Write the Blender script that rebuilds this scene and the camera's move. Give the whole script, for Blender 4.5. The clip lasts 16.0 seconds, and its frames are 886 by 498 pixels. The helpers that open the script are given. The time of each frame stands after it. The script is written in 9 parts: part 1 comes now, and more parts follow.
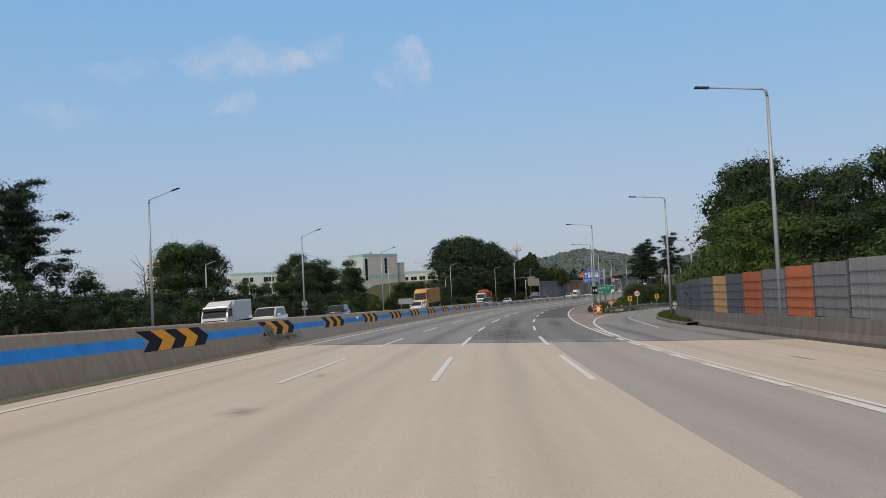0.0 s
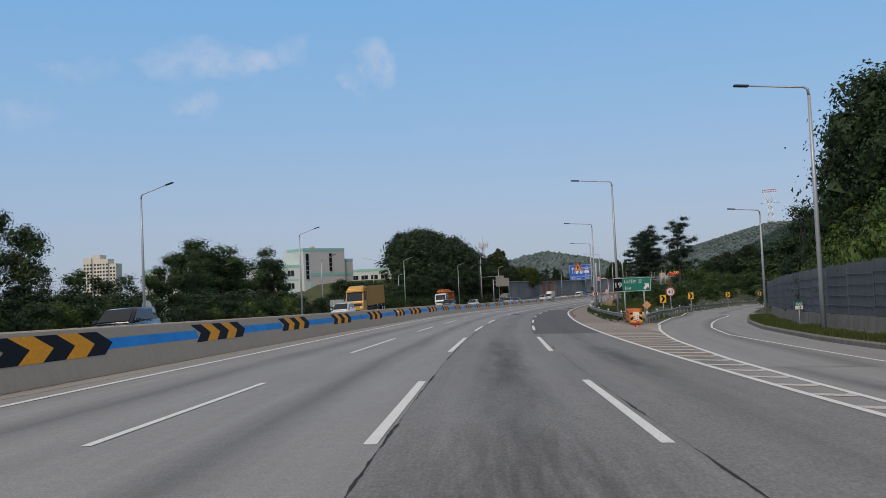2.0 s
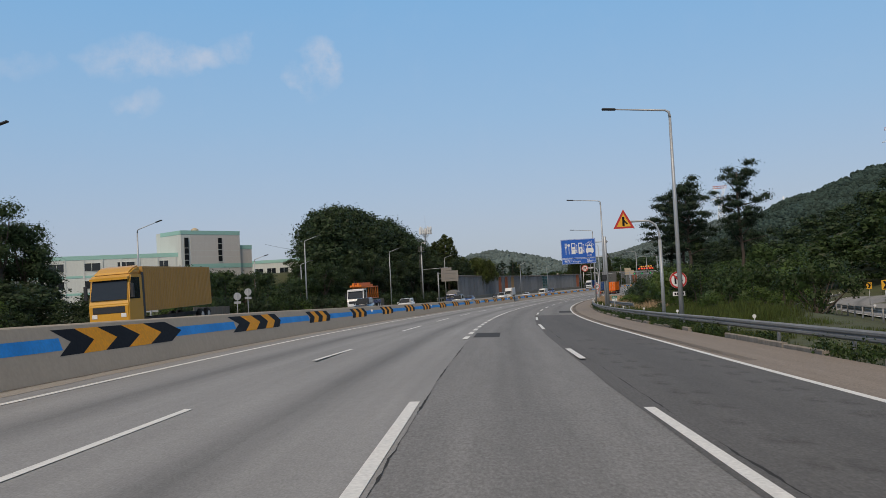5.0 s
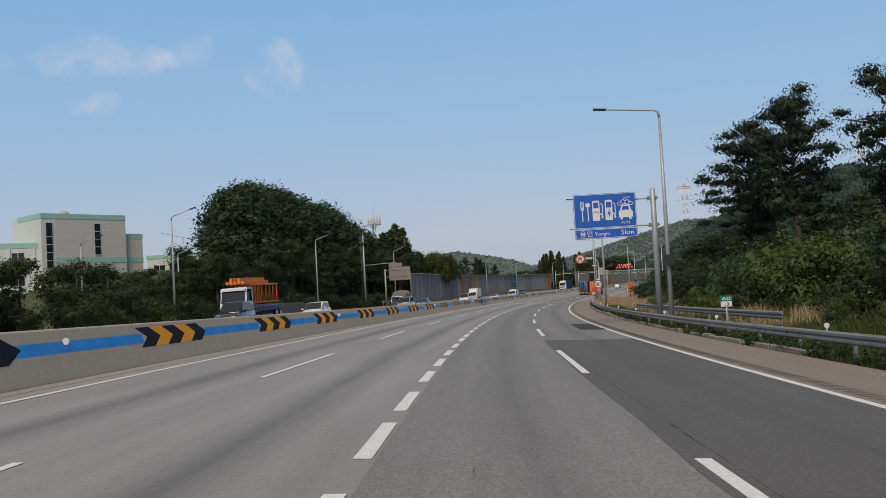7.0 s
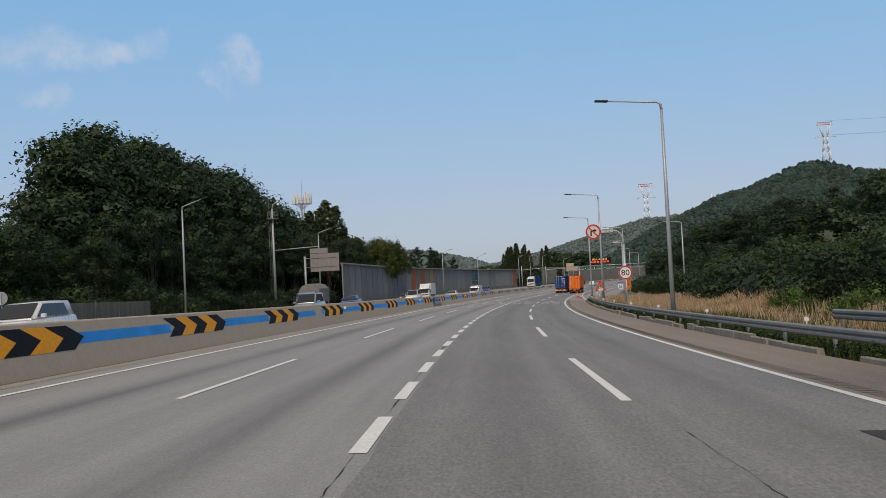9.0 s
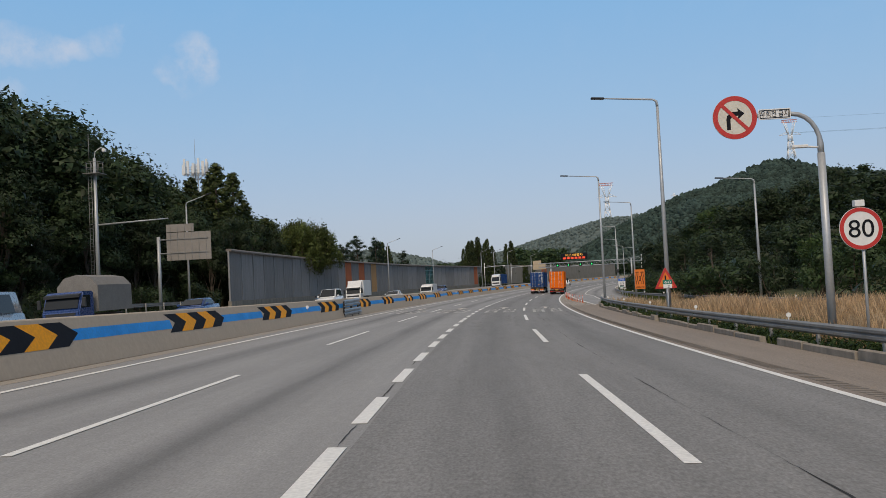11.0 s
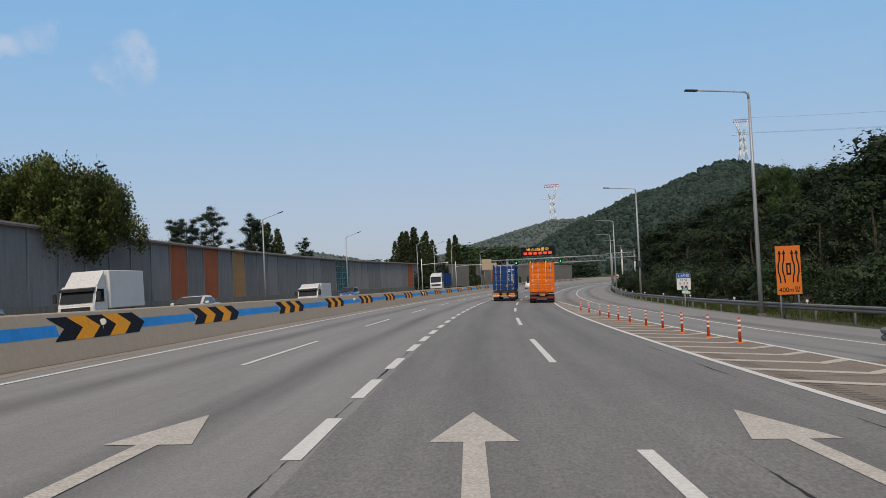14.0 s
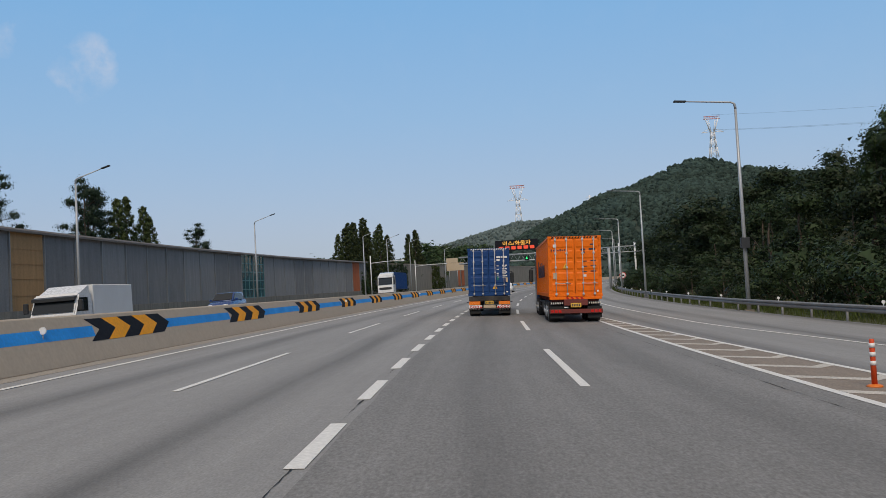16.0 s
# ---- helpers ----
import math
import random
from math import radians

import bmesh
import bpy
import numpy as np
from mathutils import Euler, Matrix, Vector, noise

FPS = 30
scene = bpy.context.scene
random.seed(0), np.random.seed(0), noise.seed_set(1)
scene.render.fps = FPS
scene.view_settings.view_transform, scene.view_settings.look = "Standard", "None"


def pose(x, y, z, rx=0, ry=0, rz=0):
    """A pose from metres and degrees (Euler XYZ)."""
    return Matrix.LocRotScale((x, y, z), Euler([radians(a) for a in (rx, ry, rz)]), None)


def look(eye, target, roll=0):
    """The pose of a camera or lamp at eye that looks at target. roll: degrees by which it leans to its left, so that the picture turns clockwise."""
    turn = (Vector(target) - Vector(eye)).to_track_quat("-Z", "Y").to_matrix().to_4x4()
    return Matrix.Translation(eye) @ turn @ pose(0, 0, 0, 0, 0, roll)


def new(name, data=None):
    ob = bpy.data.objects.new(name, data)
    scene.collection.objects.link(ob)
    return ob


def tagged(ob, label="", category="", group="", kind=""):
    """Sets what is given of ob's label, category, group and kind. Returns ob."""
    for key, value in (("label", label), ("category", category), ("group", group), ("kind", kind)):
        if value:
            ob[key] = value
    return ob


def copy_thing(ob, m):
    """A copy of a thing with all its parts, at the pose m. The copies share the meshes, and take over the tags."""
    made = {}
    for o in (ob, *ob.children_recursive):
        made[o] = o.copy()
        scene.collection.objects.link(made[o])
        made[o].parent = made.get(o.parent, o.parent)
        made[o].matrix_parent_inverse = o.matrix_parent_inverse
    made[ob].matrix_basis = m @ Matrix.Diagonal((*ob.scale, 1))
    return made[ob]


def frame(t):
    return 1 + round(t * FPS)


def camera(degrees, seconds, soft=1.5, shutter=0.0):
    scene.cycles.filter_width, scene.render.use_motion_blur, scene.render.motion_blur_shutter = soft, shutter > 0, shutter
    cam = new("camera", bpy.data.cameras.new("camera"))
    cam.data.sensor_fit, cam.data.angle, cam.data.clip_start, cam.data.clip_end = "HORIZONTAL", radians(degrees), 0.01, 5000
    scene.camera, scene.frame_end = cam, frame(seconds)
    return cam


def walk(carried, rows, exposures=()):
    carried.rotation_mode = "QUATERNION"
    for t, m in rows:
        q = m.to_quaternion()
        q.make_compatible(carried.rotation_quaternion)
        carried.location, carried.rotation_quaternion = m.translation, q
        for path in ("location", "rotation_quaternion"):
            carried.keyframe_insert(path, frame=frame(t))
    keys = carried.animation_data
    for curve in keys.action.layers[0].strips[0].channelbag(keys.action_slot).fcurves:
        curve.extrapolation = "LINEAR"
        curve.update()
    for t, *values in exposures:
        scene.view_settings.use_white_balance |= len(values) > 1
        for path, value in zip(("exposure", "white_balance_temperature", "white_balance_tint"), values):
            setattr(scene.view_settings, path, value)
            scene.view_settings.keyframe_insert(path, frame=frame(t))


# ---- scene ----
cam = camera(52.71, 16.0, soft=0.85)
PATH = [
    (0.0, pose(-0.469, 0.001, 1.707, 92.570, 2.754, 1.541)),
    (0.5, pose(-0.310, 11.659, 1.453, 92.725, 2.696, 0.994)),
    (1.0, pose(-0.012, 23.259, 1.210, 92.718, 2.749, 0.414)),
    (1.5, pose(0.422, 35.084, 0.973, 92.702, 2.666, -0.236)),
    (2.0, pose(0.965, 46.683, 0.751, 92.672, 2.608, -0.816)),
    (2.5, pose(1.607, 58.051, 0.544, 92.589, 2.544, -1.433)),
    (3.0, pose(2.370, 69.492, 0.345, 92.529, 2.650, -1.963)),
    (3.5, pose(3.247, 80.967, 0.156, 92.411, 2.610, -2.583)),
    (4.0, pose(4.217, 92.278, -0.021, 92.449, 2.722, -3.170)),
    (4.5, pose(5.140, 103.722, -0.195, 92.466, 2.770, -3.719)),
    (5.0, pose(6.277, 115.253, -0.343, 92.506, 2.884, -4.220)),
    (5.5, pose(7.622, 126.844, -0.481, 92.555, 3.020, -4.718)),
    (6.0, pose(9.169, 138.472, -0.627, 92.595, 3.134, -5.261)),
    (6.5, pose(10.910, 150.111, -0.798, 92.612, 3.182, -5.894)),
    (7.0, pose(12.620, 161.751, -0.989, 92.566, 3.096, -6.619)),
    (7.5, pose(14.451, 173.384, -1.181, 92.391, 3.044, -7.278)),
    (8.0, pose(16.420, 184.999, -1.365, 92.423, 2.965, -7.975)),
    (8.5, pose(18.521, 196.702, -1.542, 92.402, 2.911, -8.650)),
    (9.0, pose(20.757, 208.492, -1.709, 92.329, 2.881, -9.305)),
    (9.5, pose(23.137, 220.297, -1.867, 92.243, 2.868, -9.952)),
    (10.0, pose(25.668, 232.045, -2.017, 92.183, 2.866, -10.604)),
    (10.5, pose(28.354, 243.664, -2.158, 92.190, 2.868, -11.274)),
    (11.0, pose(31.189, 255.153, -2.291, 92.261, 2.873, -11.961)),
    (11.5, pose(34.114, 266.390, -2.412, 92.360, 2.929, -12.638)),
    (12.0, pose(37.101, 277.443, -2.524, 92.322, 3.054, -13.232)),
    (12.5, pose(40.123, 288.394, -2.626, 92.325, 3.132, -13.857)),
    (13.0, pose(43.201, 299.346, -2.717, 92.253, 2.914, -14.517)),
    (13.5, pose(46.355, 310.260, -2.799, 92.306, 2.648, -15.095)),
    (14.0, pose(49.622, 321.276, -2.873, 92.337, 2.609, -15.693)),
    (14.5, pose(53.085, 332.515, -2.942, 92.283, 2.690, -16.298)),
    (15.0, pose(56.713, 343.754, -3.003, 92.399, 2.506, -16.889)),
    (15.5, pose(60.398, 354.776, -3.056, 92.539, 2.723, -17.417)),
    (16.0, pose(64.205, 365.803, -3.100, 92.489, 3.129, -17.942)),
]
walk(cam, PATH, ((0.0, 0.0, 6550, 10), (0.5, 0.0, 6450, 10), (1.0, -0.12, 6100, 10), (1.6, -0.12, 6050, 10), (2.4, 0.0, 6450, 10), (4.2, -0.05, 6500, 10), (6.5, 0.0, 6650, 10), (11.0, 0.02, 6600, 10), (13.5, 0.02, 6600, 10), (16.0, -0.03, 6400, 10)))

# ---- the road's own coordinates: s ahead along the lane, n to the right, h above the banked surface ----
K1, K2 = 0.9782e-3, -0.1650e-6
Z1, Z2, Z3, BANK = -2.2052e-2, 0.3853e-4, -0.0091e-6, 0.03098
_S = np.arange(-700.0, 4200.0, 2.0)
_T = 0.0017 + K1 * np.clip(_S, -120, 900) + K2 * np.clip(_S, -120, 900) ** 2
# from the exit nose on, stations run 6.2 m behind the distance along the road
_U = np.clip((_S - 136.0) / 14.0, 0.0, 1.0)
_LEN = _S + 6.2 * _U * _U * (3 - 2 * _U)
_X = np.concatenate([[0], np.cumsum(np.sin((_T[1:] + _T[:-1]) / 2) * np.diff(_LEN))])
_Y = np.concatenate([[0], np.cumsum(np.cos((_T[1:] + _T[:-1]) / 2) * np.diff(_LEN))])
_X, _Y = _X - np.interp(0, _S, _X), _Y - np.interp(0, _S, _Y)


def grade(s):
    c = min(max(s, -120.0), 500.0)
    z = Z1 * c + Z2 * c * c + Z3 * c ** 3
    slope = Z1 + 2 * Z2 * c + 3 * Z3 * c * c
    u = min(max((s - 130.0) / 26.0, 0.0), 1.0)
    crest = 26.0 * (u ** 3 - u ** 4 / 2) + max(0.0, min(s, 1000.0) - 156.0)
    w = min(max((s - 136.0) / 14.0, 0.0), 1.0)
    return z + slope * (min(s, 1000.0) - c) - 0.0061 * crest - 0.068 * w * w * (3 - 2 * w)


def early(s):
    """The station at a plain distance s along the road."""
    return float(np.interp(s, _LEN, _S))


def at(s, n, h=0.0):
    """A place beside the road."""
    x, y, a = np.interp(s, _S, _X), np.interp(s, _S, _Y), np.interp(s, _S, _T)
    return Vector((x + n * math.cos(a), y - n * math.sin(a), grade(s) - BANK * max(min(n, 40.0), -60.0) + h))


def heading(s):
    """Degrees about z that turn +y along the road."""
    return -math.degrees(float(np.interp(s, _S, _T)))


def post(s, n, h=0.0, turn=0.0):
    """An upright pose: x to the right, y ahead."""
    return Matrix.Translation(at(s, n, h)) @ pose(0, 0, 0, 0, 0, heading(s) + turn)


def laid(s, n, h=0.0, turn=0.0):
    """A pose that leans with the banked surface."""
    climb = math.degrees(math.atan(grade(s + 0.5) - grade(s - 0.5)))
    return Matrix.Translation(at(s, n, h)) @ pose(0, 0, 0, 0, 0, heading(s)) @ pose(0, 0, 0, climb, math.degrees(math.atan(BANK)), turn)


# ---- world and sun ----
SUN_EL, SUN_AZ = 46.0, 202.0
world = bpy.data.worlds.new("sky")
scene.world = world
world.use_nodes = True
wt = world.node_tree
wt.nodes.clear()


def wnode(kind, **props):
    nd = wt.nodes.new(kind)
    for k, v in props.items():
        if k == "operation":
            nd.operation = v
        elif k == "blend_type":
            nd.blend_type = v
    return nd


def wmath(op, a, b=None, clamp=False):
    nd = wnode("ShaderNodeMath", operation=op)
    nd.use_clamp = clamp
    for i, v in enumerate((a, b)):
        if v is None:
            continue
        if isinstance(v, (int, float)):
            nd.inputs[i].default_value = v
        else:
            wt.links.new(v, nd.inputs[i])
    return nd.outputs[0]


sky = wnode("ShaderNodeTexSky")
sky.sky_type, sky.sun_disc = "NISHITA", False
sky.sun_elevation, sky.sun_rotation = radians(SUN_EL), radians(SUN_AZ)
sky.air_density, sky.dust_density, sky.ozone_density = 1.0, 1.5, 1.5
tc = wnode("ShaderNodeTexCoord")
sep = wnode("ShaderNodeSeparateXYZ")
wt.links.new(tc.outputs["Generated"], sep.inputs[0])
X, Y, Z = sep.outputs
el = wmath("ARCSINE", Z)
az = wmath("ARCTAN2", X, Y)
ramp = wnode("ShaderNodeValToRGB")
wt.links.new(wmath("MULTIPLY", el, 1 / radians(80.0), True), ramp.inputs[0])
for i, (p, c) in enumerate(((0.0, (0.46, 0.52, 0.62)), (0.05, (0.42, 0.505, 0.67)), (0.135, (0.32, 0.52, 0.77)), (0.26, (0.21, 0.50, 0.86)), (0.36, (0.28, 0.45, 0.70)), (0.52, (0.46, 0.43, 0.40)), (1.0, (0.50, 0.45, 0.40)))):
    e = ramp.color_ramp.elements[i] if i < 2 else ramp.color_ramp.elements.new(p)
    e.position, e.color = p, (*c, 1)
scaled = wnode("ShaderNodeMix")
scaled.data_type, scaled.blend_type = "RGBA", "MULTIPLY"
scaled.inputs[0].default_value = 1.0
wt.links.new(sky.outputs[0], scaled.inputs[6])
scaled.inputs[7].default_value = (0.10, 0.10, 0.10, 1)
blend = wnode("ShaderNodeMix")
blend.data_type = "RGBA"
blend.inputs[0].default_value = 0.72
wt.links.new(scaled.outputs[2], blend.inputs[6])
wt.links.new(ramp.outputs[0], blend.inputs[7])
# higher up the haze thickens to a pale veil; below it drift thin clouds
wn = wnode("ShaderNodeTexNoise")
wn.inputs["Scale"].default_value, wn.inputs["Detail"].default_value = 22.0, 5.0
wt.links.new(tc.outputs["Generated"], wn.inputs["Vector"])
wob = wmath("MULTIPLY", wmath("SUBTRACT", wn.outputs[0], 0.5), 0.09)
az2, el2 = wmath("ADD", az, wob), wmath("ADD", el, wmath("MULTIPLY", wob, 0.6))
# azimuth, elevation, half widths in degrees, density
CLOUDS = ((-13.6, 14.8, 3.6, 1.3, 0.62), (-10.6, 14.9, 2.4, 1.0, 0.6), (-8.0, 15.4, 1.6, 0.9, 0.45), (-3.1, 14.3, 1.6, 2.0, 0.78), (-14.3, 12.0, 1.4, 0.9, 0.42), (-16.3, 14.5, 1.9, 0.8, 0.4), (-21.5, 13.8, 2.4, 0.8, 0.3), (-24.5, 11.4, 2.6, 1.1, 0.3))
cover = None
for a, e, ra, re, k in CLOUDS:
    dx = wmath("DIVIDE", wmath("SUBTRACT", az2, radians(a)), radians(ra))
    dy = wmath("DIVIDE", wmath("SUBTRACT", el2, radians(e)), radians(re))
    d = wmath("SUBTRACT", 1.0, wmath("ADD", wmath("MULTIPLY", dx, dx), wmath("MULTIPLY", dy, dy)), True)
    d = wmath("MULTIPLY", d, k)
    cover = d if cover is None else wmath("MAXIMUM", cover, d)
wn2 = wnode("ShaderNodeTexNoise")
wn2.inputs["Scale"].default_value, wn2.inputs["Detail"].default_value, wn2.inputs["Roughness"].default_value = 26.0, 9.0, 0.66
wt.links.new(tc.outputs["Generated"], wn2.inputs["Vector"])
fluff = wmath("MULTIPLY", cover, wmath("MULTIPLY", wmath("SUBTRACT", wn2.outputs[0], 0.33), 2.6, True), True)
wisp = wmath("MULTIPLY", wmath("SUBTRACT", wn2.outputs[0], 0.52, True), 0.10)
fluff = wmath("MAXIMUM", fluff, wisp)
cl = wnode("ShaderNodeMix")
cl.data_type = "RGBA"
wt.links.new(fluff, cl.inputs[0])
wt.links.new(blend.outputs[2], cl.inputs[6])
cl.inputs[7].default_value = (0.66, 0.66, 0.72, 1)
bg = wnode("ShaderNodeBackground")
bg.inputs[1].default_value = 1.0
wt.links.new(cl.outputs[2], bg.inputs[0])
wo = wnode("ShaderNodeOutputWorld")
wt.links.new(bg.outputs[0], wo.inputs[0])

sun = new("sun", bpy.data.lights.new("sun", "SUN"))
sun.data.energy, sun.data.angle, sun.data.color = 2.2, radians(24), (1.0, 0.84, 0.65)
# the sun stands behind the travelling camera and a little to its left
_d = Vector((math.sin(radians(SUN_AZ)) * math.cos(radians(SUN_EL)), math.cos(radians(SUN_AZ)) * math.cos(radians(SUN_EL)), math.sin(radians(SUN_EL))))
sun.matrix_world = look(_d * 50, (0, 0, 0))

# ---- materials ----
MATS = {}


def surf(name, base, rough=0.6, metal=0.0, var=0.15, scale=0.6, fine=14.0, fvar=0.12, bump=0.15, dist=0.02, tint=None, isl=0.0, orand=0.0, streak=0.0, coat=0.0, spec=0.5):
    """A painted, mineral or metal surface with stains and grain at real size."""
    if name in MATS:
        return MATS[name]
    m = bpy.data.materials.new(name)
    m.use_nodes = True
    nt = m.node_tree
    p = nt.nodes["Principled BSDF"]
    g = nt.nodes.new("ShaderNodeNewGeometry")
    pos = g.outputs["Position"]

    def noise_of(sc, det, vec=pos):
        n = nt.nodes.new("ShaderNodeTexNoise")
        n.inputs["Scale"].default_value, n.inputs["Detail"].default_value = sc, det
        nt.links.new(vec, n.inputs["Vector"])
        return n.outputs[0]

    def rng(v, lo, hi):
        r = nt.nodes.new("ShaderNodeMapRange")
        r.inputs[1].default_value, r.inputs[2].default_value, r.inputs[3].default_value, r.inputs[4].default_value = 0.3, 0.7, lo, hi
        nt.links.new(v, r.inputs[0])
        return r.outputs[0]

    def mul(a, b):
        x = nt.nodes.new("ShaderNodeMath")
        x.operation = "MULTIPLY"
        nt.links.new(a, x.inputs[0])
        nt.links.new(b, x.inputs[1])
        return x.outputs[0]

    big, small = noise_of(scale, 4.0), noise_of(fine, 6.0)
    val = mul(rng(big, 1 - var, 1 + var), rng(small, 1 - fvar, 1 + fvar))
    if streak:
        sc = nt.nodes.new("ShaderNodeVectorMath")
        sc.operation = "MULTIPLY"
        sc.inputs[1].default_value = (3.0, 3.0, 0.25)
        nt.links.new(pos, sc.inputs[0])
        val = mul(val, rng(noise_of(1.0, 5.0, sc.outputs[0]), 1 - streak, 1 + 0.3 * streak))
    if isl:
        val = mul(val, rng(g.outputs["Random Per Island"], 1 - isl, 1 + isl))
    if orand:
        oi = nt.nodes.new("ShaderNodeObjectInfo")
        val = mul(val, rng(oi.outputs["Random"], 1 - orand, 1 + orand))
    col = nt.nodes.new("ShaderNodeMix")
    col.data_type = "RGBA"
    nt.links.new(rng(big, 0.0, 1.0), col.inputs[0])
    t = tint or tuple(c * 0.85 for c in base)
    col.inputs[6].default_value, col.inputs[7].default_value = (*base, 1), (*t, 1)
    hv = nt.nodes.new("ShaderNodeVectorMath")
    hv.operation = "SCALE"
    nt.links.new(col.outputs[2], hv.inputs[0])
    nt.links.new(val, hv.inputs["Scale"])
    nt.links.new(hv.outputs[0], p.inputs["Base Color"])
    p.inputs["Metallic"].default_value = metal
    nt.links.new(rng(small, max(rough - 0.08, 0.02), min(rough + 0.08, 1.0)), p.inputs["Roughness"])
    p.inputs["Specular IOR Level"].default_value = spec
    if coat:
        p.inputs["Coat Weight"].default_value = coat
    if bump:
        b = nt.nodes.new("ShaderNodeBump")
        b.inputs["Strength"].default_value, b.inputs["Distance"].default_value = bump, dist
        nt.links.new(small, b.inputs["Height"])
        nt.links.new(b.outputs[0], p.inputs["Normal"])
    MATS[name] = m
    return m


def leafy(name, base, other, thin=0.35, orand=0.2):
    """Leaves: each clump its own green, a little light passing through."""
    if name in MATS:
        return MATS[name]
    m = surf(name, base, 0.55, 0, 0.2, 0.5, 3.0, 0.2, 0, tint=other, isl=0.32, orand=orand)
    nt = m.node_tree
    p, out = nt.nodes["Principled BSDF"], nt.nodes["Material Output"]
    src = p.inputs["Base Color"].links[0].from_socket
    tr = nt.nodes.new("ShaderNodeBsdfTranslucent")
    mx = nt.nodes.new("ShaderNodeMixShader")
    mx.inputs[0].default_value = thin
    nt.links.new(src, tr.inputs[0])
    nt.links.new(p.outputs[0], mx.inputs[1])
    nt.links.new(tr.outputs[0], mx.inputs[2])
    nt.links.new(mx.outputs[0], out.inputs[0])
    p.inputs["Specular IOR Level"].default_value = 0.25
    return m


def paving(name, base, other, groove, dark, bump=0.35, coarse=0.0, amp=1.0):
    """A road surface whose map runs across (u, metres) and along (v, metres): wheel-worn lanes, oil drips and patches."""
    m = bpy.data.materials.new(name)
    m.use_nodes = True
    nt = m.node_tree
    p = nt.nodes["Principled BSDF"]
    uv = nt.nodes.new("ShaderNodeUVMap")
    uv.uv_map = "road"
    sp = nt.nodes.new("ShaderNodeSeparateXYZ")
    nt.links.new(uv.outputs[0], sp.inputs[0])

    def M(op, a, b=None, clamp=False):
        nd = nt.nodes.new("ShaderNodeMath")
        nd.operation, nd.use_clamp = op, clamp
        for i, v in enumerate((a, b)):
            if isinstance(v, (int, float)):
                nd.inputs[i].default_value = v
            elif v is not None:
                nt.links.new(v, nd.inputs[i])
        return nd.outputs[0]

    def N(scale, det, stretch=(1, 1, 1)):
        mp = nt.nodes.new("ShaderNodeVectorMath")
        mp.operation = "MULTIPLY"
        mp.inputs[1].default_value = stretch
        nt.links.new(uv.outputs[0], mp.inputs[0])
        nd = nt.nodes.new("ShaderNodeTexNoise")
        nd.inputs["Scale"].default_value, nd.inputs["Detail"].default_value, nd.inputs["Roughness"].default_value = scale, det, 0.6
        nt.links.new(mp.outputs[0], nd.inputs["Vector"])
        return nd.outputs[0]

    n0 = M("ADD", sp.outputs[0], M("MULTIPLY", M("SUBTRACT", N(0.05, 2, (1, 1, 1)), 0.5), 0.5))
    lane = M("FRACT", M("DIVIDE", M("ADD", n0, 1.54 + 36.0), 3.6))
    centre = M("ABSOLUTE", M("SUBTRACT", lane, 0.5))
    drip = M("MULTIPLY", M("SUBTRACT", 1.0, M("MULTIPLY", centre, 5.5), True), M("MULTIPLY", N(0.9, 4, (1, 0.05, 1)), 1.3))
    wheel = M("SUBTRACT", 1.0, M("MULTIPLY", M("ABSOLUTE", M("SUBTRACT", centre, 0.27)), 9.0), True)
    streaks = N(2.2, 4, (1, 0.03, 1))
    blot, grain, speck = N(0.35, 5, (1, 0.3, 1)), N(7.0, 6, (1, 0.45, 1)), N(38.0, 3, (1, 0.4, 1))
    val = M("SUBTRACT", 1.0, M("MULTIPLY", drip, dark))
    val = M("ADD", val, M("MULTIPLY", wheel, groove))
    val = M("MULTIPLY", val, M("ADD", 1 - 0.20 * amp, M("MULTIPLY", streaks, 0.40 * amp)))
    val = M("MULTIPLY", val, M("ADD", 1 - 0.22 * amp, M("MULTIPLY", blot, 0.44 * amp)))
    val = M("MULTIPLY", val, M("ADD", 1 - 0.16 * amp, M("MULTIPLY", grain, 0.32 * amp)))
    val = M("MULTIPLY", val, M("ADD", 1 - 0.42 * amp, M("MULTIPLY", speck, 0.84 * amp)))
    if coarse:
        # open stones and scuffs drawn out along the lane
        scuff = M("MULTIPLY", M("SUBTRACT", N(3.2, 6, (1, 0.22, 1)), 0.5), 1.1 * coarse)
        stone = M("MULTIPLY", M("SUBTRACT", N(22.0, 4, (1, 0.4, 1)), 0.5), 4.2 * coarse)
        val = M("MULTIPLY", val, M("ADD", 1.0, M("ADD", scuff, stone)))
    col = nt.nodes.new("ShaderNodeMix")
    col.data_type = "RGBA"
    nt.links.new(blot, col.inputs[0])
    col.inputs[6].default_value, col.inputs[7].default_value = (*base, 1), (*other, 1)
    sc = nt.nodes.new("ShaderNodeVectorMath")
    sc.operation = "SCALE"
    nt.links.new(col.outputs[2], sc.inputs[0])
    nt.links.new(val, sc.inputs["Scale"])
    nt.links.new(sc.outputs[0], p.inputs["Base Color"])
    p.inputs["Roughness"].default_value = 0.82
    p.inputs["Specular IOR Level"].default_value = 0.35
    b = nt.nodes.new("ShaderNodeBump")
    b.inputs["Strength"].default_value, b.inputs["Distance"].default_value = bump, 0.012
    nt.links.new(speck, b.inputs["Height"])
    nt.links.new(b.outputs[0], p.inputs["Normal"])
    MATS[name] = m
    return m


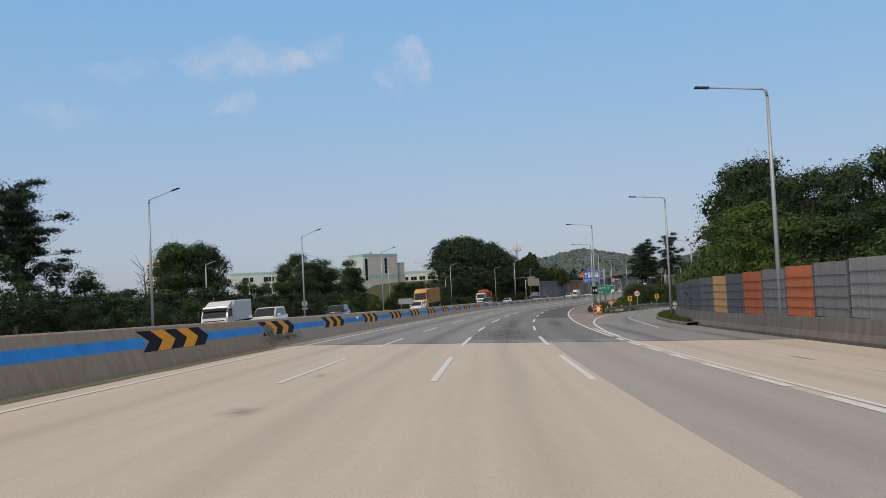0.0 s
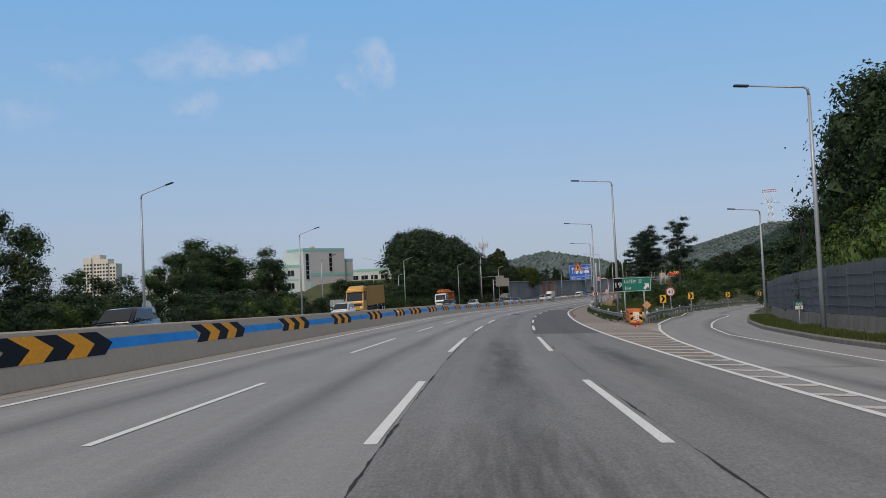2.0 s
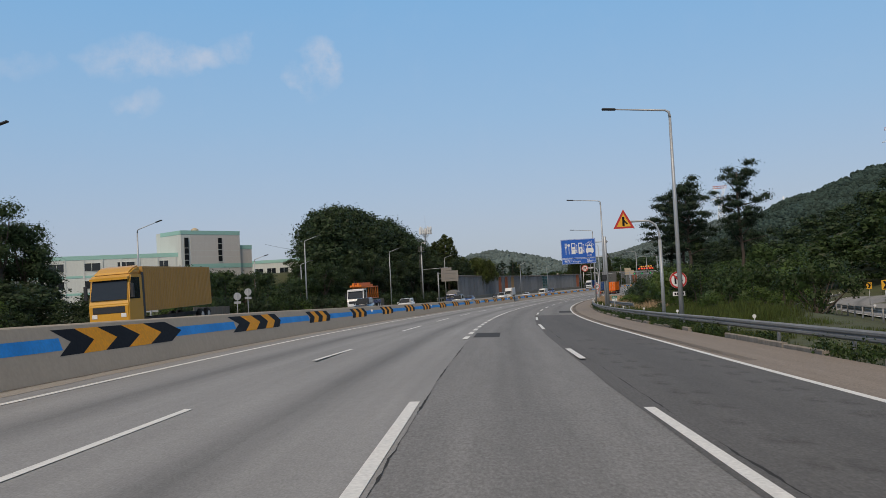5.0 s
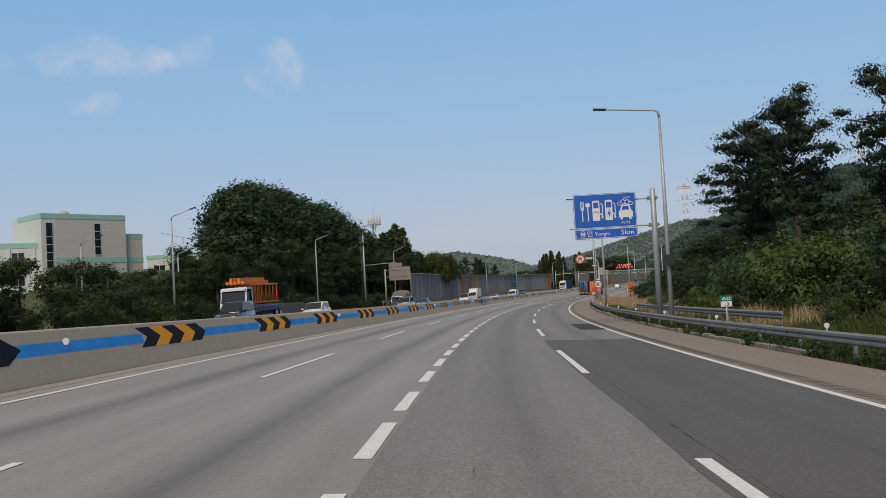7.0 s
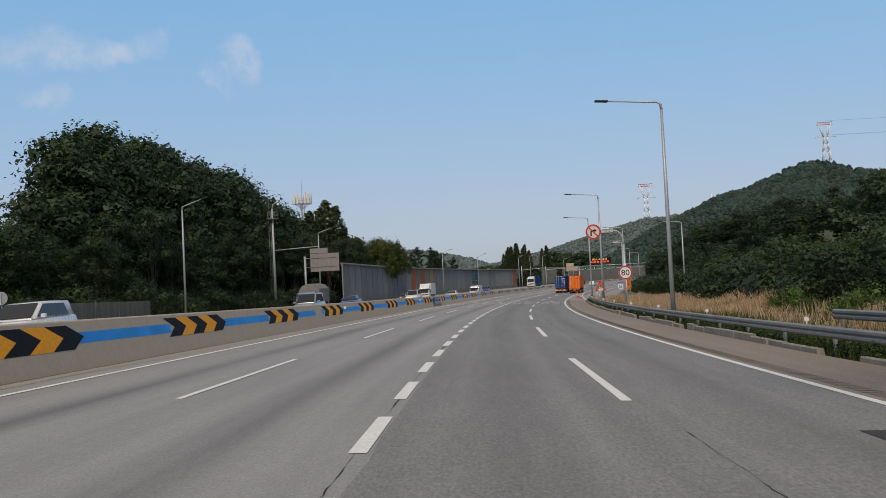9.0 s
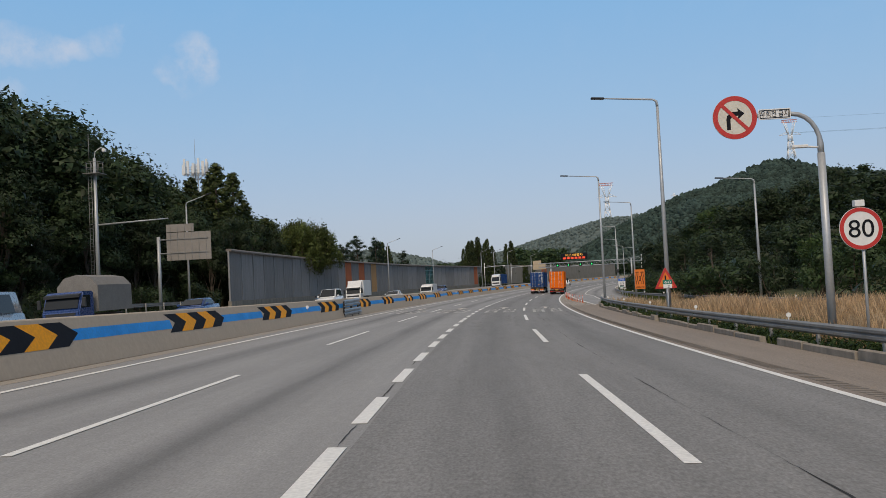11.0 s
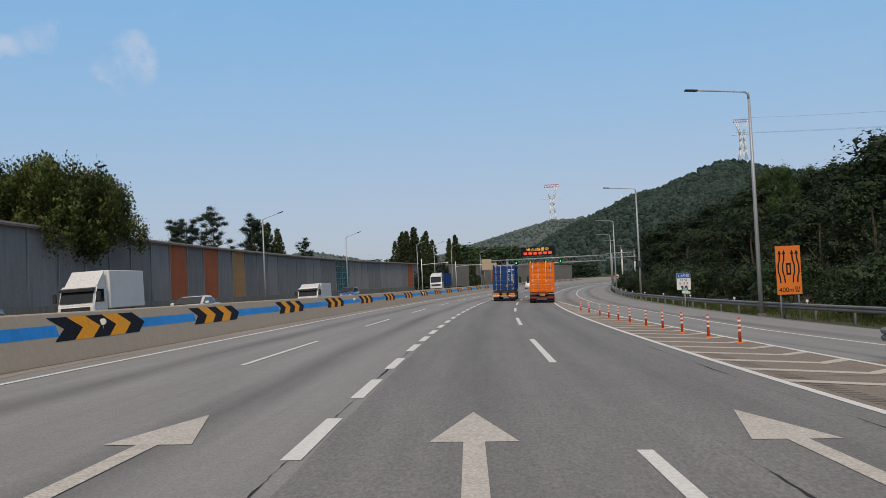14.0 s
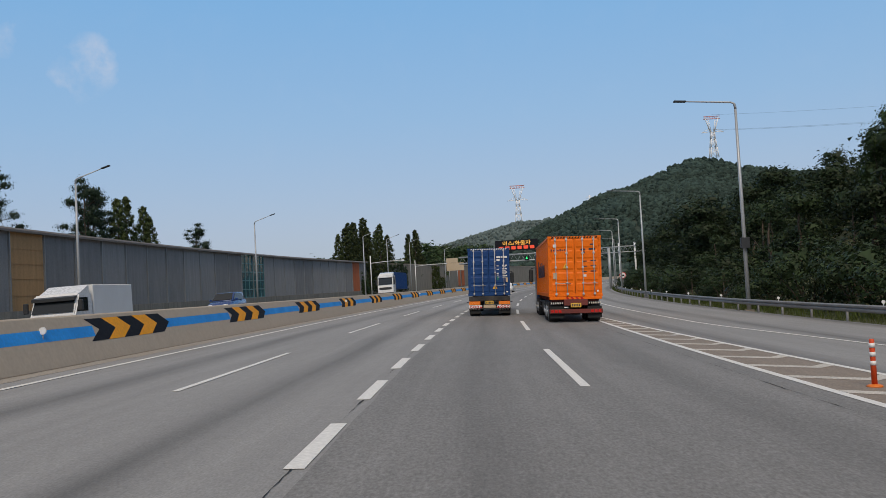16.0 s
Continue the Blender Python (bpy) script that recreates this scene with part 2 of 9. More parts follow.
FRESH_ASPHALT = paving("fresh_asphalt", (0.045, 0.044, 0.044), (0.036, 0.035, 0.035), 0.0, 0.0)
ASPHALT = paving("asphalt", (0.270, 0.270, 0.270), (0.236, 0.236, 0.237), 0.05, 0.54, 0.4, 0.06)
COARSE_ASPHALT = paving("coarse_asphalt", (0.212, 0.211, 0.210), (0.178, 0.177, 0.177), 0.05, 0.22, 0.5, 0.27)
DARK_ASPHALT = paving("dark_asphalt", (0.118, 0.115, 0.113), (0.098, 0.096, 0.094), 0.03, 0.12, 0.4, 0.24)
CONC_ROAD = paving("concrete_road", (0.58, 0.51, 0.425), (0.53, 0.465, 0.39), -0.05, 0.22, 0.35, 0.0, 0.55)
CONC_GREY = paving("concrete_grey", (0.40, 0.372, 0.340), (0.36, 0.332, 0.305), 0.03, 0.15, 0.35, 0.0, 0.6)
SHOULDER = paving("shoulder", (0.258, 0.219, 0.184), (0.203, 0.171, 0.142), 0.0, 0.0, 0.5, 0.2)
DUST = paving("road_dust", (0.335, 0.305, 0.268), (0.27, 0.246, 0.215), 0.0, 0.0, 0.5, 0.15)
GRIT = paving("road_grit", (0.19, 0.16, 0.128), (0.14, 0.118, 0.094), 0.0, 0.0, 0.5, 0.3)


def stain(name, tone, density, sx, sy):
    """A ragged dark mark that fades out towards its rim; its own map runs 0 to 1 both ways."""
    m = surf(name, tone, 0.85, 0, 0.1, 1.0, 10, 0.1, 0)
    nt = m.node_tree
    uv = nt.nodes.new("ShaderNodeUVMap")
    uv.uv_map = "road"

    def M(op, a, b, clamp=False):
        nd = nt.nodes.new("ShaderNodeMath")
        nd.operation, nd.use_clamp = op, clamp
        for i, v in enumerate((a, b)):
            if isinstance(v, (int, float)):
                nd.inputs[i].default_value = v
            else:
                nt.links.new(v, nd.inputs[i])
        return nd.outputs[0]

    sp = nt.nodes.new("ShaderNodeSeparateXYZ")
    nt.links.new(uv.outputs[0], sp.inputs[0])
    rim = 1.0
    for o in sp.outputs[:2]:
        f = M("SUBTRACT", 1.0, M("POWER", M("ABSOLUTE", M("SUBTRACT", M("MULTIPLY", o, 2.0), 1.0), 0.0), 2.0), True)
        rim = f if rim == 1.0 else M("MULTIPLY", rim, f)
    mp = nt.nodes.new("ShaderNodeVectorMath")
    mp.operation = "MULTIPLY"
    mp.inputs[1].default_value = (sx, sy, 1)
    nt.links.new(uv.outputs[0], mp.inputs[0])
    nz = nt.nodes.new("ShaderNodeTexNoise")
    nz.inputs["Scale"].default_value, nz.inputs["Detail"].default_value, nz.inputs["Roughness"].default_value = 1.0, 6.0, 0.65
    nt.links.new(mp.outputs[0], nz.inputs["Vector"])
    a = M("MULTIPLY", M("MULTIPLY", rim, M("MULTIPLY", M("SUBTRACT", nz.outputs[0], 0.36), 4.0, True), True), density, True)
    nt.links.new(a, nt.nodes["Principled BSDF"].inputs["Alpha"])
    return m


OIL = stain("oil_mark", (0.035, 0.034, 0.034), 0.30, 2.5, 7.0)
SCUFF = stain("rough_scuff", (0.085, 0.082, 0.080), 0.42, 16.0, 6.0)
TYRE = stain("tyre_smudge", (0.06, 0.058, 0.057), 0.30, 1.6, 2.6)
WHITE_PAINT = surf("road_paint", (0.80, 0.79, 0.76), 0.6, 0, 0.10, 1.2, 18, 0.14, 0.2, tint=(0.62, 0.62, 0.60))
WORN_PAINT = surf("worn_road_paint", (0.58, 0.55, 0.50), 0.7, 0, 0.22, 2.0, 25, 0.3, 0.2, tint=(0.44, 0.41, 0.37))
BARRIER = surf("barrier_concrete", (0.475, 0.405, 0.325), 0.85, 0, 0.08, 0.3, 9, 0.06, 0.10, tint=(0.42, 0.355, 0.282), streak=0.05, spec=0.25)
BARRIER_OLD = surf("old_barrier_concrete", (0.415, 0.335, 0.255), 0.88, 0, 0.16, 0.35, 9, 0.08, 0.12, tint=(0.32, 0.255, 0.192), streak=0.18, spec=0.2)
WALLBASE = surf("pale_wall_base", (0.34, 0.30, 0.25), 0.9, 0, 0.25, 0.4, 9, 0.12, 0.2, tint=(0.22, 0.195, 0.165), streak=0.3)
WALLCONC = surf("weathered_concrete", (0.245, 0.218, 0.186), 0.9, 0, 0.28, 0.35, 9, 0.14, 0.25, tint=(0.155, 0.136, 0.116), streak=0.28)
BLUE = surf("blue_paint", (0.022, 0.26, 0.72), 0.65, 0, 0.10, 0.9, 12, 0.12, 0.1, tint=(0.030, 0.28, 0.72), spec=0.2)
YELLOW = surf("yellow_paint", (0.92, 0.38, 0.014), 0.65, 0, 0.12, 1.0, 12, 0.12, 0.1, spec=0.2)
BLACK = surf("black_paint", (0.012, 0.013, 0.018), 0.7, 0, 0.2, 1.0, 12, 0.2, 0.1, spec=0.12)
GALV = surf("galvanised_steel", (0.285, 0.282, 0.275), 0.6, 0.4, 0.2, 0.7, 12, 0.1, 0.08, streak=0.12)
POLE = surf("grey_pole_paint", (0.42, 0.44, 0.46), 0.45, 0.3, 0.08, 0.6, 12, 0.08, 0.05, streak=0.10)
DARKMETAL = surf("dark_metal", (0.05, 0.052, 0.055), 0.5, 0.5, 0.2, 1.5, 15, 0.15, 0.1)
PANEL = surf("grey_noise_panel", (0.232, 0.235, 0.243), 0.6, 0.15, 0.10, 0.5, 8, 0.1, 0.1, streak=0.14, orand=0.12, spec=0.3)
PANEL_TALL = surf("tall_grey_panel", (0.285, 0.283, 0.287), 0.6, 0.1, 0.10, 0.5, 8, 0.1, 0.1, streak=0.16, orand=0.10, spec=0.3)
PANEL_DARK = surf("dark_noise_panel", (0.125, 0.132, 0.145), 0.55, 0.25, 0.12, 0.5, 8, 0.1, 0.1, streak=0.16, orand=0.12)
PANEL_ORANGE = surf("terracotta_noise_panel", (0.46, 0.14, 0.060), 0.65, 0.1, 0.12, 0.5, 8, 0.1, 0.1, streak=0.18, orand=0.08)
PANEL_TAN = surf("tan_noise_panel", (0.50, 0.30, 0.14), 0.65, 0.1, 0.12, 0.5, 8, 0.1, 0.1, streak=0.18)
WHITE = surf("white_sheet", (0.78, 0.78, 0.77), 0.45, 0, 0.06, 0.8, 10, 0.05, 0.03)
RED = surf("red_sheet", (0.52, 0.035, 0.030), 0.5, 0, 0.08, 1.0, 10, 0.06, 0.03)
GREEN = surf("green_sheet", (0.012, 0.18, 0.13), 0.45, 0, 0.08, 0.8, 10, 0.05, 0.03)
SIGN_BLUE = surf("blue_sheet", (0.010, 0.11, 0.50), 0.5, 0, 0.08, 0.8, 10, 0.05, 0.03)
ORANGE = surf("orange_sheet", (0.75, 0.19, 0.020), 0.5, 0, 0.08, 0.8, 10, 0.06, 0.03)
SIGN_YELLOW = surf("yellow_sheet", (0.80, 0.42, 0.03), 0.5, 0, 0.08, 0.8, 10, 0.06, 0.03)
RUBBER = surf("rubber", (0.018, 0.018, 0.018), 0.85, 0, 0.2, 3.0, 20, 0.2, 0.2)
SOIL = surf("soil", (0.075, 0.080, 0.034), 0.95, 0, 0.3, 0.3, 4.0, 0.35, 0.6, 0.08, tint=(0.05, 0.062, 0.024))
BARK = surf("bark", (0.085, 0.065, 0.05), 0.9, 0, 0.25, 2.0, 14, 0.3, 0.6, 0.03)
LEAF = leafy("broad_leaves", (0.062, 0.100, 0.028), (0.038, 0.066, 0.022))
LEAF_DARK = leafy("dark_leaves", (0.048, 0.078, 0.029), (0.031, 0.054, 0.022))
# Shade of the slope and knoll woods is mixed into this darker green.
SHADED_LEAF = leafy("slope_leaves", (0.036, 0.058, 0.023), (0.024, 0.041, 0.018), 0.25)
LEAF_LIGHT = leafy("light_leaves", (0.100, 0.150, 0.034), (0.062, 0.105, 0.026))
NEEDLE = leafy("pine_needles", (0.024, 0.042, 0.022), (0.016, 0.030, 0.017), 0.2)
CONIFER = leafy("larch_needles", (0.062, 0.080, 0.024), (0.040, 0.056, 0.017), 0.25)
WILLOW = leafy("willow_leaves", (0.105, 0.130, 0.036), (0.072, 0.096, 0.028), 0.35)
GRASS = leafy("green_grass", (0.105, 0.125, 0.032), (0.062, 0.088, 0.022), 0.4, 0)
DRY = leafy("dry_grass", (0.60, 0.44, 0.28), (0.44, 0.31, 0.18), 0.4, 0)
CONT_BLUE = surf("blue_container_paint", (0.015, 0.060, 0.205), 0.6, 0, 0.12, 0.7, 9, 0.1, 0.06, tint=(0.012, 0.048, 0.16), streak=0.15, spec=0.2)
CONT_ORANGE = surf("orange_container_paint", (0.86, 0.175, 0.004), 0.55, 0, 0.08, 0.7, 9, 0.08, 0.06, tint=(0.74, 0.14, 0.004), streak=0.10, spec=0.2)

# ---- building helpers ----


def part(name, bm, mat, parent=None, label="", smooth=False, m=None):
    """Links a bmesh as one mesh object under a thing or a part."""
    me = bpy.data.meshes.new(name)
    bm.to_mesh(me)
    bm.free()
    for mt in mat if isinstance(mat, (list, tuple)) else [mat]:
        me.materials.append(mt)
    if smooth:
        me.shade_smooth()
    ob = new(name, me)
    if parent:
        ob.parent = parent
    if m is not None:
        ob.matrix_basis = m
    if label:
        tagged(ob, label)
    return ob


def again(ob, m, parent=None):
    """Another piece on the same mesh."""
    c = new(ob.name.split(".")[0], ob.data)
    c.parent = parent or ob.parent
    c.matrix_basis = m
    return c


def thing(name, m, label, category, group="", kind=""):
    e = new(name)
    e.empty_display_size = 0.2
    e.matrix_basis = m
    return tagged(e, label, category, group, kind)


def B():
    return bmesh.new()


def box(bm, x0, x1, y0, y1, z0, z1, bev=0.0, mi=0):
    v = [bm.verts.new((x, y, z)) for x in (x0, x1) for y in (y0, y1) for z in (z0, z1)]
    fs = [bm.faces.new([v[i] for i in q]) for q in ((0, 1, 3, 2), (4, 6, 7, 5), (0, 4, 5, 1), (2, 3, 7, 6), (0, 2, 6, 4), (1, 5, 7, 3))]
    for f in fs:
        f.material_index = mi
    if bev:
        es = list({e for f in fs for e in f.edges})
        bmesh.ops.bevel(bm, geom=es, offset=bev, segments=1, affect="EDGES")
    return bm


def tube(bm, pts, radii, seg=10, caps=True):
    """A round bar through pts, with a radius at each."""
    pts = [Vector(p) for p in pts]
    rings = []
    side = None
    for i, p in enumerate(pts):
        d = (pts[min(i + 1, len(pts) - 1)] - pts[max(i - 1, 0)]).normalized()
        if side is None:
            side = d.orthogonal().normalized()
        side = (side - d * side.dot(d)).normalized()
        up = d.cross(side)
        r = radii[i] if isinstance(radii, (list, tuple)) else radii
        rings.append([bm.verts.new(p + (side * math.cos(a) + up * math.sin(a)) * r) for a in (2 * math.pi * k / seg for k in range(seg))])
    for a, b in zip(rings, rings[1:]):
        for k in range(seg):
            f = bm.faces.new((a[k], a[(k + 1) % seg], b[(k + 1) % seg], b[k]))
            f.smooth = True
    if caps:
        bm.faces.new(rings[0][::-1])
        bm.faces.new(rings[-1])
    return bm


def slab(bm, pts, depth, axis=(0, 1, 0), mi=0):
    """A flat outline given thickness along axis."""
    off = Vector(axis) * depth
    a = [bm.verts.new(Vector(p)) for p in pts]
    b = [bm.verts.new(Vector(p) + off) for p in pts]
    n = len(pts)
    fs = [bm.faces.new(a), bm.faces.new(b[::-1])]
    for i in range(n):
        fs.append(bm.faces.new((a[(i + 1) % n], a[i], b[i], b[(i + 1) % n])))
    for f in fs:
        f.material_index = mi
    bmesh.ops.recalc_face_normals(bm, faces=fs)
    return bm


def disc(bm, x, z, r, y, depth, seg=28, r_in=0.0):
    """A round plate facing -y, or a ring."""
    o = [(x + r * math.cos(2 * math.pi * k / seg), y, z + r * math.sin(2 * math.pi * k / seg)) for k in range(seg)]
    if not r_in:
        return slab(bm, o, depth)
    ring = [[bm.verts.new((x + rr * math.cos(2 * math.pi * k / seg), yy, z + rr * math.sin(2 * math.pi * k / seg))) for rr, yy in ((r, y), (r, y + depth), (r_in, y + depth), (r_in, y))] for k in range(seg)]
    for a, b in zip(ring, ring[1:] + ring[:1]):
        for q in range(4):
            bm.faces.new((a[q], a[(q + 1) % 4], b[(q + 1) % 4], b[q]))
    bmesh.ops.recalc_face_normals(bm, faces=bm.faces)
    return bm


def sweep(bm, ss, profile, closed=False, shift=None):
    """A cross-section of (n, h) drawn along the road."""
    rows = []
    for s in ss:
        d = shift(s) if shift else 0.0
        rows.append([bm.verts.new(at(s, n + d, h)) for n, h in profile])
    k = len(profile)
    for a, b in zip(rows, rows[1:]):
        for i in range(k if closed else k - 1):
            bm.faces.new((a[i], a[(i + 1) % k], b[(i + 1) % k], b[i]))
    if closed:
        bm.faces.new(rows[0][::-1])
        bm.faces.new(rows[-1])
    bmesh.ops.recalc_face_normals(bm, faces=bm.faces)
    return bm


def steps(a, b, d):
    k = max(1, round((b - a) / d))
    return [a + (b - a) * i / k for i in range(k + 1)]


def lerp_table(tab, s):
    return float(np.interp(s, [t[0] for t in tab], [t[1] for t in tab]))


def paved(name, s0, s1, n0, n1, mat, label, h=0.0, cols=6, d=4.0):
    """A sheet of road between two edges, mapped across and along."""
    f0 = n0 if callable(n0) else (lambda s: n0)
    f1 = n1 if callable(n1) else (lambda s: n1)
    bm = B()
    uv = bm.loops.layers.uv.new("road")
    rows = []
    for s in steps(s0, s1, d):
        a, b = f0(s), f1(s)
        rows.append([(bm.verts.new(at(s, a + (b - a) * i / cols, h)), a + (b - a) * i / cols, s) for i in range(cols + 1)])
    for p, q in zip(rows, rows[1:]):
        for i in range(cols):
            quad = (p[i], p[i + 1], q[i + 1], q[i])
            f = bm.faces.new([v[0] for v in quad])
            for l, v in zip(f.loops, quad):
                l[uv].uv = (v[1], v[2])
    ob = part(name, bm, mat)
    return tagged(ob, label, "road", kind="structure")

# ---- ground ----
R_EDGE = ((-200, 13.2), (60, 13.2), (72, 13.6), (96, 15.6), (107, 17.6), (112, 13.0), (118, 9.6), (125, 8.4), (330, 8.4), (340, 9.3), (344, 14.8), (520, 15.4), (700, 16.5), (1000, 16.5))


def right_edge(s):
    return lerp_table(R_EDGE, s)


def smooth01(x):
    x = min(max(x, 0.0), 1.0)
    return x * x * (3 - 2 * x)


RAMP = [(70, 9.3), (90, 10.9), (108, 13.6), (124, 16.9)] + [(early(s), n) for s, n in ((150, 22.5), (185, 30.0), (232, 40.4), (285, 57.0))]
JOIN = [(230, 42.0), (270, 28.0), (300, 19.5), (325, 14.6), (345, 12.2), (370, 11.2)]


def by_ramp(s, n):
    """How far a place lies from the nearer ramp's middle line, measured across the road."""
    d = 99.0
    for tab in (RAMP, JOIN):
        if tab[0][0] - 2 < s < tab[-1][0] + 2:
            d = min(d, abs(n - lerp_table(tab, s)))
    return d


def lie(s, n):
    """Height of the bare ground over the road's banked plane."""
    h = wild(s, n)
    return min(h, -0.15) + (h - min(h, -0.15)) * smooth01((by_ramp(s, n) - 5.0) / 4.0)


def wild(s, n):
    h = -0.15
    if n > 0:
        e = right_edge(s) if s < 100 or s > 345 else 9.0
        if s < 130:
            h += smooth01((n - e - 6 - max(0, s - 70) * 0.35) / 18) * 5.0 * smooth01((150 - s) / 50)
        if s > 110:
            h += 0.7 * smooth01((n - 11.5) / 8) * smooth01((s - 120) / 40) * smooth01((345 - s) / 10)
        slope = smooth01((s - 300 + min(110.0, max(0.0, n - 45.0) * 1.7)) / 120)
        h += slope * max(0.0, min(n - 19.0, 330.0)) * 0.30
        h += (1 - slope) * smooth01((s + 100) / 200) * max(0.0, min(n - 60.0, 260.0)) * 0.16
    else:
        h -= 0.6 * smooth01((-31 - n) / 6)
        bump = smooth01((s - 282) / 22) * smooth01((405 - s) / 45) * smooth01((-38 - n) / 16) * math.exp(-(max(0, -n - 75) / 45) ** 2)
        h += 8.5 * bump
    return h


bm = B()
ns = [-3500, -1800, -900, -500, -300, -200, -150, -120] + list(range(-104, -31, 8)) + [-31, -28, -20, -10.6, -5, 0, 4, 7] + [9, 11, 13, 15, 17, 19, 22, 26, 32, 40, 50, 60, 75, 95, 120, 150, 190, 240, 300, 380, 480, 600, 760]
ss = [-690, -450, -300, -200, -140] + list(range(-100, 620, 8)) + list(range(620, 1000, 20)) + [1000, 1080, 1200, 1400, 1700, 2100, 2700, 3400, 4190]
rows = [[bm.verts.new(at(s, n, lie(s, n) + (0.6 * noise.noise((s * 0.02, n * 0.02, 0)) if abs(n) > 34 else 0))) for n in ns] for s in ss]
for a, b in zip(rows, rows[1:]):
    for i in range(len(ns) - 1):
        bm.faces.new((a[i], a[i + 1], b[i + 1], b[i]))
ground = part("ground", bm, SOIL, smooth=True)
tagged(ground, "earth and rough grass ground beside the motorway", "ground", kind="structure")

# ---- carriageways ----
JOINT = 40.5
L_SEAM = -1.42


def widen(s):
    """The median lane is wider on this stretch."""
    return lerp_table(((130, 0.0), (155, -0.3), (185, -0.45), (220, -0.3), (255, 0.0)), s)


def L_EDGE(s):
    return -10.0 + widen(s)


road = paved("road", JOINT, 1000, L_EDGE, 5.7, ASPHALT, "grey worn asphalt motorway carriageway with dark oil streaks", cols=10)
paved("road_concrete", -120, JOINT, L_EDGE, 2.3, CONC_ROAD, "beige worn concrete motorway carriageway", cols=8)
paved("road_concrete_lane", -120, JOINT, 2.3, 5.6, CONC_GREY, "greyer concrete traffic lane", cols=2)
paved("shoulder_concrete", -120, JOINT, 5.6, right_edge, CONC_ROAD, "beige concrete exit lane and shoulder", cols=4)
paved("exit_lane", JOINT, 112, 5.7, right_edge, ASPHALT, "grey asphalt exit lane leaving the motorway", cols=4)
paved("shoulder", 112, 340, 5.7, right_edge, SHOULDER, "brownish dusty hard shoulder", cols=2)
paved("merge_lane", 340, 1000, 5.7, right_edge, ASPHALT, "grey asphalt lane joining the motorway", cols=4)
paved("road_lanes", 43.5, 1000, lambda s: L_SEAM + 0.05 * noise.noise((s * 0.5, 3, 1)), 5.68, COARSE_ASPHALT, "darker coarse asphalt of the two right-hand lanes", h=0.003, cols=4, d=1.5)
paved("lane_overlay", 95.9, 193.2, lambda s: 1.9 + 0.12 * noise.noise((s * 0.3, 8, 0)), 5.60, DARK_ASPHALT, "darker newly laid asphalt lane", h=0.007, cols=2)
paved("road_opposite", -120, 1000, -30.2, lambda s: -11.0 + widen(s), ASPHALT, "grey asphalt carriageway of the opposite direction", cols=6)
paved("road_patch", 147.8, 152.4, -1.3, -0.17, FRESH_ASPHALT, "black square asphalt patch", h=0.008, cols=1)
paved("road_patch", 204.2, 214.5, 4.25, 5.62, FRESH_ASPHALT, "dark asphalt patch beside the edge line", h=0.010, cols=1)


# exit ramp and joining ramp, each along its own line
def ribbon(name, mid, half, mat, label, h=0.004):
    bm = B()
    uv = bm.loops.layers.uv.new("road")
    pts = []
    for i in range(len(mid) - 1):
        for k in range(6):
            t = k / 6
            p = [mid[max(i - 1, 0)], mid[i], mid[i + 1], mid[min(i + 2, len(mid) - 1)]]
            pts.append(tuple(0.5 * (2 * p[1][j] + (p[2][j] - p[0][j]) * t + (2 * p[0][j] - 5 * p[1][j] + 4 * p[2][j] - p[3][j]) * t * t + (3 * p[1][j] - p[0][j] - 3 * p[2][j] + p[3][j]) * t ** 3) for j in (0, 1)))
    pts.append(mid[-1])
    rows, run = [], 0.0
    for i, (s, n) in enumerate(pts):
        a, b = Vector(pts[max(i - 1, 0)]), Vector(pts[min(i + 1, len(pts) - 1)])
        d = (b - a).normalized()
        run += (Vector(pts[i]) - Vector(pts[max(i - 1, 0)])).length
        rows.append([(bm.verts.new(at(s - d.y * o, n + d.x * o, h)), o, run) for o in (-half, 0, half)])
    for p, q in zip(rows, rows[1:]):
        for i in range(2):
            quad = (p[i], p[i + 1], q[i + 1], q[i])
            f = bm.faces.new([v[0] for v in quad])
            for l, v in zip(f.loops, quad):
                l[uv].uv = (v[1], v[2])
    return tagged(part(name, bm, mat), label, "road", kind="structure"), pts


ribbon("exit_ramp", RAMP, 3.6, ASPHALT, "grey asphalt exit ramp curving away")
ribbon("joining_ramp", JOIN, 3.0, ASPHALT, "grey asphalt ramp joining the motorway")

# ---- painted markings ----


def dashes(name, n, starts, length, width, label, drift=0.0):
    first = None
    for s in starts:
        m = laid(s + length / 2, n + drift * widen(s), 0.008)
        if first is None:
            bm = B()
            box(bm, -width / 2, width / 2, -length / 2, length / 2, 0, 0.004)
            first = part(name, bm, WHITE_PAINT, road, label, m=m)
        else:
            again(first, m)


LL, L, R, E, S = -5.13, -1.57, 2.05, -8.76, 5.66
FIRST = [(-2.0, 9.8), (20.4, 9.6), (37.9, 9.4), (57.7, 9.0), (78.9, 12.7), (101.8, 9.5)]
for n, wide, drift in ((LL, 0.13, 1.0), (R, 0.17, 0.0), (L, 0.17, 0.0)):
    for s, length in FIRST:
        dashes("lane_dash", n, [s], length, wide, "white lane dash", drift)
dashes("lane_dash", LL, [120.2, 137.4, 156.7, 177.2, 198.0, 218.9, 240.0, 261.0, 280.9, 301.4, 320.2, 340.8, 361.3, 382.7] + [402.9 + 20.2 * k for k in range(12)], 9.4, 0.13, "white lane dash", 1.0)
dashes("lane_dash", R, [119.9, 137.0, 156.5, 176.8, 197.4, 217.8, 238.8, 260.2, 280.6, 301.1, 320.3, 340.6, 360.8, 382.3, 402.2] + [422.4 + 20.2 * k for k in range(11)], 9.2, 0.17, "white lane dash")
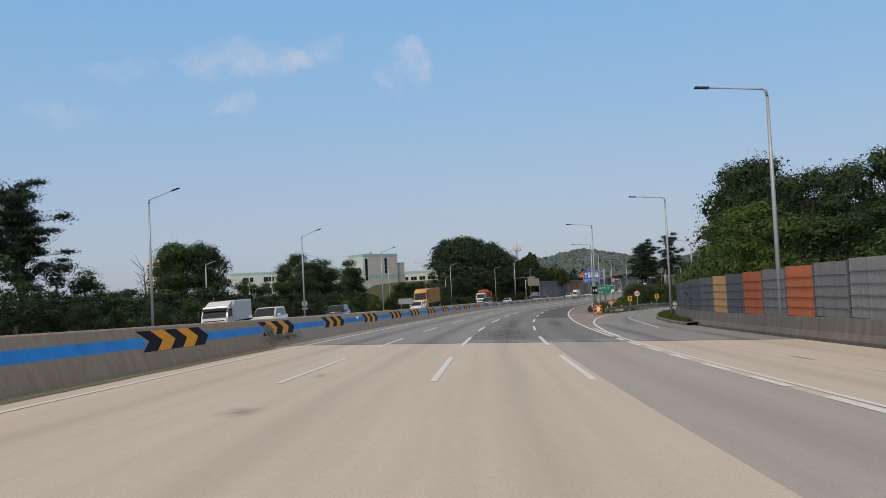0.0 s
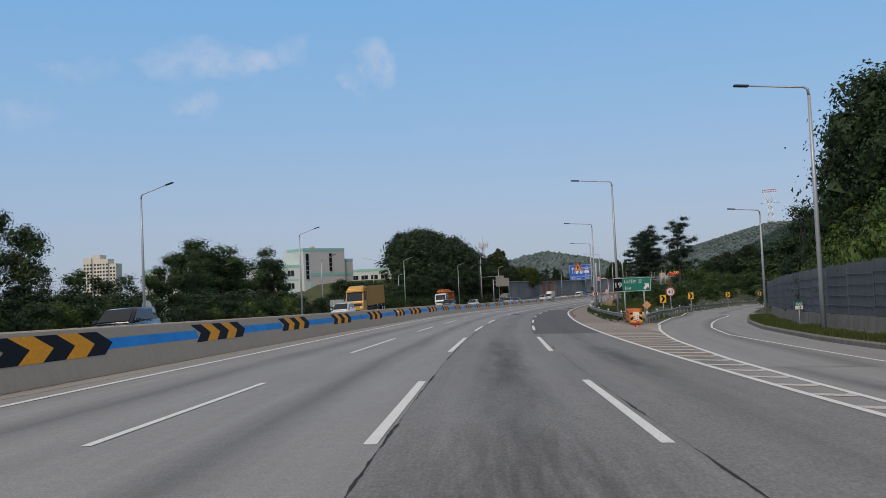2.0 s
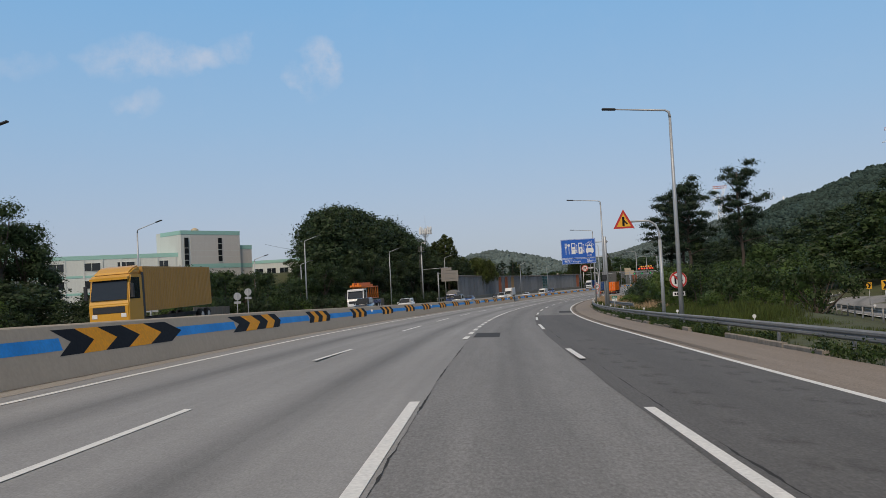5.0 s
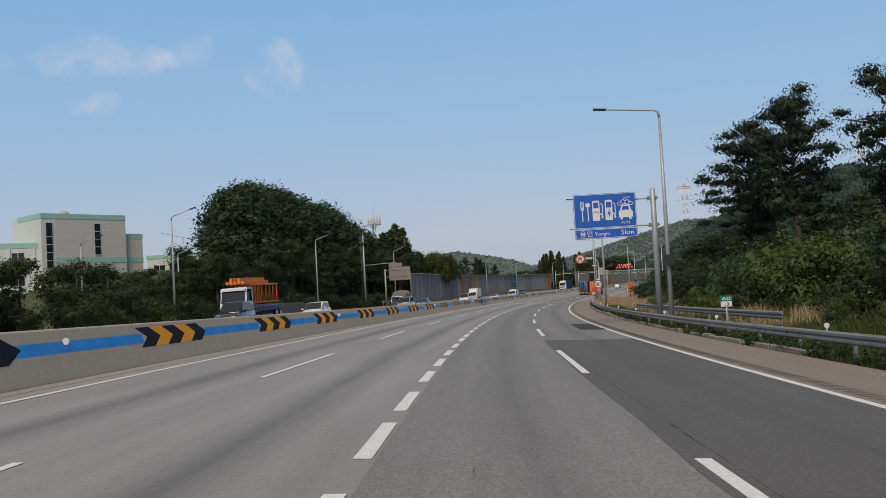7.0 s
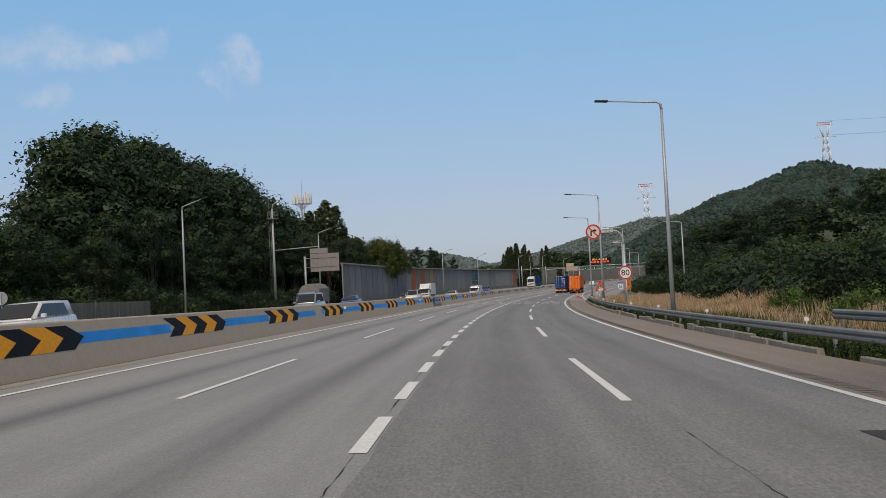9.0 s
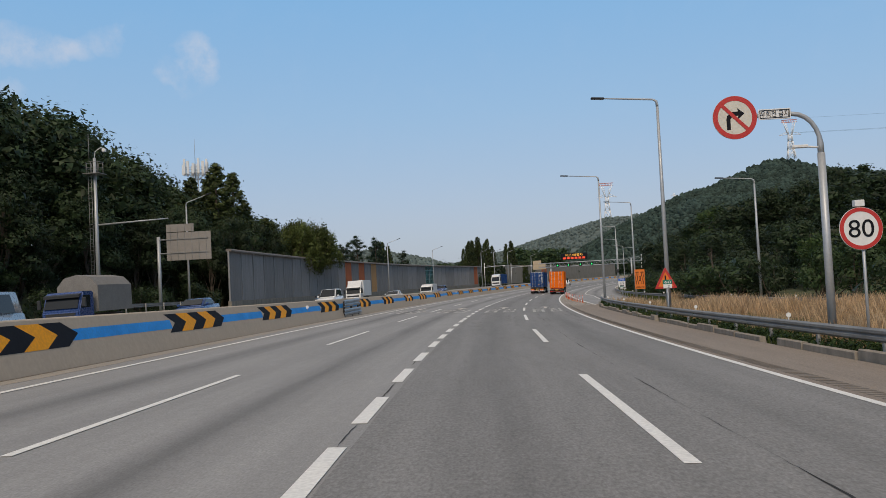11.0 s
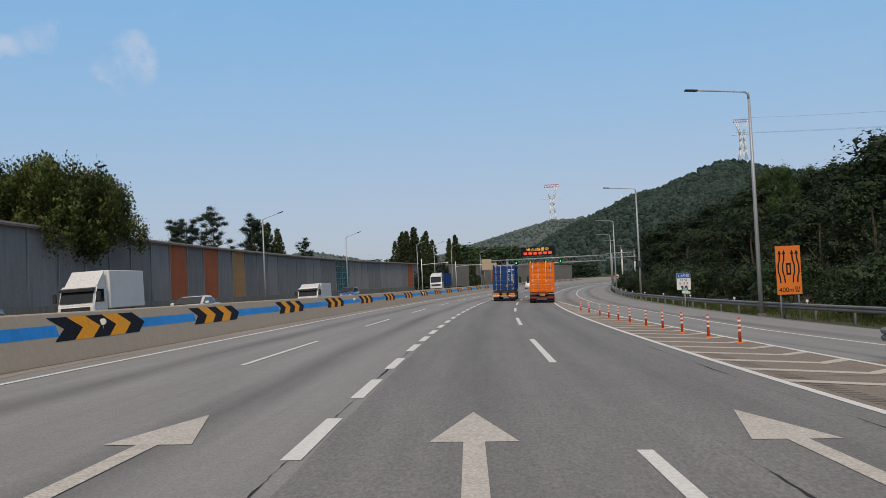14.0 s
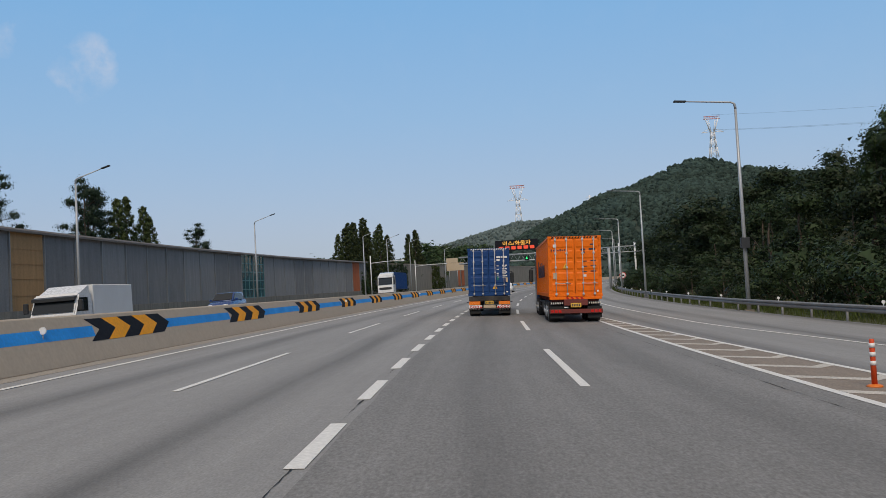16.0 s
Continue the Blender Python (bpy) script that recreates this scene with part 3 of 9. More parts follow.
dashes("lane_dash", L, [120.6], 9.6, 0.17, "white lane dash")
SHORT = [146.2, 151.1, 156.0, 161.3, 166.0, 170.3, 175.3, 179.9, 184.4, 188.9, 193.8, 198.2, 203.3] + [208.3 + 5.06 * k for k in range(10)] + [258.4, 263.1, 268.4, 273.5, 278.9, 283.6, 288.7, 294.1, 299.1, 303.1, 307.7, 313.1, 318.6, 323.9, 329.1, 334.2, 339.4, 344.8, 349.3, 354.0, 359.2, 364.5, 370.1, 375.6, 381.0, 386.4]
dashes("short_dash", L, SHORT + [391.8 + 5.35 * k for k in range(26)], 2.9, 0.21, "wide short white dash")


def line(name, s0, s1, n, width, label, mat=WHITE_PAINT, h=0.010):
    f = n if callable(n) else (lambda s: n)
    bm = B()
    sweep(bm, steps(s0, s1, 4.0), [(-width / 2, h), (width / 2, h)], shift=f)
    ob = part(name, bm, mat)
    return tagged(ob, label, "road marking", kind="structure")


line("edge_line_left", -120, 900, lambda s: E + widen(s), 0.16, "solid white edge line beside the median")
line("edge_line_right", 46, 900, S, 0.17, "solid white edge line beside the shoulder")
line("exit_line", -60, 60, 5.95, 0.15, "solid white line beside the exit lane")
dashes("exit_dash", 5.66, [-14.0 + 4.6 * k for k in range(13)], 2.6, 0.22, "short white exit dash")

# cracked seams between lanes


def crack(s0, s1, n, width, seed):
    bm = B()
    rows = []
    for s in steps(s0, s1, 0.13):
        o = 0.04 * noise.noise((s * 0.13, seed, 0)) + 0.022 * noise.noise((s * 1.1, seed, 4)) + 0.02 * noise.noise((s * 4.1, seed, 8))
        w = width * max(0.06, 0.15 + 1.3 * noise.noise((s * 0.35, seed, 9)) + 0.5 * noise.noise((s * 2.4, seed, 5)))
        rows.append([bm.verts.new(at(s, n + o + d * w, 0.0078)) for d in (-0.5, 0.5)])
    for a, b in zip(rows, rows[1:]):
        bm.faces.new((a[0], a[1], b[1], b[0]))
    return tagged(part("road_crack", bm, BLACK_CRACK), "dark crack along the lane seam", "road marking", kind="structure")


BLACK_CRACK = surf("crack_fill", (0.020, 0.019, 0.018), 0.9, 0, 0.2, 2, 20, 0.3, 0.2)
crack(41, 144, L + 0.15, 0.09, 1.0)
crack(41, 215, R + 0.2, 0.05, 2.0)
crack(190, 420, L - 0.02, 0.045, 3.0)
crack(235, 330, R + 0.9, 0.04, 4.0)
crack(300, 420, 5.1, 0.04, 6.0)
crack(152.6, 166, -0.35, 0.025, 7.0)
crack(-40, 38, 9.0, 0.06, 5.0)
bm = B()
slab(bm, [at(JOINT - 0.06, -10.2, 0.006), at(JOINT - 0.06, 13.0, 0.006), at(JOINT + 0.06, 13.0, 0.006), at(JOINT + 0.06, -10.2, 0.006)], 0.003, (0, 0, 1))
tagged(part("road_joint", bm, BLACK_CRACK), "dark expansion joint across the road", "road marking", kind="structure")


# scuffs, oil marks and drifts of dust on the carriageway


def mark(name, s0, s1, n0, n1, mat, label, h=0.0085):
    bm = B()
    uv = bm.loops.layers.uv.new("road")
    ss = steps(s0, s1, 2.0)
    rows = [[(bm.verts.new(at(s, n, h)), u, i / (len(ss) - 1)) for n, u in ((n0, 0.0), ((n0 + n1) / 2, 0.5), (n1, 1.0))] for i, s in enumerate(ss)]
    for p, q in zip(rows, rows[1:]):
        for k in range(2):
            quad = (p[k], p[k + 1], q[k + 1], q[k])
            f = bm.faces.new([v[0] for v in quad])
            for l, v in zip(f.loops, quad):
                l[uv].uv = v[1:]
    return tagged(part(name, bm, mat), label, "road marking", kind="structure")


mark("road_scuff", 42, 60, -1.35, 1.9, SCUFF, "dark rough scuffed asphalt in the lane")
mark("oil_mark", 55, 92, -0.55, 1.2, OIL, "black oil mark in the lane")
mark("oil_mark", 66, 84, 3.2, 4.6, OIL, "black oil mark in the lane", 0.0095)
mark("pothole_patch", 14.1, 15.6, -4.9, -4.1, OIL, "dark worn patch in the concrete")
mark("pothole_patch", 21.6, 23.4, -4.8, -4.35, OIL, "dark worn patch in the concrete")
trnd = random.Random(5)
for s0, k1, lanes in ((293.0, 17, (0.26,)), (297.0, 13, (3.9,)), (122.0, 14, (3.9,))):
    for k in range(k1):
        for mid in lanes:
            for o in (-1.05, -0.70, 0.80, 1.15):
                if trnd.random() < 0.8:
                    s, n = s0 + 1.75 * k + trnd.uniform(-0.3, 0.3), mid + o + trnd.uniform(-0.06, 0.06)
                    mark("tyre_mark", s, s + trnd.uniform(0.7, 1.1), n - 0.17, n + 0.17, TYRE, "dark tyre smudge on the asphalt", 0.0105)
DRIFT = lambda s: -9.42 + widen(s) + 0.16 * noise.noise((s * 0.11, 2, 0)) + 0.10 * noise.noise((s * 0.7, 5, 0))
paved("dust_strip", -60, 700, lambda s: -9.99 + widen(s), DRIFT, DUST, "pale dusty concrete gutter along the median barrier's foot", h=0.006, cols=1, d=1.0)
paved("grit_strip", -60, 700, lambda s: -9.99 + widen(s), lambda s: -9.90 + widen(s) + 0.05 * noise.noise((s * 0.9, 7, 0)), GRIT, "dark brown grit lying against the median barrier's foot", h=0.010, cols=1, d=0.5)
MOSS = paving("mossy_gutter", (0.175, 0.172, 0.118), (0.13, 0.132, 0.085), 0.0, 0.0, 0.5, 0.25)
paved("mossy_gutter", -60, 38.2, -9.98, lambda s: -9.45 + 0.08 * noise.noise((s * 0.4, 9, 0)), MOSS, "dirty mossy gutter strip beside the median barrier", h=0.012, cols=1, d=1.0)
# rumble strip ground into the shoulder
bm = B()
for k in range(760):
    s = 138 + 0.27 * k
    slab(bm, [at(s, 5.95, 0.0045), at(s + 0.13, 5.95, 0.0045), at(s + 0.13, 6.30, 0.0045), at(s, 6.30, 0.0045)], 0.002, (0, 0, 1))
tagged(part("rumble_strip", bm, surf("groove", (0.165, 0.145, 0.122), 0.9, 0, 0.2, 2, 20, 0.2, 0.2)), "ground rumble grooves beside the edge line", "rumble strip", kind="stuff")

# gore hatching before the exit ramp
GORE = lambda s: lerp_table(((45, 6.05), (55, 6.18), (60, 6.4), (66, 6.6), (74, 6.95), (88, 7.95), (100, 9.3), (110, 10.8)), s)
line("gore_line", 46, 110, GORE, 0.16, "solid white line along the exit ramp")
gore = thing("gore_hatching", Matrix.Identity(4), "white chevron hatching painted on the exit gore", "road marking", kind="structure")
for k in range(35):
    s = 47.0 + 2.0 * k
    w = GORE(s) - S
    a, b, c = (s, S + 0.1), (s - 0.30 * w, S + 0.74 * w), (s - 0.12 * w, S + w - 0.08)
    bm = B()
    slab(bm, [at(*a, 0.008), at(*b, 0.008), at(*c, 0.008), at(c[0] + 0.45, c[1], 0.008), at(b[0] + 0.4, b[1], 0.008), at(a[0] + 0.4, a[1], 0.008)], 0.004, (0, 0, 1))
    part("hatch", bm, WORN_PAINT, gore)
paved("gore_surface", 74, 117, S + 0.1, lambda s: GORE(s) - 0.05, SHOULDER, "brownish dusty gore between lane and ramp", h=0.004, cols=2)
line("ramp_line", 60, 143, lambda s: lerp_table(((60, 10.2), (84, 11.1), (92, 11.4), (103, 12.9), (112, 14.7), (122, 17.0), (early(143), 22.0)), s), 0.13, "thin white line on the ramp's inner edge", h=0.012)
line("ramp_line", 110, 278, lambda s: lerp_table(((108, 10.4), (112, 10.95), (131.7, 14.8), (early(150), 18.6), (early(170), 22.9), (early(232), 36.5), (early(285), 53.2)), s), 0.15, "white line on the ramp's outer edge", h=0.012)

# second gore where the joining ramp comes in
GORE2 = lambda s: lerp_table(((337, 8.7), (353, 8.3), (371, 7.75), (383, 7.45), (396, 6.95), (409, 6.4), (425, 5.85)), s)
line("gore_line", 337, 425, GORE2, 0.16, "solid white line along the joining lane")
gore2 = thing("gore_hatching", Matrix.Identity(4), "white hatching painted on the merging gore", "road marking", kind="structure")
for k in range(38):
    s = 336 + 2.35 * k
    w = GORE2(s) - S
    a, b, c = (s, S + 0.1), (s - 0.42 * w, S + 0.70 * w), (s - 0.15 * w, S + w - 0.08)
    bm = B()
    slab(bm, [at(*a, 0.008), at(*b, 0.008), at(*c, 0.008), at(c[0] + 0.5, c[1], 0.008), at(b[0] + 0.42, b[1], 0.008), at(a[0] + 0.42, a[1], 0.008)], 0.004, (0, 0, 1))
    part("hatch", bm, WORN_PAINT, gore2)
paved("gore_surface", 337, 420, S + 0.1, lambda s: GORE2(s) - 0.05, SHOULDER, "brownish dusty gore beside the joining lane", h=0.004, cols=2)
line("joining_line", 330, 900, lambda s: lerp_table(((330, 12.4), (353, 10.9), (391, 10.6), (404, 9.4), (440, 9.2), (900, 9.2)), s), 0.14, "thin white edge line of the joining lane")

# ---- median barrier ----
bm = B()
PROF = [(-9.97, -0.05), (-9.98, 0.02), (-10.42, 1.205), (-10.45, 1.235), (-10.67, 1.235), (-10.70, 1.20), (-11.03, 0.02), (-11.05, -0.05)]
sweep(bm, steps(40, 1000, 5.0), PROF, closed=True, shift=widen)
barrier = tagged(part("median_barrier", bm, BARRIER), "beige concrete median barrier with a blue stripe and black-yellow chevrons", "barrier", kind="structure")


bm = B()
sweep(bm, steps(-120, 39.98, 5.0), PROF, closed=True, shift=widen)
part("older_stretch", bm, BARRIER_OLD, barrier, "older darker concrete stained brown")


def face(h, proud=0.004):
    """n of the barrier's traffic face at height h."""
    return -9.98 - (h - 0.02) * 0.3713 + proud


def on_face(bm, pts, proud):
    vs = [bm.verts.new(at(s, face(h, proud) + widen(s), h)) for s, h in pts]
    back = [bm.verts.new(at(s, face(h, proud - 0.004) + widen(s), h)) for s, h in pts]
    bm.faces.new(vs)
    for i in range(len(vs)):
        j = (i + 1) % len(vs)
        bm.faces.new((vs[i], back[i], back[j], vs[j]))
    bmesh.ops.recalc_face_normals(bm, faces=bm.faces)


CHEVS = [-14.3, -1.2, 11.8, 25.2, 38.2, 51.3, 64.4, 77.0, 88.8, 100.9, 113.6, 126.0, 135.6, 145.0, 156.9, 169.8, 182.6, 195.4, 206.9, 220.2, 232.0, 243.9, 255.8, 267.8, 280.2, 291.6, 304.4, 317.0, 329.1, 342.0, 352.6, 365.5, 378.0, 390.7] + [403.4 + 12.8 * k for k in range(23)]
edges = [-120.0] + [v for c in CHEVS for v in (c + 0.35, c + 5.6)] + [700.0]
for a, b in zip(edges[0::2], edges[1::2]):
    bm = B()
    rows = [[bm.verts.new(at(s, face(h) + widen(s), h)) for h in (0.645, 0.93)] for s in steps(a, b, 3.0)]
    for p, q in zip(rows, rows[1:]):
        bm.faces.new((p[0], p[1], q[1], q[0]))
    part("blue_stripe", bm, BLUE, barrier, "blue painted stripe")
for c in CHEVS:
    for i in range(5):
        w, tip = 1.08, 0.72
        a = c + i * w
        bm = B()
        on_face(bm, [(a, 1.12), (a + w, 1.12), (a + w + tip, 0.82), (a + w, 0.52), (a, 0.52), (a + tip, 0.82)], 0.009)
        part("chevron", bm, YELLOW if i % 2 else BLACK, barrier)
for k in range(40):
    s = -8.0 + 13.0 * k
    bm = B()
    box(bm, -0.003, 0.003, -0.012, 0.012, 0.0, 1.2)
    part("joint", bm, BLACK, barrier, m=laid(s, face(0.6, -0.006) + widen(s), 0.02) @ pose(0, 0, 0, 0, -20))

# a scraped and broken piece of the barrier
SCRAPE = stain("rubber_scrape", (0.045, 0.043, 0.042), 0.75, 9.0, 1.6)
bm = B()
uv = bm.loops.layers.uv.new("road")
quad = [(37.6, 0.10), (45.6, 0.10), (45.6, 0.60), (37.6, 0.60)]
f = bm.faces.new([bm.verts.new(at(s, face(h, 0.006), h)) for s, h in quad])
for l, c in zip(f.loops, ((0, 0), (1, 0), (1, 1), (0, 1))):
    l[uv].uv = c
part("scrape", bm, SCRAPE, barrier, "dark tyre scrape on the concrete")
bm = B()
on_face(bm, [(38.7, 0.92), (39.3, 1.02), (39.9, 0.96), (40.3, 0.78), (40.0, 0.50), (39.5, 0.40), (39.0, 0.46), (38.6, 0.62)], 0.014)
part("broken_patch", bm, WALLCONC, barrier, "broken bare concrete patch")
for s, h in ((39.2, 0.62), (39.75, 0.66)):
    bm = B()
    on_face(bm, [(s - 0.10, h), (s, h + 0.13), (s + 0.10, h), (s, h - 0.15)], 0.019)
    part("hole", bm, BLACK, barrier, "dark hole")

# ---- street lamps ----


def street_lamp(m, height, reach, rise, side, label, group, box_at=None):
    """A tapered steel column with one arm; side is the way that the arm points, along x."""
    t = thing("street_lamp", m, label, "street lamp", group)
    bm = B()
    tube(bm, [(0, 0, -0.6), (0, 0, height * 0.5), (0, 0, height - 0.25)], [0.13, 0.105, 0.07], 12)
    part("pole", bm, POLE, t, smooth=True)
    bm = B()
    tube(bm, [(0, 0, height - 0.4), (side * 0.04, 0, height - 0.1), (side * 0.22, 0, height), (side * reach, 0, height + rise)], [0.075, 0.07, 0.05, 0.035], 10)
    part("arm", bm, POLE, t, smooth=True)
    bm = B()
    a = math.atan2(rise, reach)
    box(bm, -0.1, 0.62, -0.14, 0.14, -0.05, 0.05, 0.03)
    bmesh.ops.transform(bm, matrix=Matrix.Rotation(-a, 4, "Y"), verts=bm.verts)
    if side < 0:
        bmesh.ops.scale(bm, vec=(-1, 1, 1), verts=bm.verts)
        bmesh.ops.reverse_faces(bm, faces=bm.faces)
    bmesh.ops.translate(bm, vec=(side * reach, 0, height + rise), verts=bm.verts)
    part("lamp_head", bm, DARKMETAL, t, "flat dark LED lamp head")
    bm = B()
    box(bm, -0.25, 0.25, -0.25, 0.25, -0.6, 0.05, 0.02)
    part("footing", bm, WALLCONC, t, "concrete footing")
    if box_at:
        bm = B()
        box(bm, -0.28, 0.22, -0.36, -0.1, box_at, box_at + 0.62, 0.02)
        part("control_box", bm, DARKMETAL, t, "dark control box")
    return t


for s, n, hh, bx in ((3.0, 13.9, 12.3, None), (45.0, 13.8, 12.2, None), (90.5, 15.5, 11.9, None), (125.5, 9.45, 12.05, None), (early(163.0), 9.25, 11.4, None), (205.0, 9.2, 11.75, 3.3), (252.0, 9.4, 11.8, None), (300.0, 9.6, 11.8, None),
                     (336.0, 9.5, 12.0, None), (371.0, 15.6, 12.5, None), (419.8, 15.3, 12.15, 3.6), (465.0, 15.5, 11.5, None), (503.0, 15.8, 11.0, None), (550.0, 16.3, 11.6, None), (592.0, 16.5, 11.6, None)):
    street_lamp(post(s, n), hh, 2.9, 0.22, -1, "tall grey steel street lamp with a single arm", "lamps on the near verge", bx)
for s, n, hh in ((30.0, -30.6, 11.2), (74.5, -30.6, 11.2), (117.5, -29.6, 11.0), (early(162.0), -29.2, 10.9), (early(206.5), -40.0, 9.7), (249.0, -36.7, 11.3), (294.0, -34.0, 11.3), (342.5, -33.2, 11.4), (391.0, -33.8, 11.3), (433.2, -31.3, 10.8), (478.2, -31.8, 10.6), (527.8, -29.3, 11.0), (553.5, -31.0, 11.6), (578.0, -31.8, 11.9), (604.0, -28.8, 10.8)):
    street_lamp(post(s, n), hh, 2.2, 0.65, 1, "tall grey steel street lamp beyond the opposite carriageway", "lamps on the far verge")
for s, n, hh in ((112.0, -41.0, 7.2), (early(174.9), -45.4, 7.5), (238.0, -41.0, 8.0), (262.0, -42.0, 8.0)):
    street_lamp(post(s, n), hh, 1.6, 0.4, 1, "short grey street lamp on a side road", "side road lamps")

street_lamp(post(132.5, 23.4), 9.9, 2.3, 0.2, -1, "grey steel street lamp beside the exit ramp", "lamps on the near verge")
street_lamp(post(328.9, 21.9, lie(328.9, 21.9)), 10.1, 2.6, 0.2, -1, "grey steel street lamp beside the joining ramp", "lamps on the near verge")

# ---- guardrails ----
WAVE = [(0.0, 0.40), (-0.06, 0.45), (-0.06, 0.51), (0.0, 0.555), (-0.06, 0.60), (-0.06, 0.66), (0.0, 0.71)]


def guardrail(s0, s1, nf, label, facing=1, gap=4.0, reflectors=True, lift=0.0):
    f = nf if callable(nf) else (lambda s: nf)
    t = thing("guardrail", Matrix.Identity(4), label, "guardrail")
    bm = B()
    prof = [(n * facing, h + lift) for n, h in WAVE]
    prof += [(n * facing + 0.004 * facing, h + lift) for n, h in reversed(WAVE)]
    sweep(bm, steps(s0, s1, 2.0), prof, closed=True, shift=f)
    part("beam", bm, GALV, t, "corrugated galvanised beam")
    first = None
    for s in steps(s0 + 0.5, s1 - 0.5, gap):
        m = post(s, f(s) + 0.075 * facing)
        if first is None:
            bm = B()
            tube(bm, [(0, 0, -0.5), (0, 0, 0.70 + lift)], 0.06, 8)
            first = part("post", bm, GALV, t, m=m)
        else:
            again(first, m)
    first = None
    if reflectors:
        for s in steps(s0 + 2.0, s1 - 2.0, 12.0):
            m = post(s, f(s) + 0.06 * facing)
            if first is None:
                bm = B()
                disc(bm, 0, 0.84 + lift, 0.07, -0.02, 0.03, 14)
                box(bm, -0.015, 0.015, -0.01, 0.01, 0.66 + lift, 0.8 + lift)
                first = part("reflector", bm, WHITE, t, "round white reflector", m=m)
            else:
                again(first, m)
    return t


guardrail(118, 340.6, lambda s: lerp_table(((118, 9.15), (128, 9.0), (200, 8.75), (326, 8.9), (341, 9.45)), s), "galvanised steel guardrail along the hard shoulder")
guardrail(190, 232, 10.6, "second galvanised guardrail behind the first", reflectors=False, lift=0.35)
guardrail(292, 640, lambda s: lerp_table(((292, 27.0), (300, 24.9), (312, 22.5), (325, 20.1), (344, 17.8), (367, 16.0), (386, 15.2), (420, 14.7), (470, 15.6), (520, 15.9), (640, 16.8)), s), "galvanised steel guardrail along the joining lane")
RAIL = lambda s: lerp_table(((112, 10.1), (120, 11.6), (131, 13.7), (early(150), 17.6), (early(170), 21.8), (early(232), 35.3), (early(285), 52.0)), s)
guardrail(113, 278, RAIL, "galvanised steel guardrail round the exit ramp", facing=-1)
guardrail(322, 338, -30.6, "galvanised guardrail before the far sign", reflectors=False, lift=0.3)

# low broken concrete kerb under the shoulder's guardrail
kerb = thing("kerb", Matrix.Identity(4), "broken weathered concrete kerb blocks along the shoulder", "kerb", kind="structure")
KERB_AT = lambda s: lerp_table(((116, 0.6), (124, 0.1), (326, 0.0), (341, 0.75)), s)
krnd = random.Random(21)
s = 117.0
while s < 338.5:
    ln = krnd.uniform(1.2, 3.4)
    if krnd.random() < (0.72 if s < 225 else 0.9):
        bm = B()
        top, o = krnd.uniform(0.09, 0.17) * (1.0 if s < 225 else 1.6), krnd.uniform(-0.03, 0.06)
        sweep(bm, [s, s + ln * 0.5, s + ln - 0.06], [(8.38 + o, -0.1), (8.38 + o, top - 0.03), (8.42 + o, top), (8.56 + o, top - 0.01), (8.60 + o, -0.1)], closed=True, shift=KERB_AT)
        part("kerb_block", bm, WALLBASE, kerb)
    s += ln
KERB_R = ((64, 12.7), (72, 12.75), (84, 13.25), (100, 15.1), (112, 17.2), (133, 21.9))
bm = B()
sweep(bm, steps(64, 133, 3.0), [(0, -0.1), (0, 0.16), (0.05, 0.2), (0.28, 0.2), (0.32, 0.0)], shift=lambda s: lerp_table(KERB_R, s))
tagged(part("kerb", bm, WALLCONC), "concrete kerb in front of the noise wall", "kerb", kind="structure")

# ---- noise walls ----


def ribbed(name, w, h, mat, parent, m, ribs, label=""):
    """One upright panel with folded ribs, facing -x."""
    bm = B()
    ys = [w * i / (ribs * 2) - w / 2 for i in range(ribs * 2 + 1)]
    a = [[bm.verts.new((0.0 if i % 2 else 0.085, y, z)) for z in (0, h)] for i, y in enumerate(ys)]
    for p, q in zip(a, a[1:]):
        bm.faces.new((p[0], p[1], q[1], q[0]))
    bk = [bm.verts.new((0.12, y, z)) for y in (ys[0], ys[-1]) for z in (0, h)]
    bm.faces.new((bk[0], bk[1], bk[3], bk[2]))
    bm.faces.new((a[0][1], *[r[1] for r in a[1:]], bk[3], bk[1]))
    bmesh.ops.recalc_face_normals(bm, faces=bm.faces)
    return part(name, bm, mat, parent, label, m=m)


# wall beside the exit lane: concrete base with ribbed panels between posts
WALL_R = ((-40, 13.75), (66, 13.75), (78, 14.7), (90, 16.0), (100, 17.4), (112, 19.6), (124, 22.2), (134, 24.4))
bm = B()
strip = []
for s in steps(64, 133, 3.0):
    a, b = lerp_table(KERB_R, s) + 0.29, lerp_table(WALL_R, s) - 0.2
    strip.append([bm.verts.new(at(s, a + (b - a) * f, h)) for f, h in ((0, 0.17), (0.5, 0.24), (1, 0.22))])
for a, b in zip(strip, strip[1:]):
    for i in (0, 1):
        bm.faces.new((a[i], a[i + 1], b[i + 1], b[i]))
tagged(part("verge_soil", bm, SOIL, smooth=True), "narrow soil strip between kerb and noise wall", "verge", kind="structure")
wall_r = thing("noise_wall_near", Matrix.Identity(4), "grey and terracotta ribbed noise wall on a concrete base", "noise wall", kind="structure")
bm = B()
sweep(bm, steps(-40, 134, 3.0), [(-0.28, -0.1), (-0.28, 0.12), (-0.16, 0.4), (-0.10, 0.98), (0.14, 0.98), (0.14, -0.1)], closed=True, shift=lambda s: lerp_table(WALL_R, s))
part("concrete_base", bm, WALLCONC, wall_r, "stained concrete base")
jt = None
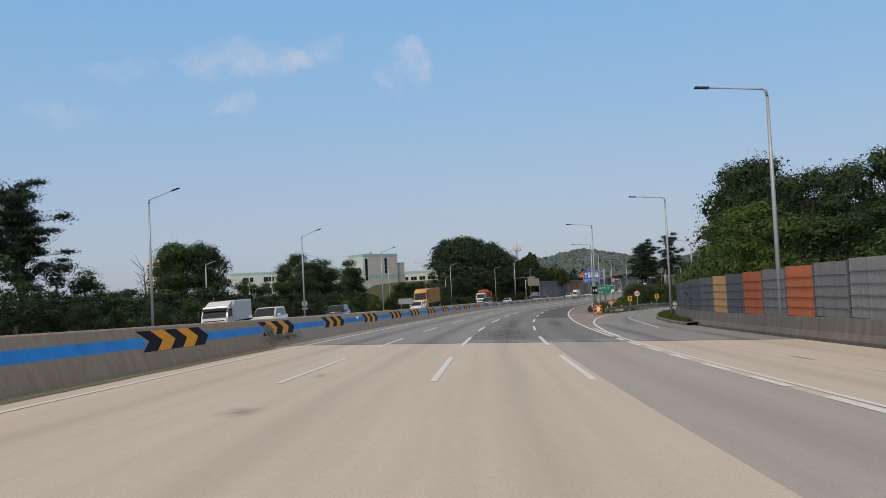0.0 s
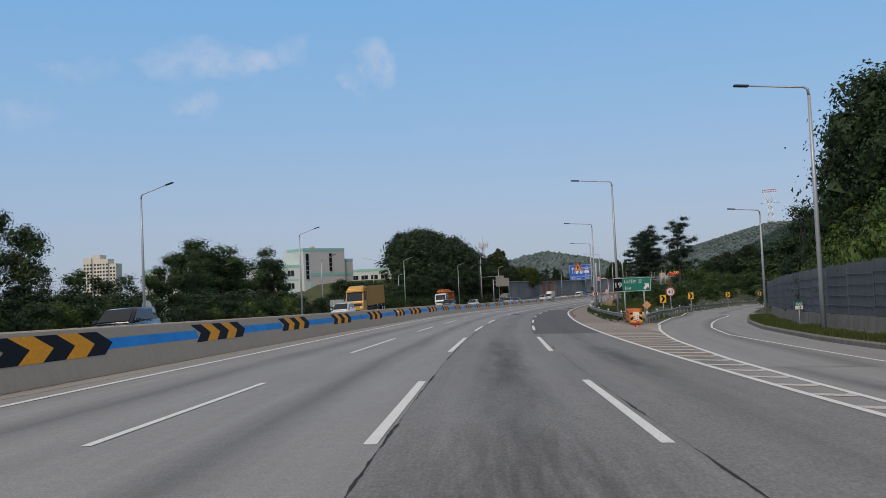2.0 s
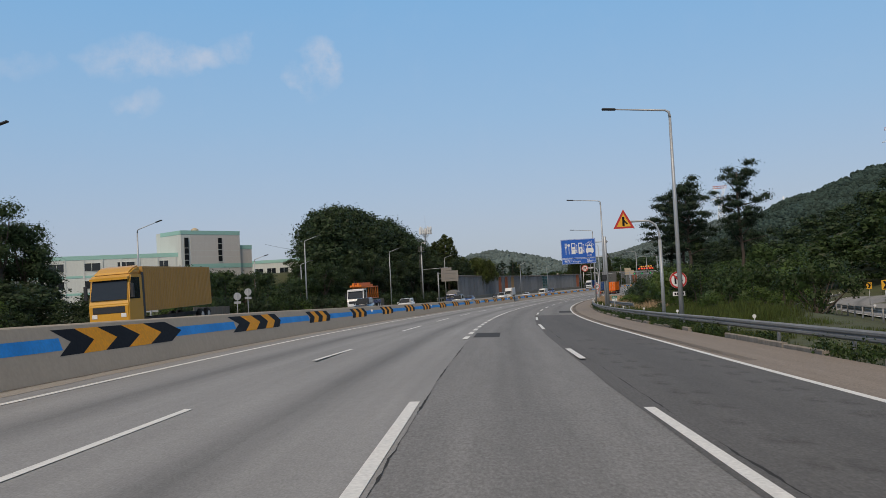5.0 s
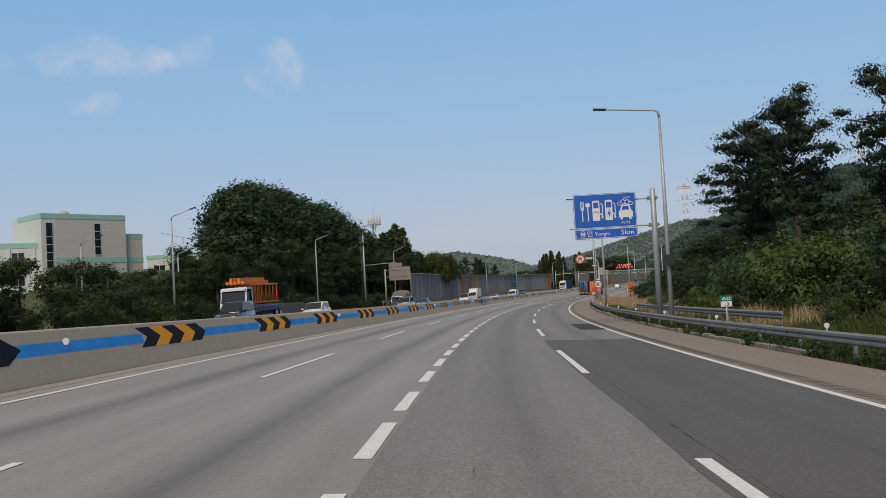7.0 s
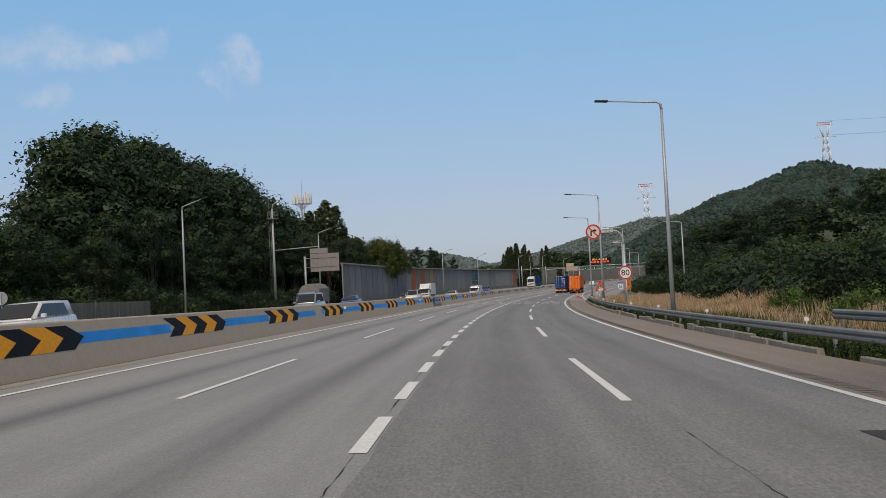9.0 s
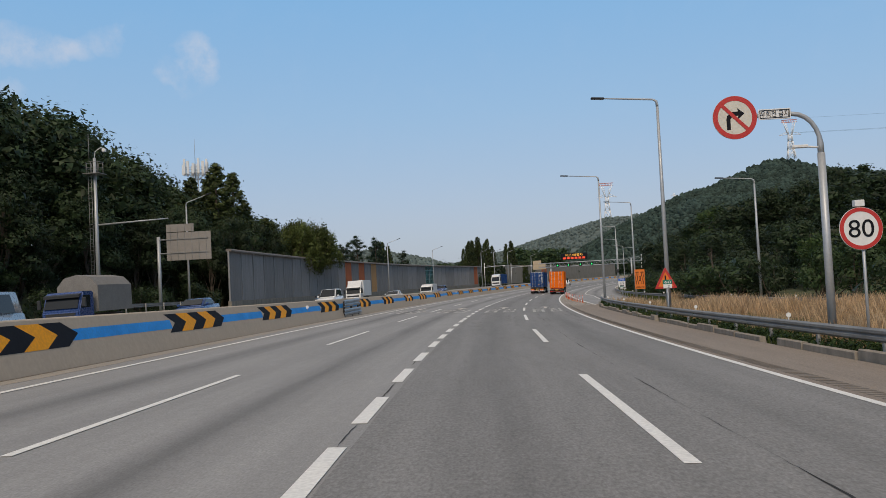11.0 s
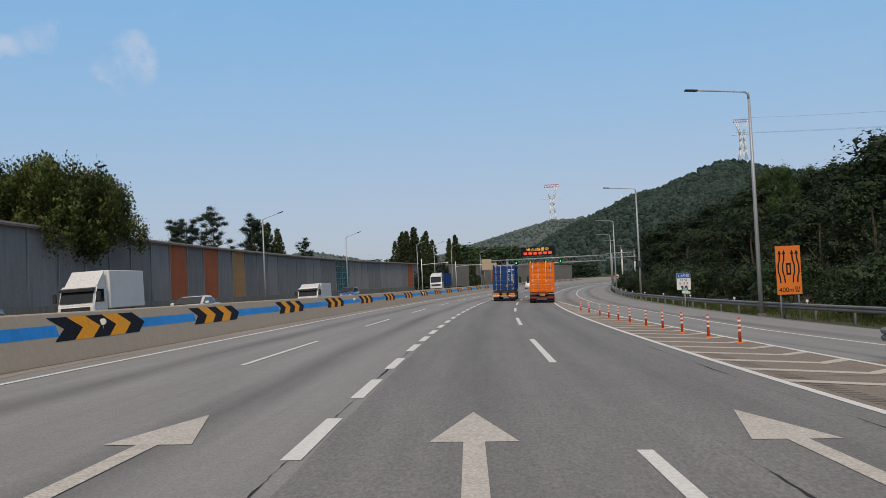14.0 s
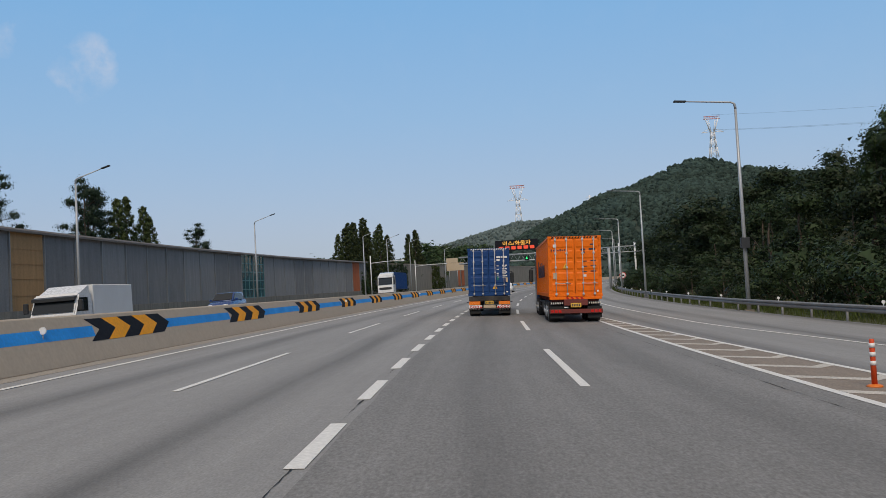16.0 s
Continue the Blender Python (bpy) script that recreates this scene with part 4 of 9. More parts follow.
for k in range(29):
    s = -36.0 + 5.8 * k
    m = post(s, lerp_table(WALL_R, s) - 0.118, 0.04, -math.degrees(math.atan2(lerp_table(WALL_R, s + 1) - lerp_table(WALL_R, s), 1.0))) @ pose(0, 0, 0, 0, 6)
    if jt is None:
        bm = B()
        box(bm, -0.03, 0.01, -0.02, 0.02, 0.1, 0.94)
        jt = part("base_joint", bm, BLACK, wall_r, "dark joint in the concrete base", m=m)
    else:
        again(jt, m)
s, k = -40.0, 0
proto = {}
while s < 133:
    n0, n1 = lerp_table(WALL_R, s), lerp_table(WALL_R, s + 4.0)
    turn = -math.degrees(math.atan2(n1 - n0, 4.0))
    mat = {20: PANEL_ORANGE, 22: PANEL_ORANGE, 24: PANEL_TAN}.get(k, PANEL_DARK if k > 22 else PANEL)
    hh = 2.3
    m = post(s + 2.0, (n0 + n1) / 2 + 0.02, 0.98, turn)
    if mat.name not in proto:
        proto[mat.name] = ribbed("panel", 3.86, hh, mat, wall_r, m, 11)
    else:
        again(proto[mat.name], m)
    for z in (0.42, 0.88, 1.34, 1.80):
        mb = m @ Matrix.Translation((0, 0, z))
        if ("band", mat.name) not in proto:
            bm = B()
            box(bm, -0.006, 0.10, -1.93, 1.93, -0.022, 0.022)
            proto[("band", mat.name)] = part("panel_band", bm, mat, wall_r, m=mb)
        else:
            again(proto[("band", mat.name)], mb)
    mp = post(s, n0 + 0.05, 0.9, turn)
    if "post" not in proto:
        bm = B()
        box(bm, -0.03, 0.09, -0.07, 0.07, 0, hh + 0.09)
        proto["post"] = part("post", bm, PANEL_DARK, wall_r, m=mp)
    else:
        again(proto["post"], mp)
    s += 4.0
    k += 1

# tall wall beyond the opposite carriageway
WALL_L = ((350.5, -31.8), (400, -33.4), (440, -33.9), (495, -34.9), (530, -34.6), (548, -33.9))
COPING = surf("weathered_coping", (0.21, 0.185, 0.165), 0.7, 0.1, 0.2, 0.8, 9, 0.15, 0.1, tint=(0.15, 0.13, 0.118), streak=0.2)
wall_l = thing("noise_wall_far", Matrix.Identity(4), "tall grey ribbed noise wall with terracotta panels beyond the opposite carriageway", "noise wall", kind="structure")
bm = B()
sweep(bm, steps(350.5, 546.7, 4.0), [(0.22, -0.2), (0.22, 0.75), (-0.2, 0.75), (-0.2, -0.2)], closed=True, shift=lambda s: lerp_table(WALL_L, s))
part("concrete_base", bm, WALLBASE, wall_l, "stained pale brown concrete base")
bm = B()
sweep(bm, steps(350.5, 546.7, 4.0), [(0.42, 6.45), (0.42, 6.60), (0.30, 6.74), (-0.25, 6.74), (-0.25, 6.45)], closed=True, shift=lambda s: lerp_table(WALL_L, s))
part("coping", bm, COPING, wall_l, "brown weathered metal coping")
proto = {}
GLASS_T = surf("teal_glass", (0.035, 0.115, 0.135), 0.12, 0, 0.2, 0.6, 5, 0.1, 0)
WALL_POST = surf("pale_wall_post", (0.30, 0.305, 0.31), 0.5, 0.2, 0.1, 0.8, 9, 0.1, 0.05, streak=0.15)
s = 350.5
while s < 544:
    bay = 4.5 if s < 408.5 else 4.75
    n0, n1 = lerp_table(WALL_L, s), lerp_table(WALL_L, s + bay)
    turn = 180 - math.degrees(math.atan2(n1 - n0, bay))
    mid = s + bay / 2
    mat = PANEL_ORANGE if 409 < mid < 413.7 or 418 < mid < 423 or 537 < mid < 542 else PANEL_TAN if 427 < mid < 432.5 else PANEL_TALL
    m = post(mid, (n0 + n1) / 2 + 0.03, 0.75, turn)
    if not 480 < mid < 490:
        key = (mat.name, bay)
        if key not in proto:
            proto[key] = ribbed("panel", (at(s + bay, n1) - at(s, n0)).length + 0.01, 5.7, mat, wall_l, m, 16)
        else:
            again(proto[key], m)
        if mat in (PANEL_ORANGE, PANEL_TAN):
            for z in (1.1, 2.3, 3.4, 4.5) if mat is PANEL_TAN else (1.9, 3.8):
                mb = m @ Matrix.Translation((0, 0, z))
                if ("seam", mat.name) not in proto:
                    bm = B()
                    box(bm, -0.004, 0.06, -bay / 2, bay / 2, -0.006, 0.006)
                    proto[("seam", mat.name)] = part("panel_seam", bm, mat, wall_l, m=mb)
                else:
                    again(proto[("seam", mat.name)], mb)
    else:
        for i in range(3):
            for j in range(5):
                mm = m @ Matrix.Translation((0.03, 1.6 * (i - 1), 1.14 * j))
                if "pane" not in proto:
                    bm = B()
                    box(bm, 0, 0.02, -0.76, 0.76, 0.06, 1.08)
                    proto["pane"] = part("pane", bm, GLASS_T, wall_l, "teal glass pane", m=mm)
                else:
                    again(proto["pane"], mm)
        bm = B()
        for i in range(4):
            box(bm, -0.03, 0.06, -2.4 + 1.6 * i - 0.06, -2.4 + 1.6 * i + 0.06, 0, 5.7)
        for j in range(6):
            box(bm, -0.025, 0.055, -2.4, 2.4, 1.14 * j - 0.05, 1.14 * j + 0.05)
        part("glazing_frame", bm, surf("teal_frame", (0.12, 0.30, 0.32), 0.4, 0.3), wall_l, m=m)
    mp = post(s, n0 + 0.05, 0.7, turn)
    if "post" not in proto:
        bm = B()
        box(bm, -0.09, 0.09, -0.06, 0.06, 0, 5.8)
        proto["post"] = part("post", bm, WALL_POST, wall_l, m=mp)
    else:
        again(proto["post"], mp)
    s += bay

# beige retaining wall where the tall wall ends
WALL_END = ((566, -52.0), (578, -48.6), (590, -45.6), (612, -41.6), (640, -40.0), (662, -39.6), (720, -38.0), (800, -38.0))
ret = thing("retaining_wall", Matrix.Identity(4), "beige concrete retaining wall partly covered with ivy", "retaining wall", kind="structure")
bm = B()
sweep(bm, steps(566, 800, 6.0), [(0.3, -0.3), (0.3, 7.1), (-0.4, 7.1), (-0.4, -0.3)], closed=True, shift=lambda s: lerp_table(WALL_END, s))
part("concrete_face", bm, WALLBASE, ret)
bm = B()
sweep(bm, steps(566, 800, 6.0), [(0.42, 7.1), (0.42, 7.3), (-0.5, 7.3), (-0.5, 7.1)], closed=True, shift=lambda s: lerp_table(WALL_END, s))
part("coping", bm, BARRIER, ret)
m = None
for s in (664.0, 669.0):
    m = post(s, lerp_table(WALL_END, s) + 0.45, 0.3, 180)
    ribbed("panel", 3.6, 5.2, PANEL_ORANGE, ret, m, 9, "terracotta panel")

# ---- plants ----
rng = random.Random(7)


ICO_V, ICO_F = [], []
_b = B()
bmesh.ops.create_icosphere(_b, subdivisions=1, radius=1.0)
_b.verts.ensure_lookup_table()
ICO_V, ICO_F = [v.co.copy() for v in _b.verts], [tuple(v.index for v in f.verts) for f in _b.faces]
_b.free()


class Cloud(list):
    """Points of foliage, each with the way that its clump faces there."""


def cloud():
    c = Cloud()
    c.facing = []
    return c


def leaf_cloud(vs, fs, centre, radii, count, size, rnd, droop=0.0, shell=0.55, core=0.0):
    """Leaf sprays over an uneven ellipsoid, with the shut inner foliage behind them."""
    cx, cy, cz = centre
    if core:
        for v in ICO_V * 2:
            f = core * rnd.uniform(0.45, 1.1)
            p = Vector((cx + v.x * radii[0] * f, cy + v.y * radii[1] * f, cz + v.z * radii[2] * f))
            turned = Vector((rnd.uniform(-1, 1), rnd.uniform(-1, 1), rnd.uniform(-1, 1)))
            side = v.cross(turned).normalized() * core * radii[0] * rnd.uniform(0.22, 0.36)
            up = (v + turned * 0.5).cross(side) * 0.8
            k = len(vs)
            vs += [p - side, p + side * 0.7 - up, p + up]
            vs.facing += [(v + turned * 0.35).normalized()] * 3
            fs.append((k, k + 1, k + 2))
    for _ in range(count):
        while True:
            d = Vector((rnd.gauss(0, 1), rnd.gauss(0, 1), rnd.gauss(0, 1)))
            if d.length > 1e-3:
                break
        d.normalize()
        r = (shell + (1 - shell) * rnd.random()) * (0.92 + 0.62 * noise.noise(d * 2.1 + Vector((cx, cy, cz)) * 1.7))
        if rnd.random() < 0.08:
            r *= rnd.uniform(1.05, 1.3)
        p = Vector((cx + d.x * radii[0] * r, cy + d.y * radii[1] * r, cz + d.z * radii[2] * r))
        out = (d + Vector((rnd.uniform(-0.7, 0.7), rnd.uniform(-0.7, 0.7), rnd.uniform(-0.3, 0.8) - droop))).normalized()
        side = out.cross(Vector((rnd.uniform(-1, 1), rnd.uniform(-1, 1), rnd.uniform(-1, 1)))).normalized()
        up = out.cross(side)
        a = size * rnd.uniform(0.5, 1.4)
        b = a * rnd.uniform(0.6, 1.1)
        k = len(vs)
        vs += [p - side * a, p - up * b + out * a * 0.3 - Vector((0, 0, droop * a)), p + side * a * 0.8 + up * b * 0.6]
        vs.facing += [(d * 0.6 + out * 0.75 + Vector((0, 0, 0.25))).normalized()] * 3
        fs.append((k, k + 1, k + 2))


def mesh_of(name, vs, fs, mat, smooth=False):
    me = bpy.data.meshes.new(name)
    me.from_pydata([tuple(v) for v in vs], [], fs)
    me.materials.append(mat)
    if isinstance(vs, Cloud):
        soften(me, [tuple(v) for v in vs.facing])
    return me


def soften(me, facing):
    """Leaves take the light as their clump does."""
    me.polygons.foreach_set("use_smooth", [True] * len(me.polygons))
    at_points = me.attributes.new("custom_normal", "FLOAT_VECTOR", "POINT")
    at_points.data.foreach_set("vector", np.array(facing, dtype=np.float32).ravel())


def wood(bm, base, top, r0, r1, rnd, bend=0.15, seg=7):
    base, top = Vector(base), Vector(top)
    n = 5
    pts = []
    ln = (top - base).length
    for i in range(n + 1):
        t = i / n
        p = base.lerp(top, t)
        if 0 < i < n:
            p += Vector((rnd.uniform(-1, 1), rnd.uniform(-1, 1), 0)) * bend * ln * 0.2
        pts.append(p)
    tube(bm, pts, [r0 + (r1 - r0) * i / n for i in range(n + 1)], seg)
    return pts


def tree_meshes(kind, seed):
    """Trunk and crown of one tree, 10 m high."""
    rnd = random.Random(seed)
    bm = B()
    vs, fs = cloud(), []
    if kind == "broad":
        trunk = wood(bm, (0, 0, -0.5), (rnd.uniform(-0.3, 0.3), rnd.uniform(-0.3, 0.3), 7.5), 0.22, 0.06, rnd)
        clumps = []
        for i in range(22):
            a, z = rnd.uniform(0, 6.28), rnd.uniform(1.8, 9.2)
            f = math.sin(math.pi * min(1, max(0.08, (z - 0.6) / 9.6)) ** 0.8)
            r = (0.25 + 0.75 * rnd.random()) * 2.9 * f
            c = Vector((r * math.cos(a), r * math.sin(a), z))
            clumps.append(c)
            if i % 2 == 0:
                t0 = trunk[min(4, max(1, int(z / 10 * 5) - 1))]
                wood(bm, t0, c, 0.07, 0.02, rnd, seg=5)
        for c in clumps:
            q = rnd.uniform(0.9, 1.7)
            leaf_cloud(vs, fs, c, (q, q, q * 0.75), 440, 0.095, rnd, shell=0.4, core=0.62)
    elif kind == "sapling":
        trunk = wood(bm, (0, 0, -0.5), (rnd.uniform(-0.3, 0.3), rnd.uniform(-0.3, 0.3), 7.0), 0.2, 0.06, rnd, seg=5)
        for i in range(13):
            a, z = rnd.uniform(0, 6.28), rnd.uniform(0.9, 8.8)
            f = math.sin(math.pi * min(1, max(0.08, (z - 0.4) / 9.6)) ** 0.8)
            r = (0.25 + 0.75 * rnd.random()) * 2.7 * f
            c = Vector((r * math.cos(a), r * math.sin(a), z))
            if i % 4 == 0:
                wood(bm, trunk[2], c, 0.07, 0.02, rnd, seg=4)
            q = rnd.uniform(1.2, 2.0)
            leaf_cloud(vs, fs, c, (q, q, q * 0.75), 340, 0.135, rnd, shell=0.4, core=0.64)
    elif kind == "bush":
        for i in range(7):
            a = rnd.uniform(0, 6.28)
            c = Vector((1.9 * rnd.random() * math.cos(a), 1.9 * rnd.random() * math.sin(a), rnd.uniform(0.6, 2.3)))
            wood(bm, (0, 0, -0.3), c, 0.05, 0.015, rnd, seg=5)
            q = rnd.uniform(0.8, 1.3)
            leaf_cloud(vs, fs, c, (q, q, q * 0.85), 280, 0.08, rnd, shell=0.35, core=0.62)
    elif kind == "pine":
        lean = rnd.uniform(-0.6, 0.6)
        trunk = wood(bm, (0, 0, -0.5), (lean, rnd.uniform(-0.3, 0.3), 9.4), 0.22, 0.06, rnd, 0.12)
        for i in range(25):
            z = 4.3 + 5.2 * (i + rnd.random()) / 25
            a = i * 2.4 + rnd.uniform(-0.7, 0.7)
            far = 2.9 * math.sqrt(max(0.08, 1 - ((z - 5.9) / 4.0) ** 2)) * rnd.uniform(0.4, 1.1)
            root = Vector((lean * z / 10, 0, z - 0.5))
            tip = Vector((lean * z / 10 + far * math.cos(a), far * math.sin(a), z + rnd.uniform(-0.2, 0.7)))
            wood(bm, root, tip, 0.06, 0.015, rnd, seg=5)
            for f in (0.5, 1.0):
                q = rnd.uniform(0.85, 1.4)
                c = root.lerp(tip, f) + Vector((rnd.uniform(-0.3, 0.3), rnd.uniform(-0.3, 0.3), rnd.uniform(-0.05, 0.35)))
                leaf_cloud(vs, fs, c, (q, q, q * rnd.uniform(0.26, 0.42)), 300, 0.07, rnd, shell=0.1, core=0.5)
    elif kind == "cone":
        wood(bm, (0, 0, -0.5), (0, 0, 9.6), 0.2, 0.03, rnd, 0.03)
        for i in range(84):
            z = 1.0 + 9.0 * (i / 84)
            a = i * 2.4
            r = 2.3 * (1 - z / 10.4) ** 0.8 * rnd.uniform(0.45, 1.0)
            c = Vector((r * math.cos(a), r * math.sin(a), z))
            q = 0.22 + 0.6 * (1 - z / 10.3)
            leaf_cloud(vs, fs, c, (q, q, q * 0.9), 90, 0.10, rnd, shell=0.35, core=0.5)
    elif kind == "willow":
        trunk = wood(bm, (0, 0, -0.5), (0.3, 0, 7.0), 0.3, 0.1, rnd)
        for i in range(90):
            a, z = rnd.uniform(0, 6.28), 4.4 + 5.3 * rnd.random() ** 0.8
            r = rnd.uniform(0.45, 1.0) ** 0.5 * 3.3 * math.sqrt(max(0.05, 1 - ((z - 5.2) / 4.9) ** 2))
            c = Vector((r * math.cos(a), r * math.sin(a), z))
            leaf_cloud(vs, fs, c, (0.60, 0.60, 1.25), 150, 0.085, rnd, droop=1.1, shell=0.3, core=0.62)
            if i % 5 == 0:
                wood(bm, trunk[3], c, 0.07, 0.02, rnd, seg=5)
    elif kind == "bare":
        trunk = wood(bm, (0, 0, -0.5), (0, 0, 7.5), 0.14, 0.04, rnd)
        for i in range(26):
            z = rnd.uniform(2.5, 7.4)
            a = rnd.uniform(0, 6.28)
            c = Vector((1.7 * math.cos(a), 1.7 * math.sin(a), min(10, z + rnd.uniform(0.8, 2.4))))
            b = Vector((0, 0, z))
            wood(bm, b, c, 0.045, 0.01, rnd, seg=4)
        leaf_cloud(vs, fs, (0, 0, 5), (1.2, 1.2, 2), 40, 0.1, rnd)
    me = bpy.data.meshes.new("trunk")
    bm.to_mesh(me)
    bm.free()
    me.materials.append(BARK)
    return me, vs, fs


TREES = {}
LOOKS = {"broad": (LEAF, LEAF_DARK, LEAF_LIGHT, SHADED_LEAF), "sapling": (LEAF, LEAF_DARK, LEAF_LIGHT, SHADED_LEAF), "bush": (LEAF, LEAF_DARK, LEAF_LIGHT, SHADED_LEAF), "pine": (NEEDLE,), "cone": (CONIFER,), "willow": (WILLOW,), "bare": (CONIFER,)}
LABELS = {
    "broad": ("green leafy broadleaf tree", "dark green dense broadleaf tree", "light green sunlit broadleaf tree", "broadleaf tree with shade painted into deep green leaves"),
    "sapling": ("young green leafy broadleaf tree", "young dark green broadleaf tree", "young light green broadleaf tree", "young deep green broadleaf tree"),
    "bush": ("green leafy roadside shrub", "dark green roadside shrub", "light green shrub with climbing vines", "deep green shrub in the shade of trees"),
    "pine": ("dark red pine with flat needle layers",), "cone": ("narrow conical larch-like conifer",), "willow": ("drooping yellow-green willow tree",), "bare": ("bare dry tree with thin branches",)}


def tree(kind, s, n, height, look=0, width=1.0, lift=0.0, group=""):
    if by_ramp(s, n) < 5.5:
        return None
    if kind == "broad" and height < 8.6:
        kind = "sapling"
    var = rng.randrange(3 if kind in ("broad", "sapling", "bush", "pine") else 2)
    key = (kind, var, look)
    if key not in TREES:
        if (kind, var) not in TREES:
            TREES[(kind, var)] = tree_meshes(kind, hash_of(kind) + var)
        tr, vs, fs = TREES[(kind, var)]
        TREES[key] = (tr, mesh_of("crown", vs, fs, LOOKS[kind][look]))
    tr, cr = TREES[key]
    scale = height / (3.3 if kind == "bush" else 10.0)
    e = thing("shrub" if kind == "bush" else "tree", Matrix.Translation(at(s, n, lie(s, n) + lift)) @ pose(0, 0, 0, 0, 0, rng.uniform(0, 360)), LABELS[kind][look], "shrub" if kind == "bush" else "tree", group or ("roadside shrubs" if kind == "bush" else "roadside trees"))
    e.scale = (scale * width, scale * width, scale)
    for nm, me in (("trunk", tr), ("crown", cr)):
        o = new(nm if kind != "bush" else {"trunk": "woody_base", "crown": "foliage"}[nm], me)
        o.parent = e
    return e


def hash_of(text):
    return sum(ord(c) * (i + 3) for i, c in enumerate(text)) % 1000


def belt(kind, s0, s1, n0, n1, count, h0, h1, look=(0, 1), width=1.0):
    for i in range(count):
        s = s0 + (s1 - s0) * (i + rng.random()) / count
        tree(kind, s, rng.uniform(n0, n1), rng.uniform(h0, h1), rng.choice(look), width * rng.uniform(0.85, 1.2))


def woods(name, places, mats, label, size=0.34, per=60, clumps=13):
    """Many far trees in one sheet of leaf sprays, with their trunks."""
    rnd = random.Random(hash_of(name) + len(places))
    protos = []
    for k in range(4):
        vs, fs = cloud(), []
        for i in range(clumps):
            a, z = rnd.uniform(0, 6.28), rnd.uniform(2.0, 9.0)
            f = math.sin(math.pi * min(1, max(0.1, (z - 0.4) / 9.8)) ** 0.8)
            r = (0.2 + 0.8 * rnd.random()) * 2.8 * f
            q = rnd.uniform(1.2, 2.0)
            leaf_cloud(vs, fs, (r * math.cos(a), r * math.sin(a), z), (q, q, q * 0.75), per, size, rnd, shell=0.4, core=0.62)
        bm = B()
        tube(bm, [(0, 0, -1), (0.1, 0, 6)], [0.2, 0.08], 5, False)
        bm.verts.ensure_lookup_table()
        k0 = len(vs)
        vs += [v.co.copy() for v in bm.verts]
        vs.facing += [Vector((v.co.x, v.co.y, 0.01)).normalized() for v in bm.verts]
        fs += [tuple(v.index + k0 for v in f.verts) for f in bm.faces]
        bm.free()
        protos.append((np.array([tuple(v) for v in vs]), fs, np.array([tuple(v) for v in vs.facing])))
    allv, allf, alln, k0 = [], [], [], 0
    for s, n, hh, w in places:
        if name == "knoll_woods":
            hh *= 1 - 0.22 * smooth01((s - 350) / 25)
        vs, fs, ns = protos[rnd.randrange(4)]
        a = rnd.uniform(0, 6.28)
        rot = np.array(((math.cos(a), math.sin(a), 0), (-math.sin(a), math.cos(a), 0), (0, 0, 1)))
        p = (vs * np.array((w, w, 1)) * hh / 10.0) @ rot + np.array(at(s, n, lie(s, n) - 0.3))
        allv.append(p)
        alln.append(ns @ rot)
        allf += [tuple(i + k0 for i in f) for f in fs]
        k0 += len(p)
    me = bpy.data.meshes.new(name)
    me.from_pydata(np.concatenate(allv).tolist(), [], allf)
    me.materials.append(mats)
    soften(me, np.concatenate(alln).tolist())
    return tagged(new(name, me), label, "woodland", kind="stuff")


def scatter(s0, s1, n0, n1, count, h0, h1, w=1.4, keep=None):
    out = []
    while len(out) < count:
        s, n = rng.uniform(s0, s1), rng.uniform(n0, n1)
        if by_ramp(s, n) > 6.5 and (keep is None or keep(s, n)):
            out.append((s, n, rng.uniform(h0, h1), w * rng.uniform(0.85, 1.2)))
    return out


# left: belt beyond the opposite carriageway
for s, n, hh in ((80, -46, 15.0), (73, -49, 14.0), (86, -50, 12.5), (62, -46, 15.0)):
    tree("pine", s, n, hh, 0, 1.15)
belt("bush", 55, 100, -33.5, -37, 14, 2.2, 3.8, (3, 3, 1))
belt("bush", 100, 250, -33.5, -37, 42, 2.2, 3.8, (0, 1, 3, 2))
woods("thicket", scatter(58, 190, -43, -37.5, 66, 3.8, 5.6, 1.6), SHADED_LEAF, "dense dark thicket beyond the opposite carriageway", 0.22, 110, 12)
for s0, s1, h0, h1, k in ((66, 99, 6.4, 8.0, 8), (100, 113, 4.2, 5.4, 4), (115, 131, 10.8, 12.8, 5), (133, 154, 6.0, 7.6, 8), (154, 165, 8.6, 10.6, 4)):
    belt("broad", s0, s1, -44, -53, k, h0, h1, (0, 1), 1.05)
belt("broad", 165, 183, -45, -56, 11, 10.0, 13.6, (0, 1, 1), 1.2)
for s, hh in ((183.5, 12.0), (186.5, 10.8), (189.5, 8.8)):
    tree("broad", s, -44.5, hh, 1, 1.1)
for s0, s1, h0, h1, k in ((214, 243, 6.6, 8.5, 12), (244, 255, 4.4, 5.4, 4), (255, 262, 6.2, 7.2, 3), (262, 294, 8.4, 10.2, 11)):
    belt("broad", s0, s1, -39, -45, k, h0, h1, (0, 1, 1), 1.15)
woods("thicket", scatter(262, 300, -62, -45, 18, 5.0, 8.0, 1.3), LEAF_DARK, "dark thicket at the foot of the knoll", 0.2, 110, 12)
tree("bare", 107, -47, 10.0)
tree("bare", 110, -46, 8.6)
